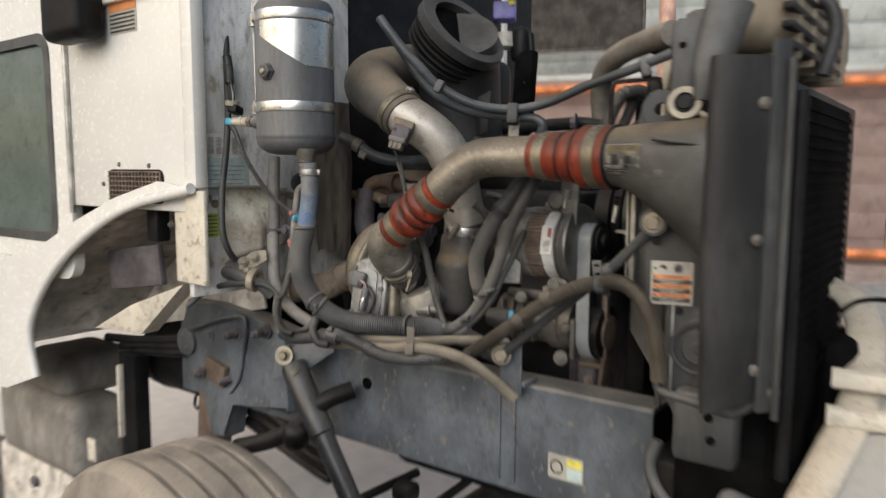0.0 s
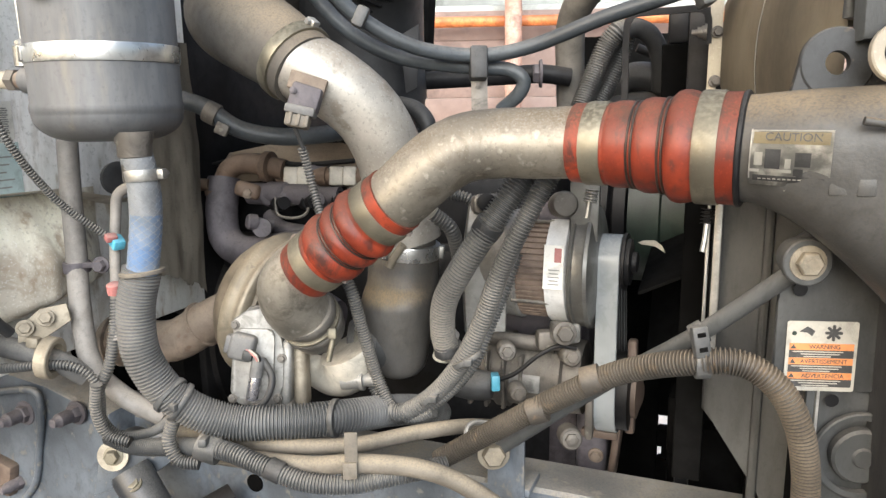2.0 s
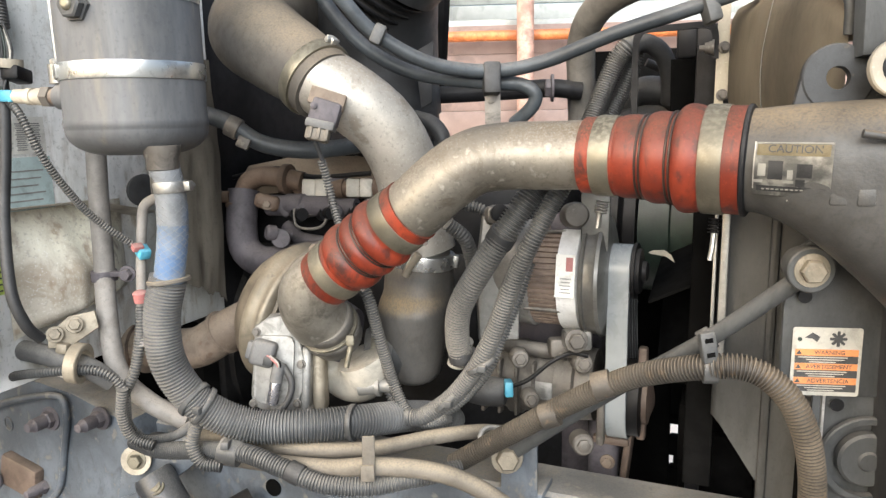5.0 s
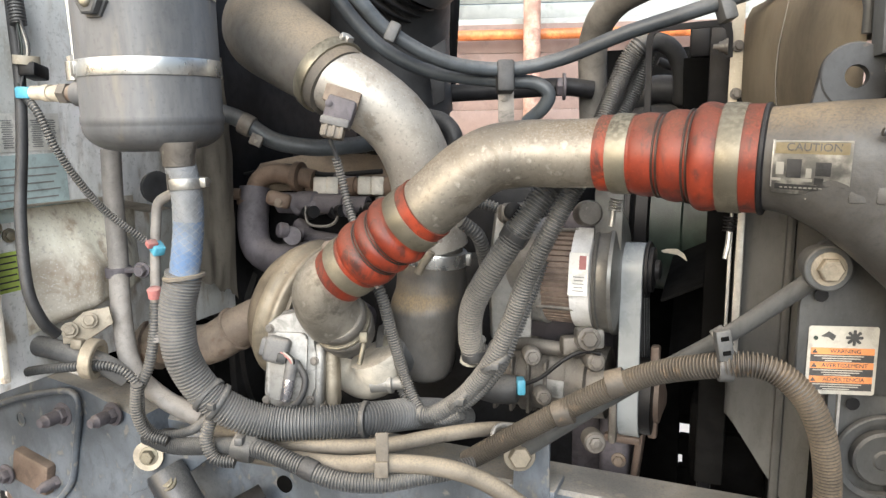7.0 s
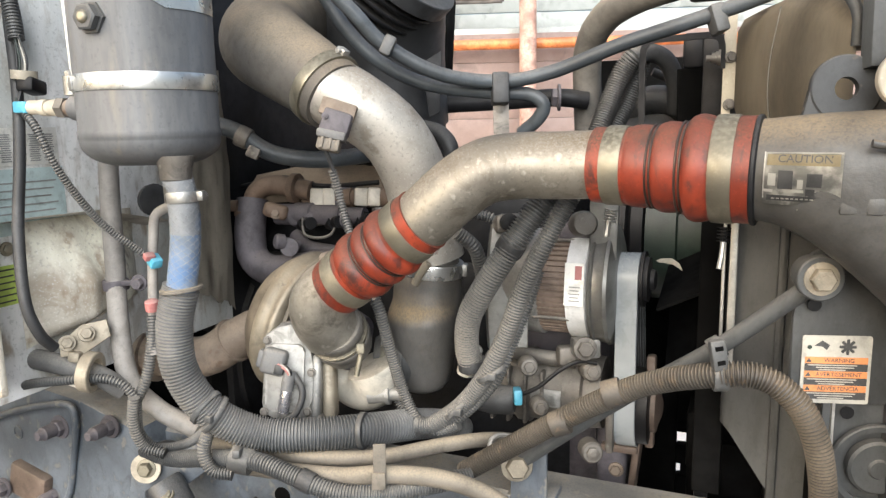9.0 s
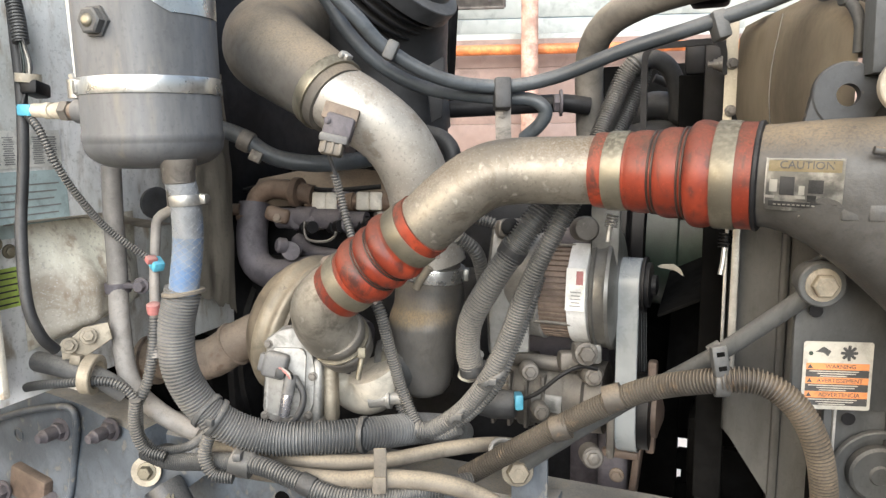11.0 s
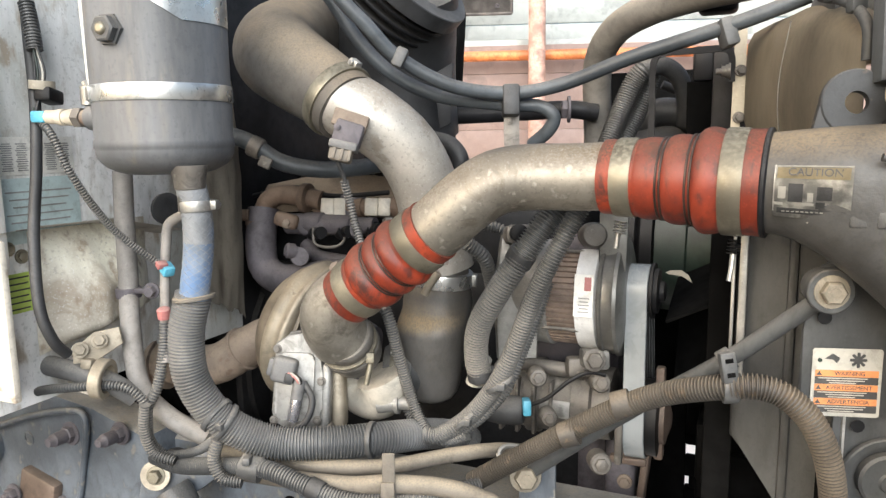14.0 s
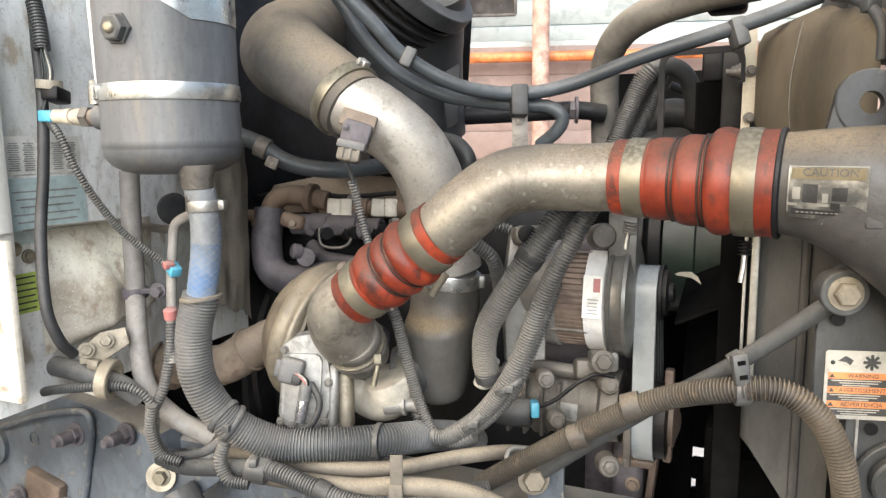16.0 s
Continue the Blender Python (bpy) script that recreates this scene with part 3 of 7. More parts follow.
# bowed baffle between cooler and condenser, leaning and bolted along its outer edge
bm = bmesh.new()
cols = []
for k in range(25):
    u = k / 24
    z = 1.115 + 0.588 * u
    bow = 0.010 * math.sin(math.pi * u)
    ring = []
    for x, y in ((-0.284, 1.40), (-0.268, 1.335), (-0.258, 1.286), (-0.251, 1.270), (-0.240, 1.266), (-0.222, 1.274), (-0.203, 1.291), (-0.190, 1.308), (-0.180, 1.322), (-0.174, 1.334), (-0.172, 1.40), (-0.20, 1.46)):
        lift = 0.035 * max(0.0, (x + 0.285) / 0.11) * (1 - u)
        ring.append(bm.verts.new((x - bow * 0.3, y - bow + 0.016 * (1 - u), z + lift * (1 - u))))
    cols.append(ring)
for a, b in zip(cols, cols[1:]):
    for j in range(len(a) - 1):
        bm.faces.new((a[j], a[j + 1], b[j + 1], b[j]))
bmesh.ops.solidify(bm, geom=bm.faces[:], thickness=0.004)
part("baffle", bm, M_BAFFLE, cooler, "bowed dark plastic baffle beside the cooler", angle=50)
# Near-black box behind the baffle, added as painted shade.
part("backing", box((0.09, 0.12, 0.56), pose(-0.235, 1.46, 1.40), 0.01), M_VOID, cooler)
core = box((0.06, 0.72, 0.72), pose(-0.20, 1.85, 1.32), 0.004)
part("core", core, M_BLACK, cooler)

def on_plate(pts, m):
    i = m.inverted()
    return [tuple((i @ V(p)).to_2d()) for p in pts]


shroud = thing("radiator_shroud", (-0.42, 1.6, 1.0), "dusty grey radiator side panel and fan shroud", "radiator shroud")
SP = Matrix(((1, 0, 0, -0.36), (0, 0, -1, 1.4875), (0, 1, 0, 1.30), (0, 0, 0, 1)))
part("side_panel", slab([(-0.10, 0.30), (-0.10, -0.10), (-0.085, -0.115), (-0.02, -0.20), (0.02, -0.30), (0.06, -0.37), (0.10, -0.37), (0.10, 0.30)], 0.025, SP, 0.008), M_SHROUD, shroud)
part("panel_rib", box((0.012, 0.012, 0.55), pose(-0.394, 1.486, 1.33), 0.005), M_SHROUD, shroud)
# curved upper shroud shell, deep at its flange and coming forward towards the cooler
M_FLANGE = material("pale cream sheet edge", (0.58, 0.52, 0.40), 0.55, dust=0.3, dust_col=(0.40, 0.32, 0.22), streak=0.3)
SHELL = spline([(-0.4645, 1.690, 1.758), (-0.458, 1.672, 1.759), (-0.437, 1.618, 1.760), (-0.418, 1.570, 1.762), (-0.4085, 1.546, 1.760), (-0.400, 1.525, 1.755), (-0.383, 1.480, 1.750), (-0.366, 1.440, 1.738), (-0.350, 1.405, 1.720), (-0.342, 1.388, 1.704)], 0.008)
bm = bmesh.new()
cols = []
for i, p in enumerate(SHELL):
    u = i / (len(SHELL) - 1)
    side = V((-0.92, -0.39, 0))
    ring = []
    for k in range(13):
        w = k / 12
        bulge = 0.012 * math.sin(math.pi * min(1.0, w * 1.1)) * math.sin(math.pi * u)
        back = 0.03 * max(0.0, (w - 0.82) / 0.18) ** 2
        ring.append(bm.verts.new(V((p.x, p.y, 1.56 + (p.z - 1.56) * min(1.0, w / 0.97))) + side * (bulge - back)))
    cols.append(ring)
for a, b in zip(cols, cols[1:]):
    for k in range(12):
        bm.faces.new((a[k], a[k + 1], b[k + 1], b[k]))
bmesh.ops.solidify(bm, geom=bm.faces[:], thickness=0.004)
part("top_shell", bm, M_SHELL, shroud, "dusty tan curved upper shell", angle=60)
seam = [V((-0.4105 - 0.011 * math.sin(math.pi * min(1.0, w * 1.1)) - 0.001, 1.548 - 0.005 * math.sin(math.pi * min(1.0, w * 1.1)), 1.56 + 0.196 * w)) for w in (0, 0.2, 0.4, 0.6, 0.8, 0.93)]
# Thin darker tube paints in the shade of the soft crease.
part("shell_crease", hose(seam, 0.0009, sides=8), M_HOSE_TAN, shroud)
part("shell_flange", slab([(-0.0095, -0.19), (0.0095, -0.19), (0.0085, 0.004), (-0.0085, 0.008)], 0.004, place((-0.4738, 1.690, 1.758), (0, -1, 0)), 0.001), M_FLANGE, shroud, "pale cream edge flange")
for z in (1.694, 1.625):
    part("flange_bolt", hexbolt((-0.472, 1.687, z), (0.3, -0.95, 0), 0.0062, 0.006), M_ALU_DIRTY, shroud)
part("shell_lip", hose([(-0.383, 1.476, 1.757), (-0.366, 1.436, 1.746), (-0.351, 1.40, 1.728), (-0.343, 1.384, 1.706), (-0.342, 1.383, 1.675)], 0.006, sides=10), M_PLATE, shroud, "dark notched upper edge")
for q in ((-0.372, 1.45, 1.754), (-0.353, 1.405, 1.735)):
    part("edge_clip", box((0.018, 0.016, 0.018), pose(*q, 0, 0, 25), 0.004), M_PLATE, shroud)
# Near-black wall added to paint in the shade beside the fan.
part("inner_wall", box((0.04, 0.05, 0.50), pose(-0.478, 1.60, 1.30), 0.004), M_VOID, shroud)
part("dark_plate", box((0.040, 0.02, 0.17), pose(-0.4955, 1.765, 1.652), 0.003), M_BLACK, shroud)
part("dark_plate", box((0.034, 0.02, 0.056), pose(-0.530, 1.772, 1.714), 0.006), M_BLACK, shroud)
# Near-black sheet added to block bright slits behind the fan.
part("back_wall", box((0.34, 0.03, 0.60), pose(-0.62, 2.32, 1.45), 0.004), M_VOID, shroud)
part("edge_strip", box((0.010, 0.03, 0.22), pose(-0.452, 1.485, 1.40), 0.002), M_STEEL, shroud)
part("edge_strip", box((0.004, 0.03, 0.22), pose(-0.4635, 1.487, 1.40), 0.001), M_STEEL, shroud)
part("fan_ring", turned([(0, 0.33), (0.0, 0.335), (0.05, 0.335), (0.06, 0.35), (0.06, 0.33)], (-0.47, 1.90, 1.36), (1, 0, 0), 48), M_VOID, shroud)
part("pipe_neck", box((0.062, 0.06, 0.055), pose(-0.514, 1.79, 1.822), 0.010, segments=3), M_BLACK, shroud, "dark neck where the pipe enters")
rad = thing("radiator", (-0.15, 1.85, 0.95), "dark radiator core with dusty top tank", "radiator")
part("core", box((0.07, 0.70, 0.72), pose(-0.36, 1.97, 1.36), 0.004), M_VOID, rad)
part("top_tank", box((0.09, 0.80, 0.09), pose(-0.33, 1.88, 1.78), 0.02), M_SHROUD, rad)

# support plate with bolt and warning label
PLATE = place((-0.372, 1.377, 1.434), (0.255, -0.967, 0.0))
plate = thing("support_plate", (-0.343, 1.385, 1.348), "charcoal steel support plate with a large bolt", "bracket")


lug = [(0.028 * math.cos(radians(a)), 0.028 * math.sin(radians(a))) for a in range(30, 171, 20)]
shape = [(x + 0.02, y) for x, y in lug] + [(-0.014, -0.05), (-0.014, -0.151), (0.13, -0.151), (0.13, -0.085)]
part("plate", slab(shape, 0.006, PLATE), M_PLATE, plate)
part("spacer", turned([(-0.002, 0.02), (0.022, 0.02), (0.024, 0.018)], PLATE.translation, (0.255, -0.967, 0.0), 28), M_PLATE, plate)
part("bolt", hexbolt(PLATE.translation + V((0.255, -0.967, 0.0)) * 0.034, (0.25, -0.97, 0.02), 0.0132, 0.012), M_HEAT, plate, "large dusty hex bolt")
part("lower_panel", slab([(0.026, -0.15), (0.026, -0.335), (0.13, -0.335), (0.13, -0.15)], 0.005, PLATE @ pose(0, 0, -0.008)), M_PLATE, plate)
BO = V((-0.2913, 1.4014, 1.2093)) + V((0.255, -0.967, 0)) * 0.004
part("boss", turned([(-0.006, 0.032), (0.004, 0.032), (0.007, 0.029), (0.007, 0.012), (0.010, 0.010)], BO, (0.255, -0.967, 0), 32), M_PLATE, plate)
part("boss_ring", annulus(BO - V((0.255, -0.967, 0)) * 0.004, (0.255, -0.967, 0), 0.043, 0.051, 0.009), M_PLATE, plate)
part("seam", slab([(0.0, -0.152), (0.003, -0.152), (0.003, -0.33), (0.0, -0.33)], 0.004, PLATE @ pose(0.035, 0, -0.004), 0), M_STEEL, plate)



def run(name, ctrl, r, mat, label, category="hose", pitch=0.0, deep=0.0, taper=None, group=""):
    return solid(name, hose(ctrl, r, pitch, deep, taper=taper), mat, label, category, group, angle=60)


def ring_clip(name, at, axis, r, width, mat, parent, label="", ear=None):
    """A clamp band, with a small screw housing towards ear."""
    b = part(name, band(None, r, 0.0018, at=at, axis=axis, width=width, sides=28), mat, parent, label)
    if ear:
        p = V(at) + frame_of(axis, ear).col[1] * (r + 0.004)
        side = frame_of(axis, ear).col[0]
        bm = box((0.014, 0.009, width * 0.9), Matrix.Translation(p) @ frame_of(axis, ear).to_4x4(), 0.002)
        hexbolt(p + side * 0.007, side, 0.0045, 0.006, bm, washer=False)
        part("screw", bm, M_STEEL, b)
    return b


# ---- surge canister on the firewall ----
CX, CY, CR = -1.179, 1.250, 0.0885
Z_DOME, Z_STR, Z_TOP = 1.559, 1.591, 1.903
Z_B1, Z_B2 = 1.664, 1.862
can = thing("surge_canister", (CX, CY, Z_DOME), "grey dusty steel canister with bright clamp bands", "canister")
h = Z_STR - Z_DOME
prof = [(0.0, CR - 0.055)] + [(h * (1 - math.cos(radians(a))), CR - 0.05 + 0.05 * math.sin(radians(a))) for a in range(10, 91, 10)] + [(h + 0.002, CR), (h + 0.004, CR + 0.0012), (h + 0.012, CR + 0.0012), (h + 0.014, CR)]
prof += [(Z_TOP - Z_DOME - 0.02, CR), (Z_TOP - Z_DOME - 0.006, CR - 0.008), (Z_TOP - Z_DOME, CR - 0.03), (Z_TOP - Z_DOME + 0.03, 0.04)]
part("shell", turned(prof, (CX, CY, Z_DOME), (0, 0, 1), 56), M_CAN, can)
for z in (Z_B1, Z_B2):
    b = ring_clip("band", (CX, CY, z), (0, 0, 1), CR + 0.0005, 0.021, M_FOIL, can, "bright steel strap")
    a0 = radians(-152)
    p = V((CX, CY, z)) + V((math.cos(a0), math.sin(a0), 0)) * (CR + 0.008)
    bm = turned([(-0.013, 0.004), (-0.012, 0.0105), (0.012, 0.0105), (0.013, 0.006)], p, (0, 0, 1), 12)
    hexbolt(p + V((0.0, 0.0, 0.012)), (-0.3, -0.2, 1), 0.006, 0.008, bm, washer=False)
    for q in range(5):
        a1 = a0 + radians(8 + 6 * q)
        box((0.012, 0.004, 0.017), place(V((CX, CY, z)) + V((math.cos(a1), math.sin(a1), 0)) * (CR + 0.003), V((math.cos(a1), math.sin(a1), 0))) @ pose(0, 0, 0, 90), 0.001, bm)
    part("screw_housing", bm, M_STEEL, b)
# bright foil decal with a slanting lower edge
bm = bmesh.new()
z1, zl, zr = Z_B2 - 0.014, Z_B2 - 0.045, Z_B2 - 0.112
cols = []
for i in range(25):
    u = i / 24
    a = radians(-98 + 132 * u)
    low = zl + (zr - zl) * min(1.0, u / 0.53)
    cols.append([bm.verts.new((CX + (CR + 0.0012) * math.cos(a), CY + (CR + 0.0012) * math.sin(a), z)) for z in (z1, (z1 + low) / 2, low)])
for a, b in zip(cols, cols[1:]):
    for j in range(2):
        bm.faces.new((a[j], a[j + 1], b[j + 1], b[j]))
part("foil_decal", bm, M_FOIL, can, "bright silver foil decal")
nut = V((-1.1705, 1.163, 1.7375))
rad_dir = V((nut.x - CX, nut.y - CY, 0)).normalized()
base = V((CX, CY, nut.z)) + rad_dir * CR
plug = part("sight_nut", turned([(-0.004, 0.020), (0.003, 0.020), (0.003, 0.0165), (0.012, 0.0165), (0.014, 0.014), (0.014, 0.010)], base, rad_dir, 6), M_LOOM, can, "dark hex plug with bright centre")
part("centre", turned([(0.012, 0.0085), (0.016, 0.0075), (0.018, 0.005), (0.018, 0.003)], base, rad_dir, 14), M_BAND, plug)
bm = turned([(0, 0.024), (0.012, 0.022), (0.016, 0.0205), (0.03, 0.0205), (0.032, 0.017), (0.06, 0.017)], (-1.120, 1.226, 1.571), (0, 0, -1), 24)
part("outlet_neck", bm, M_ALU_DIRTY, can)
bm = slab([(-0.003, -0.115), (0.003, -0.115), (0.003, 0.16), (-0.003, 0.16)], 0.03, place((-1.268, 1.205, 1.79), (-0.35, -0.93, 0), (-0.06, 0, 1)), 0.001)
part("back_bracket", bm, M_PAPER, can, "pale edge of the mounting bracket")
# level sensor with blue plug
sens = thing("level_sensor", (-1.274, 1.202, 1.635), "beige level sensor screwed into the canister", "sensor")
a, b = V((-1.238, 1.206, 1.634)), V((-1.340, 1.200, 1.638))
ax = (b - a).normalized()
L = (b - a).length
part("body", turned([(0.050, 0.008), (0.051, 0.0115), (0.062, 0.0115), (0.062, 0.0095), (0.070, 0.0095), (0.070, 0.0115), (0.080, 0.0115), (0.081, 0.0098), (L, 0.0098)], a, ax, 14), M_CREAM, sens)
part("boss", turned([(-0.02, 0.0165), (0.024, 0.0165), (0.027, 0.013)], a, ax, 20), M_CAN, sens, "grey weld boss")
part("neck", turned([(0.024, 0.011), (0.038, 0.011)], a, ax, 18), M_RUST, sens, "rusty thread")
part("hex", turned([(0.036, 0.0145), (0.049, 0.0145), (0.051, 0.012)], a, ax, 6), M_ALU_DIRTY, sens, "dull hex nut")
part("blue_plug", box((0.021, 0.016, 0.024), place(b + ax * 0.01, ax), 0.003), M_BLUE, sens, "light blue connector")
run("sensor_loom", [(-1.348, 1.196, 1.631), (-1.329, 1.196, 1.610), (-1.314, 1.205, 1.563), (-1.309, 1.233, 1.514), (-1.302, 1.271, 1.465), (-1.269, 1.316, 1.413)], 0.0059, M_LOOM, "thin grey corrugated sensor loom", "wiring loom", 0.0042, 0.0012)
bm = box((0.018, 0.016, 0.021), place((-1.263, 1.318, 1.409), (0.8, -0.3, -0.5)), 0.003)
solid("blue_connector", bm, M_BLUE, "light blue connector with red clip", "connector")
solid("red_clip", box((0.016, 0.010, 0.012), place((-1.265, 1.310, 1.417), (0.8, -0.3, -0.5)), 0.002), M_RED, "red locking clip on the blue connector", "clip")
vp = run("vent_pipe", [(-1.248, 1.285, 1.272), (-1.258, 1.301, 1.329), (-1.273, 1.323, 1.402), (-1.277, 1.334, 1.445), (-1.275, 1.340, 1.475), (-1.249, 1.343, 1.490), (-1.223, 1.334, 1.499)], 0.0077, M_HOSE_PALE, "thin grey vent hose with fittings")
part("plastic_cap", turned([(0, 0.010), (0.014, 0.010), (0.016, 0.007)], (-1.250, 1.293, 1.340), (0.1, -0.2, 1), 16), M_RED, vp, "faded red plastic cap")
run("vent_loom", [(-1.255, 1.297, 1.330), (-1.251, 1.286, 1.289), (-1.256, 1.275, 1.239), (-1.269, 1.264, 1.205)], 0.0085, M_LOOM, "short dark corrugated sleeve", "wiring loom", 0.0045, 0.0014)

# ---- hoses at the canister ----
hb = thing("drain_hose", (-1.120, 1.229, 1.459), "whitish braided drain hose below the canister", "hose")
c = spline([(-1.122, 1.227, 1.552), (-1.115, 1.229, 1.510), (-1.117, 1.230, 1.459), (-1.127, 1.226, 1.394)], 0.006)
k = int(len(c) * 0.52)
part("hose", sweep(bmesh.new(), c[:k + 1], 0.0195, 24), M_BRAID, hb, angle=60)
part("stained_end", sweep(bmesh.new(), c[k:], 0.0195, 24), M_STAIN, hb, "blue-stained lower end", angle=60)
for turn in (-1, 1):
    for i in range(9):
        strand = []
        for j, p in enumerate(c[:-1]):
            f = frame_of((c[j + 1] - p).normalized(), (0, -1, 0))
            w = 2 * math.pi * i / 9 + turn * j * 0.42
            strand.append(p + (f.col[0] * math.cos(w) + f.col[1] * math.sin(w)) * 0.0196)
        part("braid", sweep(bmesh.new(), strand, 0.00045, 5), M_BRAID, hb)
ring_clip("clamp", (-1.115, 1.230, 1.518), (0.05, 0, -1), 0.0207, 0.014, M_STEEL, hb, "steel worm clamp", ear=(0.95, 0.3, 0))
big_loom = run("main_loom", [(-1.129, 1.228, 1.399), (-1.141, 1.222, 1.343), (-1.138, 1.224, 1.278), (-1.111, 1.247, 1.216), (-1.060, 1.285, 1.177), (-0.991, 1.325, 1.170), (-0.931, 1.383, 1.163), (-0.902, 1.459, 1.144), (-0.906, 1.592, 1.090), (-0.921, 1.698, 1.037)], 0.0244, M_LOOM_PALE, "thick grey corrugated hose sweeping along the rail", "corrugated hose", 0.0046, 0.0015)
part("end_cuff", band(None, 0.0250, 0.003, at=(-1.127, 1.226, 1.395), axis=(0.1, 0, -1), width=0.005), M_HOSE_TAN, big_loom, "worn cut edge")
for p, a in (((-1.117, 1.243, 1.224), (0.75, 0.1, -0.55)), ((-0.939, 1.364, 1.167), (1, 0.2, 0.05))):
    part("tie", band(None, 0.0248, 0.002, at=p, axis=a, width=0.008), M_LOOM, big_loom)
rh = run("return_hose", [(-1.353, 1.331, 1.557), (-1.347, 1.322, 1.488), (-1.337, 1.311, 1.400), (-1.321, 1.293, 1.316), (-1.303, 1.286, 1.229), (-1.268, 1.304, 1.177), (-1.220, 1.330, 1.140)], 0.0150, M_HOSE_PALE, "smooth pale grey return hose beside the firewall")
bm = band(None, 0.0163, 0.003, at=(-1.335, 1.307, 1.370), axis=(0, 0, 1), width=0.016)
box((0.045, 0.008, 0.012), place(V((-1.304, 1.311, 1.374)), (0.3, -1, 0)), 0.002, bm)
hexbolt((-1.287, 1.307, 1.376), (0.35, -0.9, 0), 0.009, 0.012, bm)
part("clip", bm, M_IRON, rh, "dark steel clip holding two hoses")
run("cable", [(-1.427, 1.249, 1.851), (-1.404, 1.231, 1.753), (-1.372, 1.207, 1.657), (-1.357, 1.187, 1.564), (-1.346, 1.165, 1.473), (-1.326, 1.148, 1.383), (-1.315, 1.155, 1.335), (-1.314, 1.174, 1.310)], 0.0077, M_RUBBER, "black cable hanging in front of the firewall", "cable")
lw = thing("wire_bundle", (-1.378, 1.220, 1.750), "bundle of thin wires in a split loom", "wiring loom")
part("sleeve", hose([(-1.391, 1.223, 1.797), (-1.382, 1.221, 1.762), (-1.376, 1.218, 1.731)], 0.0110, 0.0045, 0.0014), M_LOOM, lw)
for i, (dx, m) in enumerate(((-7, M_RUBBER), (0, M_GREEN), (6, M_LABEL), (12, M_RUBBER))):
    part("wire", hose([V(p) + TO * 0.004 * (i % 2) for p in ((V((-1.376, 1.218, 1.735)) + V((dx * 0.0006, 0, 0))), (V((-1.368, 1.215, 1.696)) + V((dx * 0.0012, 0, 0))), (V((-1.372, 1.208, 1.661)) + V((dx * 0.0008, 0, 0))), V((-1.360, 1.198, 1.638)))], 0.0016, sides=8), m, lw)
part("tape", band(None, 0.016, 0.001, at=(-1.365, 1.215, 1.683), axis=(0.1, 0, 1), width=0.012), M_CREAM, lw)
bm = box((0.024, 0.02, 0.040), place((-1.362, 1.222, 1.668), TO), 0.004)
solid("relay_holder", bm, M_BLACK, "small black plug holder on the cable", "connector")

# ---- firewall and cab ----
FW, SIDE = -1.42, 1.13
wall = thing("firewall", (FW - 0.02, 1.5, 0.95), "grimy cream painted steel firewall of the cab", "firewall")
y_in = 1.675
z_fw = 1.214
part("panel", box((0.02, y_in - SIDE, 2.45 - z_fw), pose(FW - 0.01, (SIDE + y_in) / 2, (2.45 + z_fw) / 2), 0.004), M_FIREWALL, wall)
# Near-black pad doubles as a backdrop for the dark bay.
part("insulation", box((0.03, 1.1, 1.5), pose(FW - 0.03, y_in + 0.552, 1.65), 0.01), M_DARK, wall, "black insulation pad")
bm = bmesh.new()
cols = []
for i in range(25):
    y = 1.207 + 0.218 * i / 24
    ring = []
    for k in range(23):
        low = 1.285 + 0.17 * max(0.0, y - 1.20)
        z = low + (1.475 - low) * k / 22
        rise = min(1.0, (i + 0.001) / 5) ** 0.8 * min(1.0, (24 - i) / 7) ** 0.8
        rise *= min(1.0, k / 3) ** 0.6 * min(1.0, (22 - k) / 12) ** 0.9
        fold = 0.010 * math.exp(-((y - 1.285) / 0.018) ** 2)
        ring.append(bm.verts.new((FW + 0.003 + (0.052 + fold) * rise + 0.002 * noise.noise((y * 14, z * 14, 3)), y, z)))
    cols.append(ring)
for a, b in zip(cols, cols[1:]):
    for k in range(22):
        bm.faces.new((a[k], a[k + 1], b[k + 1], b[k]))
part("heater_cover", bm, M_COVER_BEIGE, wall, "beige stained pressed cover with soft edges", angle=70)
bm = slab([(0, 0), (0.03, 0.025), (0.065, 0.03), (0.07, 0.005), (0.03, -0.02), (0.0, -0.02)], 0.006, place((-1.360, 1.218, 1.298), (0.6, -0.75, 0.2)), 0.002)
part("foot_flange", bm, M_HEAT, wall)
for p in ((-1.417, 1.176, 1.453), (-1.417, 1.196, 1.440)):
    part("screw", hexbolt(p, (1, 0, 0), 0.0075, 0.005), M_BAND, wall)
for p in ((-1.345, 1.219, 1.300), (-1.324, 1.236, 1.312), (-1.432, 1.226, 1.268)):
    part("bolt", hexbolt(p, (0.7, -0.6, 0.3), 0.0085, 0.007), M_HEAT, wall)
M_PAD = material("stained insulation pad", (0.205, 0.185, 0.155), 0.75, dust=0.5, dust_col=(0.36, 0.30, 0.215), streak=0.2, grain=24, spots=0.2, spot_col=(0.10, 0.085, 0.07), thin=0.3)
bm = bmesh.new()
rows = []
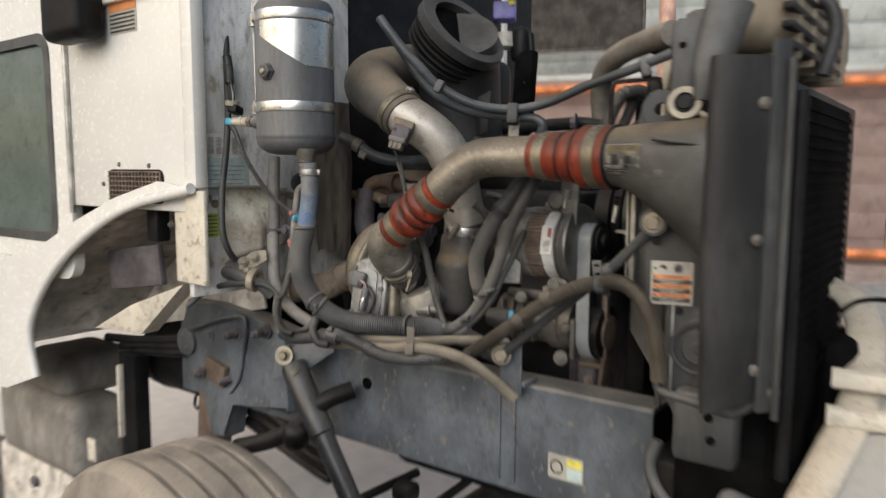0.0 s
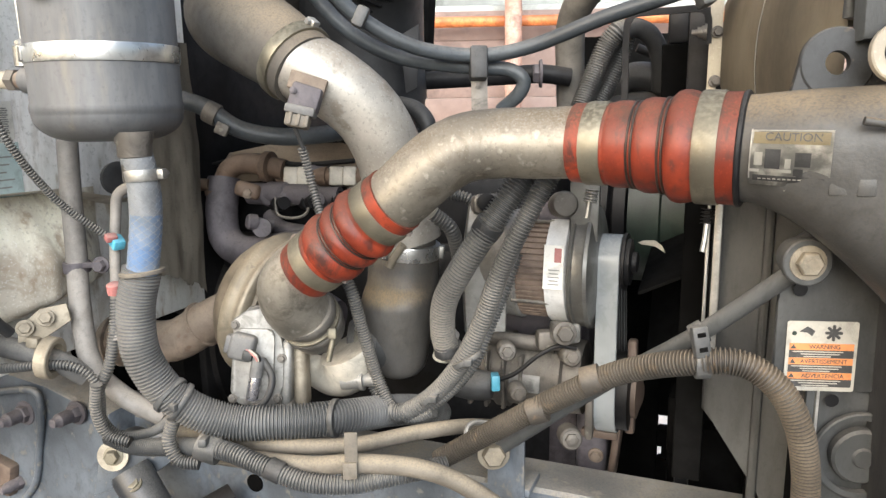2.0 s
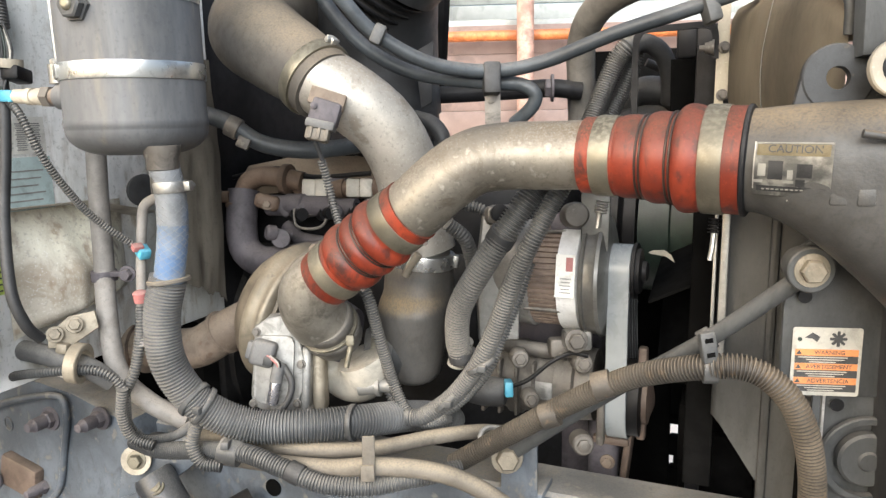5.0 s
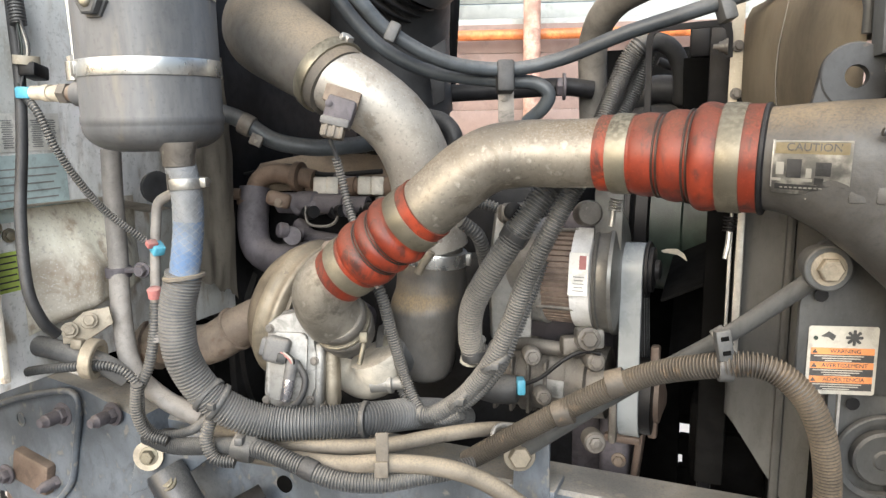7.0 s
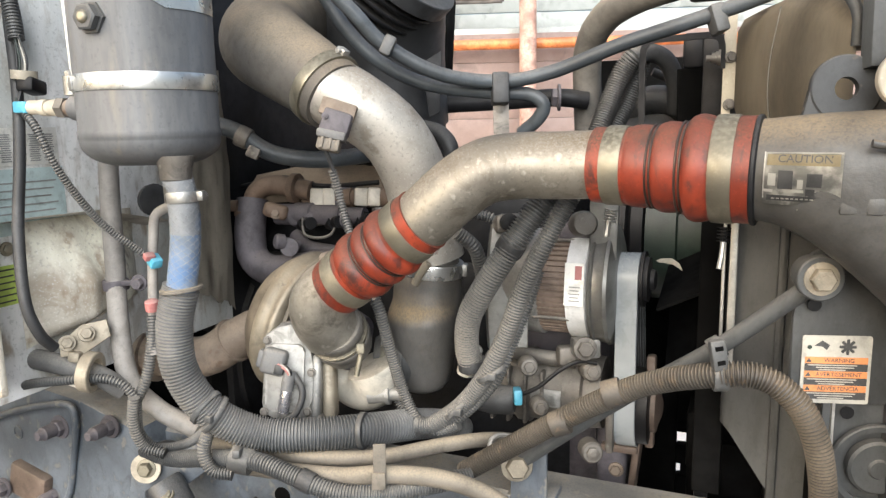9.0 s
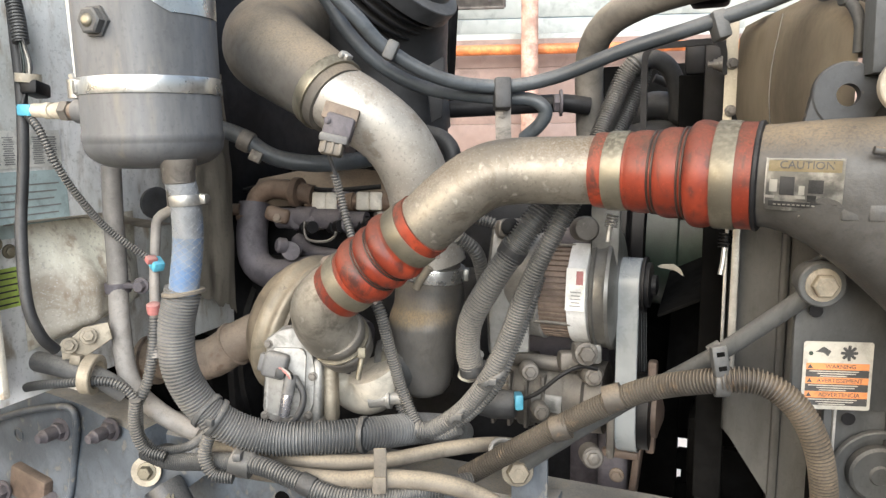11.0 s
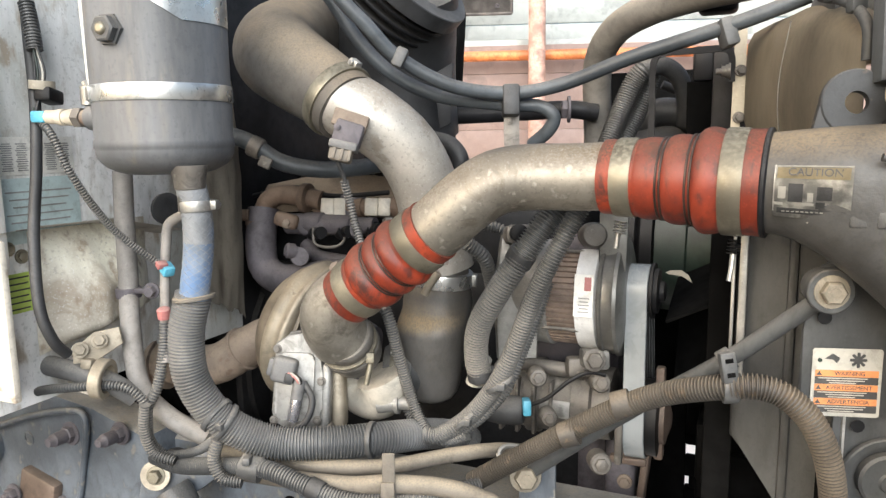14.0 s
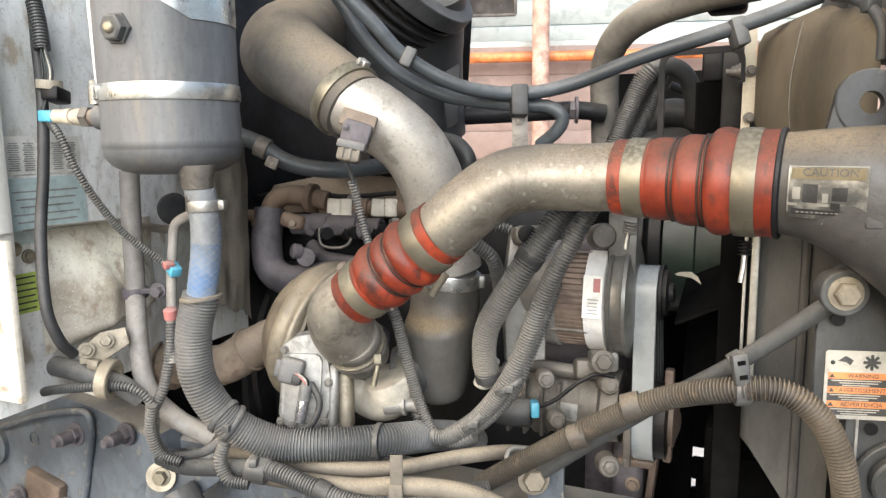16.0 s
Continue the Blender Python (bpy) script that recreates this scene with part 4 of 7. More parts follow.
for i in range(27):
    y = 1.505 + 0.125 * i / 26
    low = 1.300 + 0.022 * noise.noise((y * 45, 1.7, 0)) + 0.010 * noise.noise((y * 150, 4.1, 0)) - 0.05 * (i / 26) ** 2
    row = []
    for k in range(29):
        z = low + (1.715 - low) * k / 28
        fall = 1.0 - k / 28
        row.append(bm.verts.new((FW + 0.030 + 0.020 * i / 26 + (0.010 + 0.014 * fall) * noise.noise((y * 16, z * 5, 2)) + 0.004 * noise.noise((y * 60, z * 22, 8)), y, z)))
    rows.append(row)
for a, b in zip(rows, rows[1:]):
    for k in range(28):
        bm.faces.new((a[k], b[k], b[k + 1], a[k + 1]))
bmesh.ops.solidify(bm, geom=bm.faces[:], thickness=0.012)
part("insulation_flap", bm, M_PAD, wall, "grey-brown stained hanging insulation flap", angle=60)
part("grommet", turned([(0, 0.026), (0.01, 0.028), (0.014, 0.02), (0.014, 0.012)], (-1.368, 1.426, 1.489), (1, -0.2, 0), 20), M_RUBBER, wall)
# labels glued to the firewall
def wall_label(name, y0, y1, z0, z1, mat, text):
    root = part(name, box((0.0016, y1 - y0, z1 - z0), pose(FW + 0.0012, (y0 + y1) / 2, (z0 + z1) / 2), 0), mat, wall, text)
    return root


la, lb = (-1.420, 1.173, 1.612), (-1.420, 1.298, 1.558)
lab = wall_label("data_label", la[1], lb[1], lb[2], la[2], M_PAPER, "white data label full of small print")
n = 13
for i in range(n):
    z = la[2] - 0.010 - (la[2] - lb[2] - 0.016) * i / (n - 1)
    for j in range(5):
        w = (lb[1] - la[1]) / 5.4
        bm = box((0.0006, w * (0.55 + 0.3 * ((i * 7 + j * 3) % 5) / 5), 0.0018), pose(FW + 0.0024, la[1] + w * (j + 0.7), z), 0)
        part("print_bar", bm, M_PRINT, lab)
la, lb = (-1.420, 1.167, 1.553), (-1.420, 1.302, 1.458)
lab = wall_label("grey_label", la[1], lb[1], lb[2], la[2], M_LABEL_GREY, "grey-green instruction label")
for i in range(6):
    z = la[2] - 0.02 - (la[2] - lb[2] - 0.04) * i / 5
    part("print_bar", box((0.0006, (lb[1] - la[1]) * (0.8 - 0.08 * (i % 3)), 0.0022), pose(FW + 0.0024, (la[1] + lb[1]) / 2, z), 0), M_PRINT, lab)
la, lb = (-1.420, 1.168, 1.416), (-1.420, 1.206, 1.358)
lab = wall_label("lime_label", la[1], lb[1], lb[2], la[2], M_LIME, "lime green sticker with dark print")
for i in range(6):
    z = la[2] - 0.006 - (la[2] - lb[2] - 0.012) * i / 5
    part("print_bar", box((0.0006, (lb[1] - la[1]) * (0.85 - 0.1 * (i % 2)), 0.0022), pose(FW + 0.0024, (la[1] + lb[1]) / 2, z), 0), M_INK, lab)

# ---- turbocharger ----
M_SHIELD = material("beige pressed heat shield", (0.155, 0.13, 0.098), 0.6, metal=0.3, dust=0.5, dust_col=(0.25, 0.205, 0.145), grime=0.7, bump=0.04)
turbo = thing("turbocharger", (-1.123, 1.465, 1.233), "heat-stained turbocharger with aluminium actuator", "turbocharger")
part("exhaust_elbow", hose([(-1.452, 1.438, 1.207), (-1.379, 1.448, 1.206), (-1.305, 1.460, 1.211), (-1.253, 1.482, 1.242), (-1.217, 1.517, 1.259), (-1.177, 1.555, 1.253)], 0.036, sides=28), M_RUST, turbo, "rusty cast exhaust elbow", angle=60)
part("flange", band(None, 0.038, 0.006, at=(-1.431, 1.436, 1.206), axis=(1, 0.25, 0), width=0.022), M_RUST, turbo)
tc = V((-1.100, 1.474, 1.286))
T1 = V((0.955, -0.02, -0.26)).normalized()
M_RIM = material("pale worn casting rim", (0.30, 0.265, 0.205), 0.42, metal=0.5, dust=0.55, dust_col=(0.23, 0.18, 0.12), grime=0.5, bump=0.03, fleck_mix=0.1)
part("turbine_housing", turned([(-0.075, 0.03), (-0.072, 0.06), (-0.062, 0.082), (-0.045, 0.100), (-0.032, 0.109), (-0.024, 0.112)], tc, T1, 56), M_SHIELD, turbo, "beige heat-stained turbine housing", angle=60)
vb = part("v_band", turned([(-0.026, 0.106), (-0.026, 0.114), (-0.020, 0.1175), (-0.012, 0.118), (-0.008, 0.1155), (0.000, 0.1155), (0.003, 0.119), (0.008, 0.120), (0.012, 0.117), (0.013, 0.104)], tc, T1, 64), M_RIM, turbo, "wide pale band round the housing", angle=50)
part("band_tail", slab([(-0.013, -0.045), (0.012, -0.05), (0.016, 0.05), (-0.010, 0.055)], 0.004, place((-1.088, 1.378, 1.318), (0.35, -0.9, 0.25), (0.3, 0, 1)), 0.0015), M_SHIELD, vb, "folded end of the band")
part("band_bolt", hexbolt((-1.046, 1.450, 1.402), (0.2, -0.8, 0.5), 0.0065, 0.006), M_RUST, vb)
part("inner_face", turned([(0.006, 0.02), (0.007, 0.105), (0.010, 0.102), (0.014, 0.07)], tc, T1, 48), M_BROWN, turbo, "brown inner face of the turbine")
part("centre_body", turned([(0.014, 0.085), (0.03, 0.075), (0.05, 0.055), (0.10, 0.045)], tc, T1, 36), M_IRON, turbo)
for i in range(5):
    a = radians(60 + 42 * i)
    y = frame_of(T1).col[1].copy()
    x = y.cross(T1)
    part("bolt", hexbolt(tc + (x * math.cos(a) + y * math.sin(a)) * 0.094 + T1 * 0.017, T1, 0.006, 0.007), M_RUST, turbo)
M_SCROLL = material("pale cast scroll", (0.60, 0.565, 0.49), 0.42, metal=0.1, dust=0.35, dust_col=(0.36, 0.29, 0.20), bump=0.05, grime=0.5)
vol = []
c1 = V((-1.004, 1.461, 1.222))
for i in range(33):
    a = radians(100 + 290 * i / 32)
    vol.append(c1 + (V((0.15, -0.35, 0.9)) * math.sin(a) + V((0.93, -0.1, -0.1)) * math.cos(a)) * 0.041)
part("compressor_housing", sweep(bmesh.new(), vol, [0.024 + 0.018 * i / 32 for i in range(33)], 24), M_SCROLL, turbo, "pale compressor housing", angle=60)
part("oil_outlet", turned([(0, 0.016), (0.028, 0.014), (0.028, 0.017), (0.034, 0.017), (0.034, 0.011), (0.052, 0.011)], (-0.968, 1.438, 1.193), (0.9, 0.2, 0.05), 18), M_ALU, turbo)
M_CASTING = material("grey weathered casting", (0.33, 0.31, 0.27), 0.42, metal=0.7, dust=0.5, dust_col=(0.24, 0.20, 0.15), thin=0.15, grain=40, grime=0.6, grime_col=(0.10, 0.092, 0.08), spots=0.08, spot_col=(0.50, 0.48, 0.43), bump=0.1, fleck_mix=0.2)
el = spline([(-0.946, 1.338, 1.394), (-0.971, 1.341, 1.378), (-0.990, 1.346, 1.357), (-0.996, 1.361, 1.332), (-0.995, 1.380, 1.310)], 0.006)
k = int(len(el) * 0.55)
part("outlet_elbow", sweep(bmesh.new(), el, [PIPE_R + 0.003 * math.sin(math.pi * i / len(el)) + 0.0035 * max(0.0, (i - k) / (len(el) - k)) for i in range(len(el))], 30), M_CASTING, turbo, "short cast outlet elbow", angle=60)
M_STEMS = material("shiny grey metal", (0.36, 0.36, 0.39), 0.25, metal=0.9, dust=0.1)
M_CAST_DARK = material("dark cast metal", (0.13, 0.122, 0.11), 0.4, metal=0.5, dust=0.25, bump=0.08)
ax = V((-0.994, 1.418, 1.269)) - V((-0.990, 1.372, 1.314))
ra = V((-0.987, 1.373, 1.317))
b = part("outlet_ring", turned([(0, 0.0405), (0.003, 0.043), (0.010, 0.043), (0.013, 0.04), (0.06, 0.04)], ra, ax, 36), M_CAST_DARK, turbo)
part("v_band", band(None, 0.0425, 0.0025, at=ra + ax.normalized() * 0.022, axis=ax, width=0.004, sides=36), M_BAND, b)
part("seam_ring", band(None, 0.0375, 0.003, at=(-1.260, 1.479, 1.238), axis=(0.8, 0.1, 0.5), width=0.006), M_RUST, turbo)
part("flange", band(None, 0.038, 0.008, at=(-1.401, 1.444, 1.206), axis=(1, 0.2, 0), width=0.008), M_RUST, turbo)
part("v_band", band(None, 0.0425, 0.0025, at=ra + ax.normalized() * 0.034, axis=ax, width=0.010, sides=36), M_CAST_DARK, b)
part("v_band_bolt", hose([(-0.952, 1.397, 1.299), (-0.949, 1.383, 1.274), (-0.953, 1.376, 1.245)], 0.0042, sides=10), M_BAND, b)
part("v_band_nut", box((0.012, 0.016, 0.010), place((-0.947, 1.380, 1.286), TO), 0.002), M_BAND, b)
AM = place((-1.067, 1.380, 1.238), TO, (0.06, 0, 1))
cast_line = on_plate([(-1.099, 1.37, 1.298), (-1.078, 1.37, 1.312), (-1.050, 1.37, 1.318), (-1.030, 1.37, 1.310), (-1.023, 1.37, 1.295), (-1.022, 1.37, 1.253), (-1.025, 1.37, 1.203), (-1.031, 1.37, 1.178), (-1.042, 1.37, 1.172), (-1.090, 1.37, 1.172), (-1.103, 1.37, 1.178), (-1.108, 1.37, 1.194)], AM)
act = part("actuator", slab(cast_line[::-1], 0.06, AM @ pose(0, 0, 0.034), 0.006), M_ALU, turbo, "cast aluminium actuator box")
part("gasket_rim", slab([(x * 1.05, y * 1.03) for x, y in cast_line[::-1]], 0.008, AM @ pose(0, 0, 0.012), 0.002), M_ALU_DIRTY, act)
part("cover", slab(rounded(0.056, 0.10, 0.010), 0.006, AM @ pose(-0.004, -0.004, 0.040), 0.003), M_ALU, act, "smooth pale cover plate")
part("plug", box((0.036, 0.038, 0.024), AM @ pose(-0.018, 0.022, 0.050, 0, 0, -12), 0.007, segments=3), M_HOSE, act, "grey plastic plug")
part("plug_key", box((0.014, 0.014, 0.010), AM @ pose(-0.008, 0.012, 0.062, 0, 0, -12), 0.002), M_PLATE, act)
part("plug_neck", box((0.012, 0.026, 0.018), AM @ pose(-0.036, 0.026, 0.048, 0, 0, -12), 0.003), M_HOSE, act)
for i, mt in enumerate((M_RED, M_LABEL, M_BLACK)):
    part("wire", hose([AM @ V((-0.010 + 0.004 * i, 0.02, 0.062)), AM @ V((0.004 + 0.003 * i, 0.012, 0.068)), AM @ V((0.008, 0.0, 0.06))], 0.0018, sides=8), mt, act)
part("stem_sleeve", hose([AM @ V((0.007, 0.010, 0.056)), AM @ V((0.005, -0.004, 0.058)), AM @ V((0.003, -0.018, 0.058))], 0.0092, sides=14), M_HOSE, act, "grey sleeve")
part("stem", hose([AM @ V((0.006, 0.004, 0.055)), AM @ V((0.002, -0.025, 0.058)), AM @ V((-0.002, -0.05, 0.055))], 0.0085, sides=14), M_STEMS, act, "shiny dark metal stem")
part("cable", hose([AM @ V((0.012, 0.006, 0.055)), AM @ V((0.026, -0.02, 0.058)), AM @ V((0.018, -0.05, 0.058)), AM @ V((-0.002, -0.066, 0.05))], 0.005, sides=10), M_RUBBER, act)
part("side", box((0.016, 0.10, 0.06), AM @ pose(0.040, -0.020, 0.002), 0.006, segments=3), M_ALU, act)
part("side", box((0.020, 0.095, 0.05), AM @ pose(0.056, -0.028, -0.012, 0, 0, 4), 0.008, segments=3), M_HEAT, act, "tan heat-stained gear housing")
part("foot", box((0.05, 0.016, 0.05), AM @ pose(0.028, -0.070, 0.008, 0, 0, 8), 0.006, segments=3), M_ALU_DIRTY, act)
part("tip", box((0.016, 0.010, 0.010), AM @ pose(-0.016, -0.07, 0.045), 0.003), M_RED, act)
for x, y in ((-0.033, 0.050), (0.030, 0.056), (-0.034, -0.056), (0.030, -0.054), (0.034, 0.004)):
    part("screw", hexbolt(AM @ V((x, y, 0.034)), TO, 0.0048, 0.005), M_ALU_DIRTY, act)

# ---- hot side pipe, intake elbow and resonator ----
PIPE2 = [(-1.018, 1.429, 1.661), (-0.969, 1.451, 1.628), (-0.932, 1.482, 1.586), (-0.912, 1.508, 1.526), (-0.909, 1.526, 1.462), (-0.897, 1.536, 1.392)]
pipe2 = thing("intake_pipe", V(PIPE2[2]), "pale cast intake pipe with a sensor", "engine pipe")
part("pipe", hose(PIPE2, 0.0505, sides=36), M_PIPE_PALE, pipe2, angle=60)
sn = part("map_sensor", box((0.040, 0.034, 0.026), place((-0.968, 1.376, 1.608), TO, (0.35, 0, 1)), 0.004), M_IRON, pipe2, "grey plastic pressure sensor")
part("base_plate", box((0.05, 0.024, 0.012), place((-0.969, 1.384, 1.627), TO, (0.35, 0, 1)), 0.002), M_RUST, sn)
pl = part("plug", box((0.032, 0.026, 0.024), place((-0.976, 1.368, 1.583), TO, (0.25, 0, 1)), 0.004), M_HOSE_TAN, sn)
for dx in (-0.011, 0.0, 0.011):
    part("plug_rib", box((0.005, 0.02, 0.006), place((-0.969, 1.358, 1.583), TO, (0.25, 0, 1)) @ pose(dx, 0, 0), 0.0015), M_HOSE_TAN, pl)
part("screw", hexbolt((-0.975, 1.358, 1.619), TO, 0.0035, 0.002), M_IRON, sn)
part("plug_collar", box((0.040, 0.012, 0.028), place((-0.972, 1.369, 1.592), TO, (0.25, 0, 1)), 0.003), M_HOSE, sn)
run("sensor_lead", [(-0.981, 1.364, 1.574), (-0.980, 1.373, 1.558), (-0.978, 1.382, 1.537)], 0.003, M_RUBBER, "thin black sensor wires", "wire")
run("sensor_loom", [(-0.981, 1.381, 1.543), (-0.978, 1.389, 1.513), (-0.968, 1.387, 1.477), (-0.952, 1.377, 1.446)], 0.0065, M_LOOM, "short corrugated loom below the sensor", "wiring loom", 0.0045, 0.0013)
elbow = thing("rubber_elbow", (-1.152, 1.480, 1.723), "large dusty black rubber intake elbow", "intake elbow")
ep = spline([(-0.999, 1.429, 1.646), (-1.043, 1.439, 1.676), (-1.109, 1.464, 1.709), (-1.183, 1.515, 1.744), (-1.231, 1.610, 1.780), (-1.250, 1.751, 1.812)], 0.008)
k = len(ep) - 1
part("elbow", sweep(bmesh.new(), ep, [0.0535 + 0.0185 * min(1.0, 2.2 * i / k) for i in range(k + 1)], 40), M_ELBOW, elbow, angle=60)
pos, d = along(ep, 0.05)
cl = ring_clip("clamp", pos, d, 0.0575, 0.018, M_BAND, elbow, "worn steel band clamp", ear=(0.2, 0, 1))
funnel = thing("resonator", (-0.922, 1.549, 1.271), "dusty black rubber resonator below the intake pipe", "resonator")
fp = spline([(-0.898, 1.536, 1.405), (-0.905, 1.537, 1.351), (-0.923, 1.548, 1.271), (-0.933, 1.563, 1.186), (-0.939, 1.574, 1.137)], 0.006)
# upper neck, a shoulder that stands out towards the near side, and a tapered bowl
bowl = [(1.405, 0.0, 0.0455), (1.375, 0.0, 0.0475), (1.366, 0.0, 0.0505), (1.352, 0.0, 0.0525), (1.328, 0.001, 0.0535), (1.320, 0.006, 0.0542), (1.310, 0.013, 0.0550), (1.300, 0.018, 0.0553), (1.290, 0.019, 0.0545), (1.27, 0.018, 0.0520), (1.235, 0.017, 0.0485), (1.205, 0.016, 0.0450), (1.188, 0.015, 0.0400), (1.178, 0.015, 0.0330), (1.172, 0.015, 0.0220), (1.170, 0.015, 0.004)]
rings = []
bm = bmesh.new()
for z, out_by, r in bowl:
    k = (1.405 - z) / 0.235
    cx, cy = -0.906 - 0.016 * k, 1.538 + 0.012 * k - out_by
    rings.append([bm.verts.new((cx + r * 1.07 * math.cos(w), cy + r * math.sin(w), z)) for w in (2 * math.pi * j / 40 for j in range(40))])
for a, b in zip(rings, rings[1:]):
    for j in range(40):
        bm.faces.new((a[(j + 1) % 40], a[j], b[j], b[(j + 1) % 40]))
part("body", bm, M_FUNNEL, funnel, angle=60)
pos, d = along(fp, 0.09)
ring_clip("clamp", pos, d, 0.0495, 0.022, M_FOIL, funnel, "bright steel clamp band", ear=(0.9, 0.3, 0))
part("clamp_screw", hose([(-0.880, 1.478, 1.398), (-0.893, 1.475, 1.380), (-0.902, 1.474, 1.364)], 0.0062, sides=12), M_HEAT, funnel, "dusty clamp screw")
part("inlet", turned([(-0.01, 0.038), (0.0, 0.043), (0.008, 0.043), (0.010, 0.040), (0.014, 0.043), (0.022, 0.043), (0.024, 0.040), (0.028, 0.043), (0.036, 0.043), (0.038, 0.041), (0.06, 0.036)], (-0.978, 1.502, 1.226), (0.85, 0.32, -0.02), 32), M_LOOM, funnel, "ribbed grey rubber sleeve")
ring_clip("clamp", (-0.972, 1.504, 1.226), (0.85, 0.32, -0.02), 0.0435, 0.009, M_BAND, funnel, "narrow steel clamp", ear=(0, -0.6, 0.8))



# ---- engine body ----
engine = thing("engine", (-1.1, 1.95, 0.8), "dark diesel engine block and head", "engine")
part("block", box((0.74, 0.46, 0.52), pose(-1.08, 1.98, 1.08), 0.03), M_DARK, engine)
# Near-black box added to hide bright floor; not a known part.
part("dark_fill_box", box((0.7, 0.5, 0.30), pose(-1.80, 1.88, 1.0), 0.05), M_VOID, engine)
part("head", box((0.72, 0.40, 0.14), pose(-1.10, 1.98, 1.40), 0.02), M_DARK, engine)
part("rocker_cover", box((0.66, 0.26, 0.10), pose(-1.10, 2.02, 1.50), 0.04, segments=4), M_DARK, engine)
# Black pan box added so the space under the engine stays dark.
part("oil_pan", box((0.62, 0.34, 0.26), pose(-1.05, 1.95, 0.72), 0.05), M_BLACK, engine)
part("front_cover", box((0.06, 0.42, 0.5), pose(-0.70, 1.96, 1.12), 0.02), M_IRON, engine)
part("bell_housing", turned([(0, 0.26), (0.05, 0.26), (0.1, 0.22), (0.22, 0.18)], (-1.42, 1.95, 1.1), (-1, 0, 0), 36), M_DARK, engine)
# exhaust manifold and fuel rail on the head's side
man = thing("exhaust_manifold", (-1.331, 1.701, 1.403), "dark heat-tinted exhaust manifold on the engine", "manifold")
part("runner", hose([(-1.372, 1.70, 1.462), (-1.371, 1.69, 1.425), (-1.372, 1.685, 1.39), (-1.362, 1.68, 1.345), (-1.325, 1.68, 1.322), (-1.27, 1.685, 1.325), (-1.21, 1.69, 1.335), (-1.14, 1.695, 1.34)], 0.0315, sides=26), M_IRON, man, "purple-grey heat-tinted runner", angle=60)
part("runner", hose([(-1.139, 1.722, 1.352), (-1.212, 1.724, 1.357), (-1.265, 1.724, 1.365), (-1.294, 1.737, 1.388)], 0.016, sides=18), M_IRON, man, angle=60)
part("cast_elbow", hose([(-1.375, 1.70, 1.448), (-1.360, 1.70, 1.478), (-1.325, 1.705, 1.492), (-1.27, 1.71, 1.486), (-1.24, 1.715, 1.480)], 0.020, sides=20), M_BROWN, man, "brown baked cast elbow", angle=60)
part("flange", turned([(-0.006, 0.030), (0.006, 0.030), (0.008, 0.026)], (-1.272, 1.708, 1.486), (1, 0.1, -0.1), 24), M_BROWN, man)
part("flange", turned([(-0.005, 0.034), (0.005, 0.034), (0.007, 0.030)], (-1.374, 1.695, 1.436), (0, 0, 1), 24), M_BROWN, man)
part("stub", turned([(0, 0.012), (0.02, 0.012), (0.022, 0.015), (0.034, 0.015)], (-1.385, 1.672, 1.452), (-0.9, -0.2, 0.0), 14), M_BROWN, man)
part("saddle", box((0.05, 0.03, 0.045), place((-1.300, 1.682, 1.442), TO, (0.3, 0, 1)), 0.010, segments=3), M_BROWN, man)
part("lug", turned([(0, 0.014), (0.03, 0.014), (0.03, 0.018), (0.04, 0.018)], (-1.271, 1.689, 1.370), TO, 16), M_IRON, man)
for p in ((-1.290, 1.664, 1.440), (-1.185, 1.680, 1.356)):
    part("bolt", hexbolt(p, TO, 0.008, 0.007), M_RUST, man)
for x in (-1.262, -1.226, -1.150):
    part("port_plug", turned([(-0.03, 0.017), (0.0, 0.017), (0.003, 0.014), (0.012, 0.013), (0.014, 0.009)], (x, 1.69, 1.428), (0.35, -0.9, 0.1), 16), M_IRON, man)
part("tap", turned([(-0.02, 0.010), (0.012, 0.010), (0.012, 0.015), (0.026, 0.015), (0.030, 0.011)], (-1.262, 1.665, 1.383), (-0.6, -0.75, 0.2), 16), M_IRON, man)
fr = thing("fuel_rail", (-1.186, 1.753, 1.466), "pale metal fuel rail with black injector leads", "fuel rail")
a, b = V((-1.265, 1.730, 1.465)), V((-1.065, 1.741, 1.469))
L = (b - a).length
part("rail", turned([(0, 0.012), (0.004, 0.019), (L * 0.22, 0.019), (L * 0.22, 0.015), (L * 0.3, 0.015), (L * 0.3, 0.020), (L * 0.55, 0.020), (L * 0.55, 0.016), (L * 0.62, 0.016), (L * 0.62, 0.020), (L, 0.020)], a, b - a, 22), M_BROWN, fr, "brown baked rail")
part("rail_tube", turned([(0, 0.010), (0.002, 0.021), (0.045, 0.021), (0.047, 0.024), (0.085, 0.024), (0.088, 0.020), (0.15, 0.020), (0.152, 0.016), (0.20, 0.016)], (-1.312, 1.698, 1.434), (1, 0.02, 0.01), 24), M_IRON, fr, "grey cylindrical rail body")
LM = place((-1.267, 1.778, 1.493), (0.15, -0.45, 0.88), (0, 1, 0))
part("ledge", slab(on_plate([(-1.384, 1.682, 1.489), (-1.406, 1.764, 1.506), (-1.329, 1.831, 1.511), (-1.162, 1.882, 1.512), (-1.102, 1.806, 1.492), (-1.224, 1.751, 1.487)], LM), 0.02, LM, 0.003), M_LEDGE, fr, "dusty tan ledge")
for x0, w in ((585, 26), (606, 22), (662, 24), (684, 22)):
    part("rail_block", box((w * 0.00112, 0.036, 0.034), place((V((-1.259, 1.721, 1.466)).lerp(V((-1.060, 1.732, 1.470)), (x0 - 560) / 160)), TO, (0.05, 0, 1)), 0.004), M_SCROLL, fr, "pale metal block")
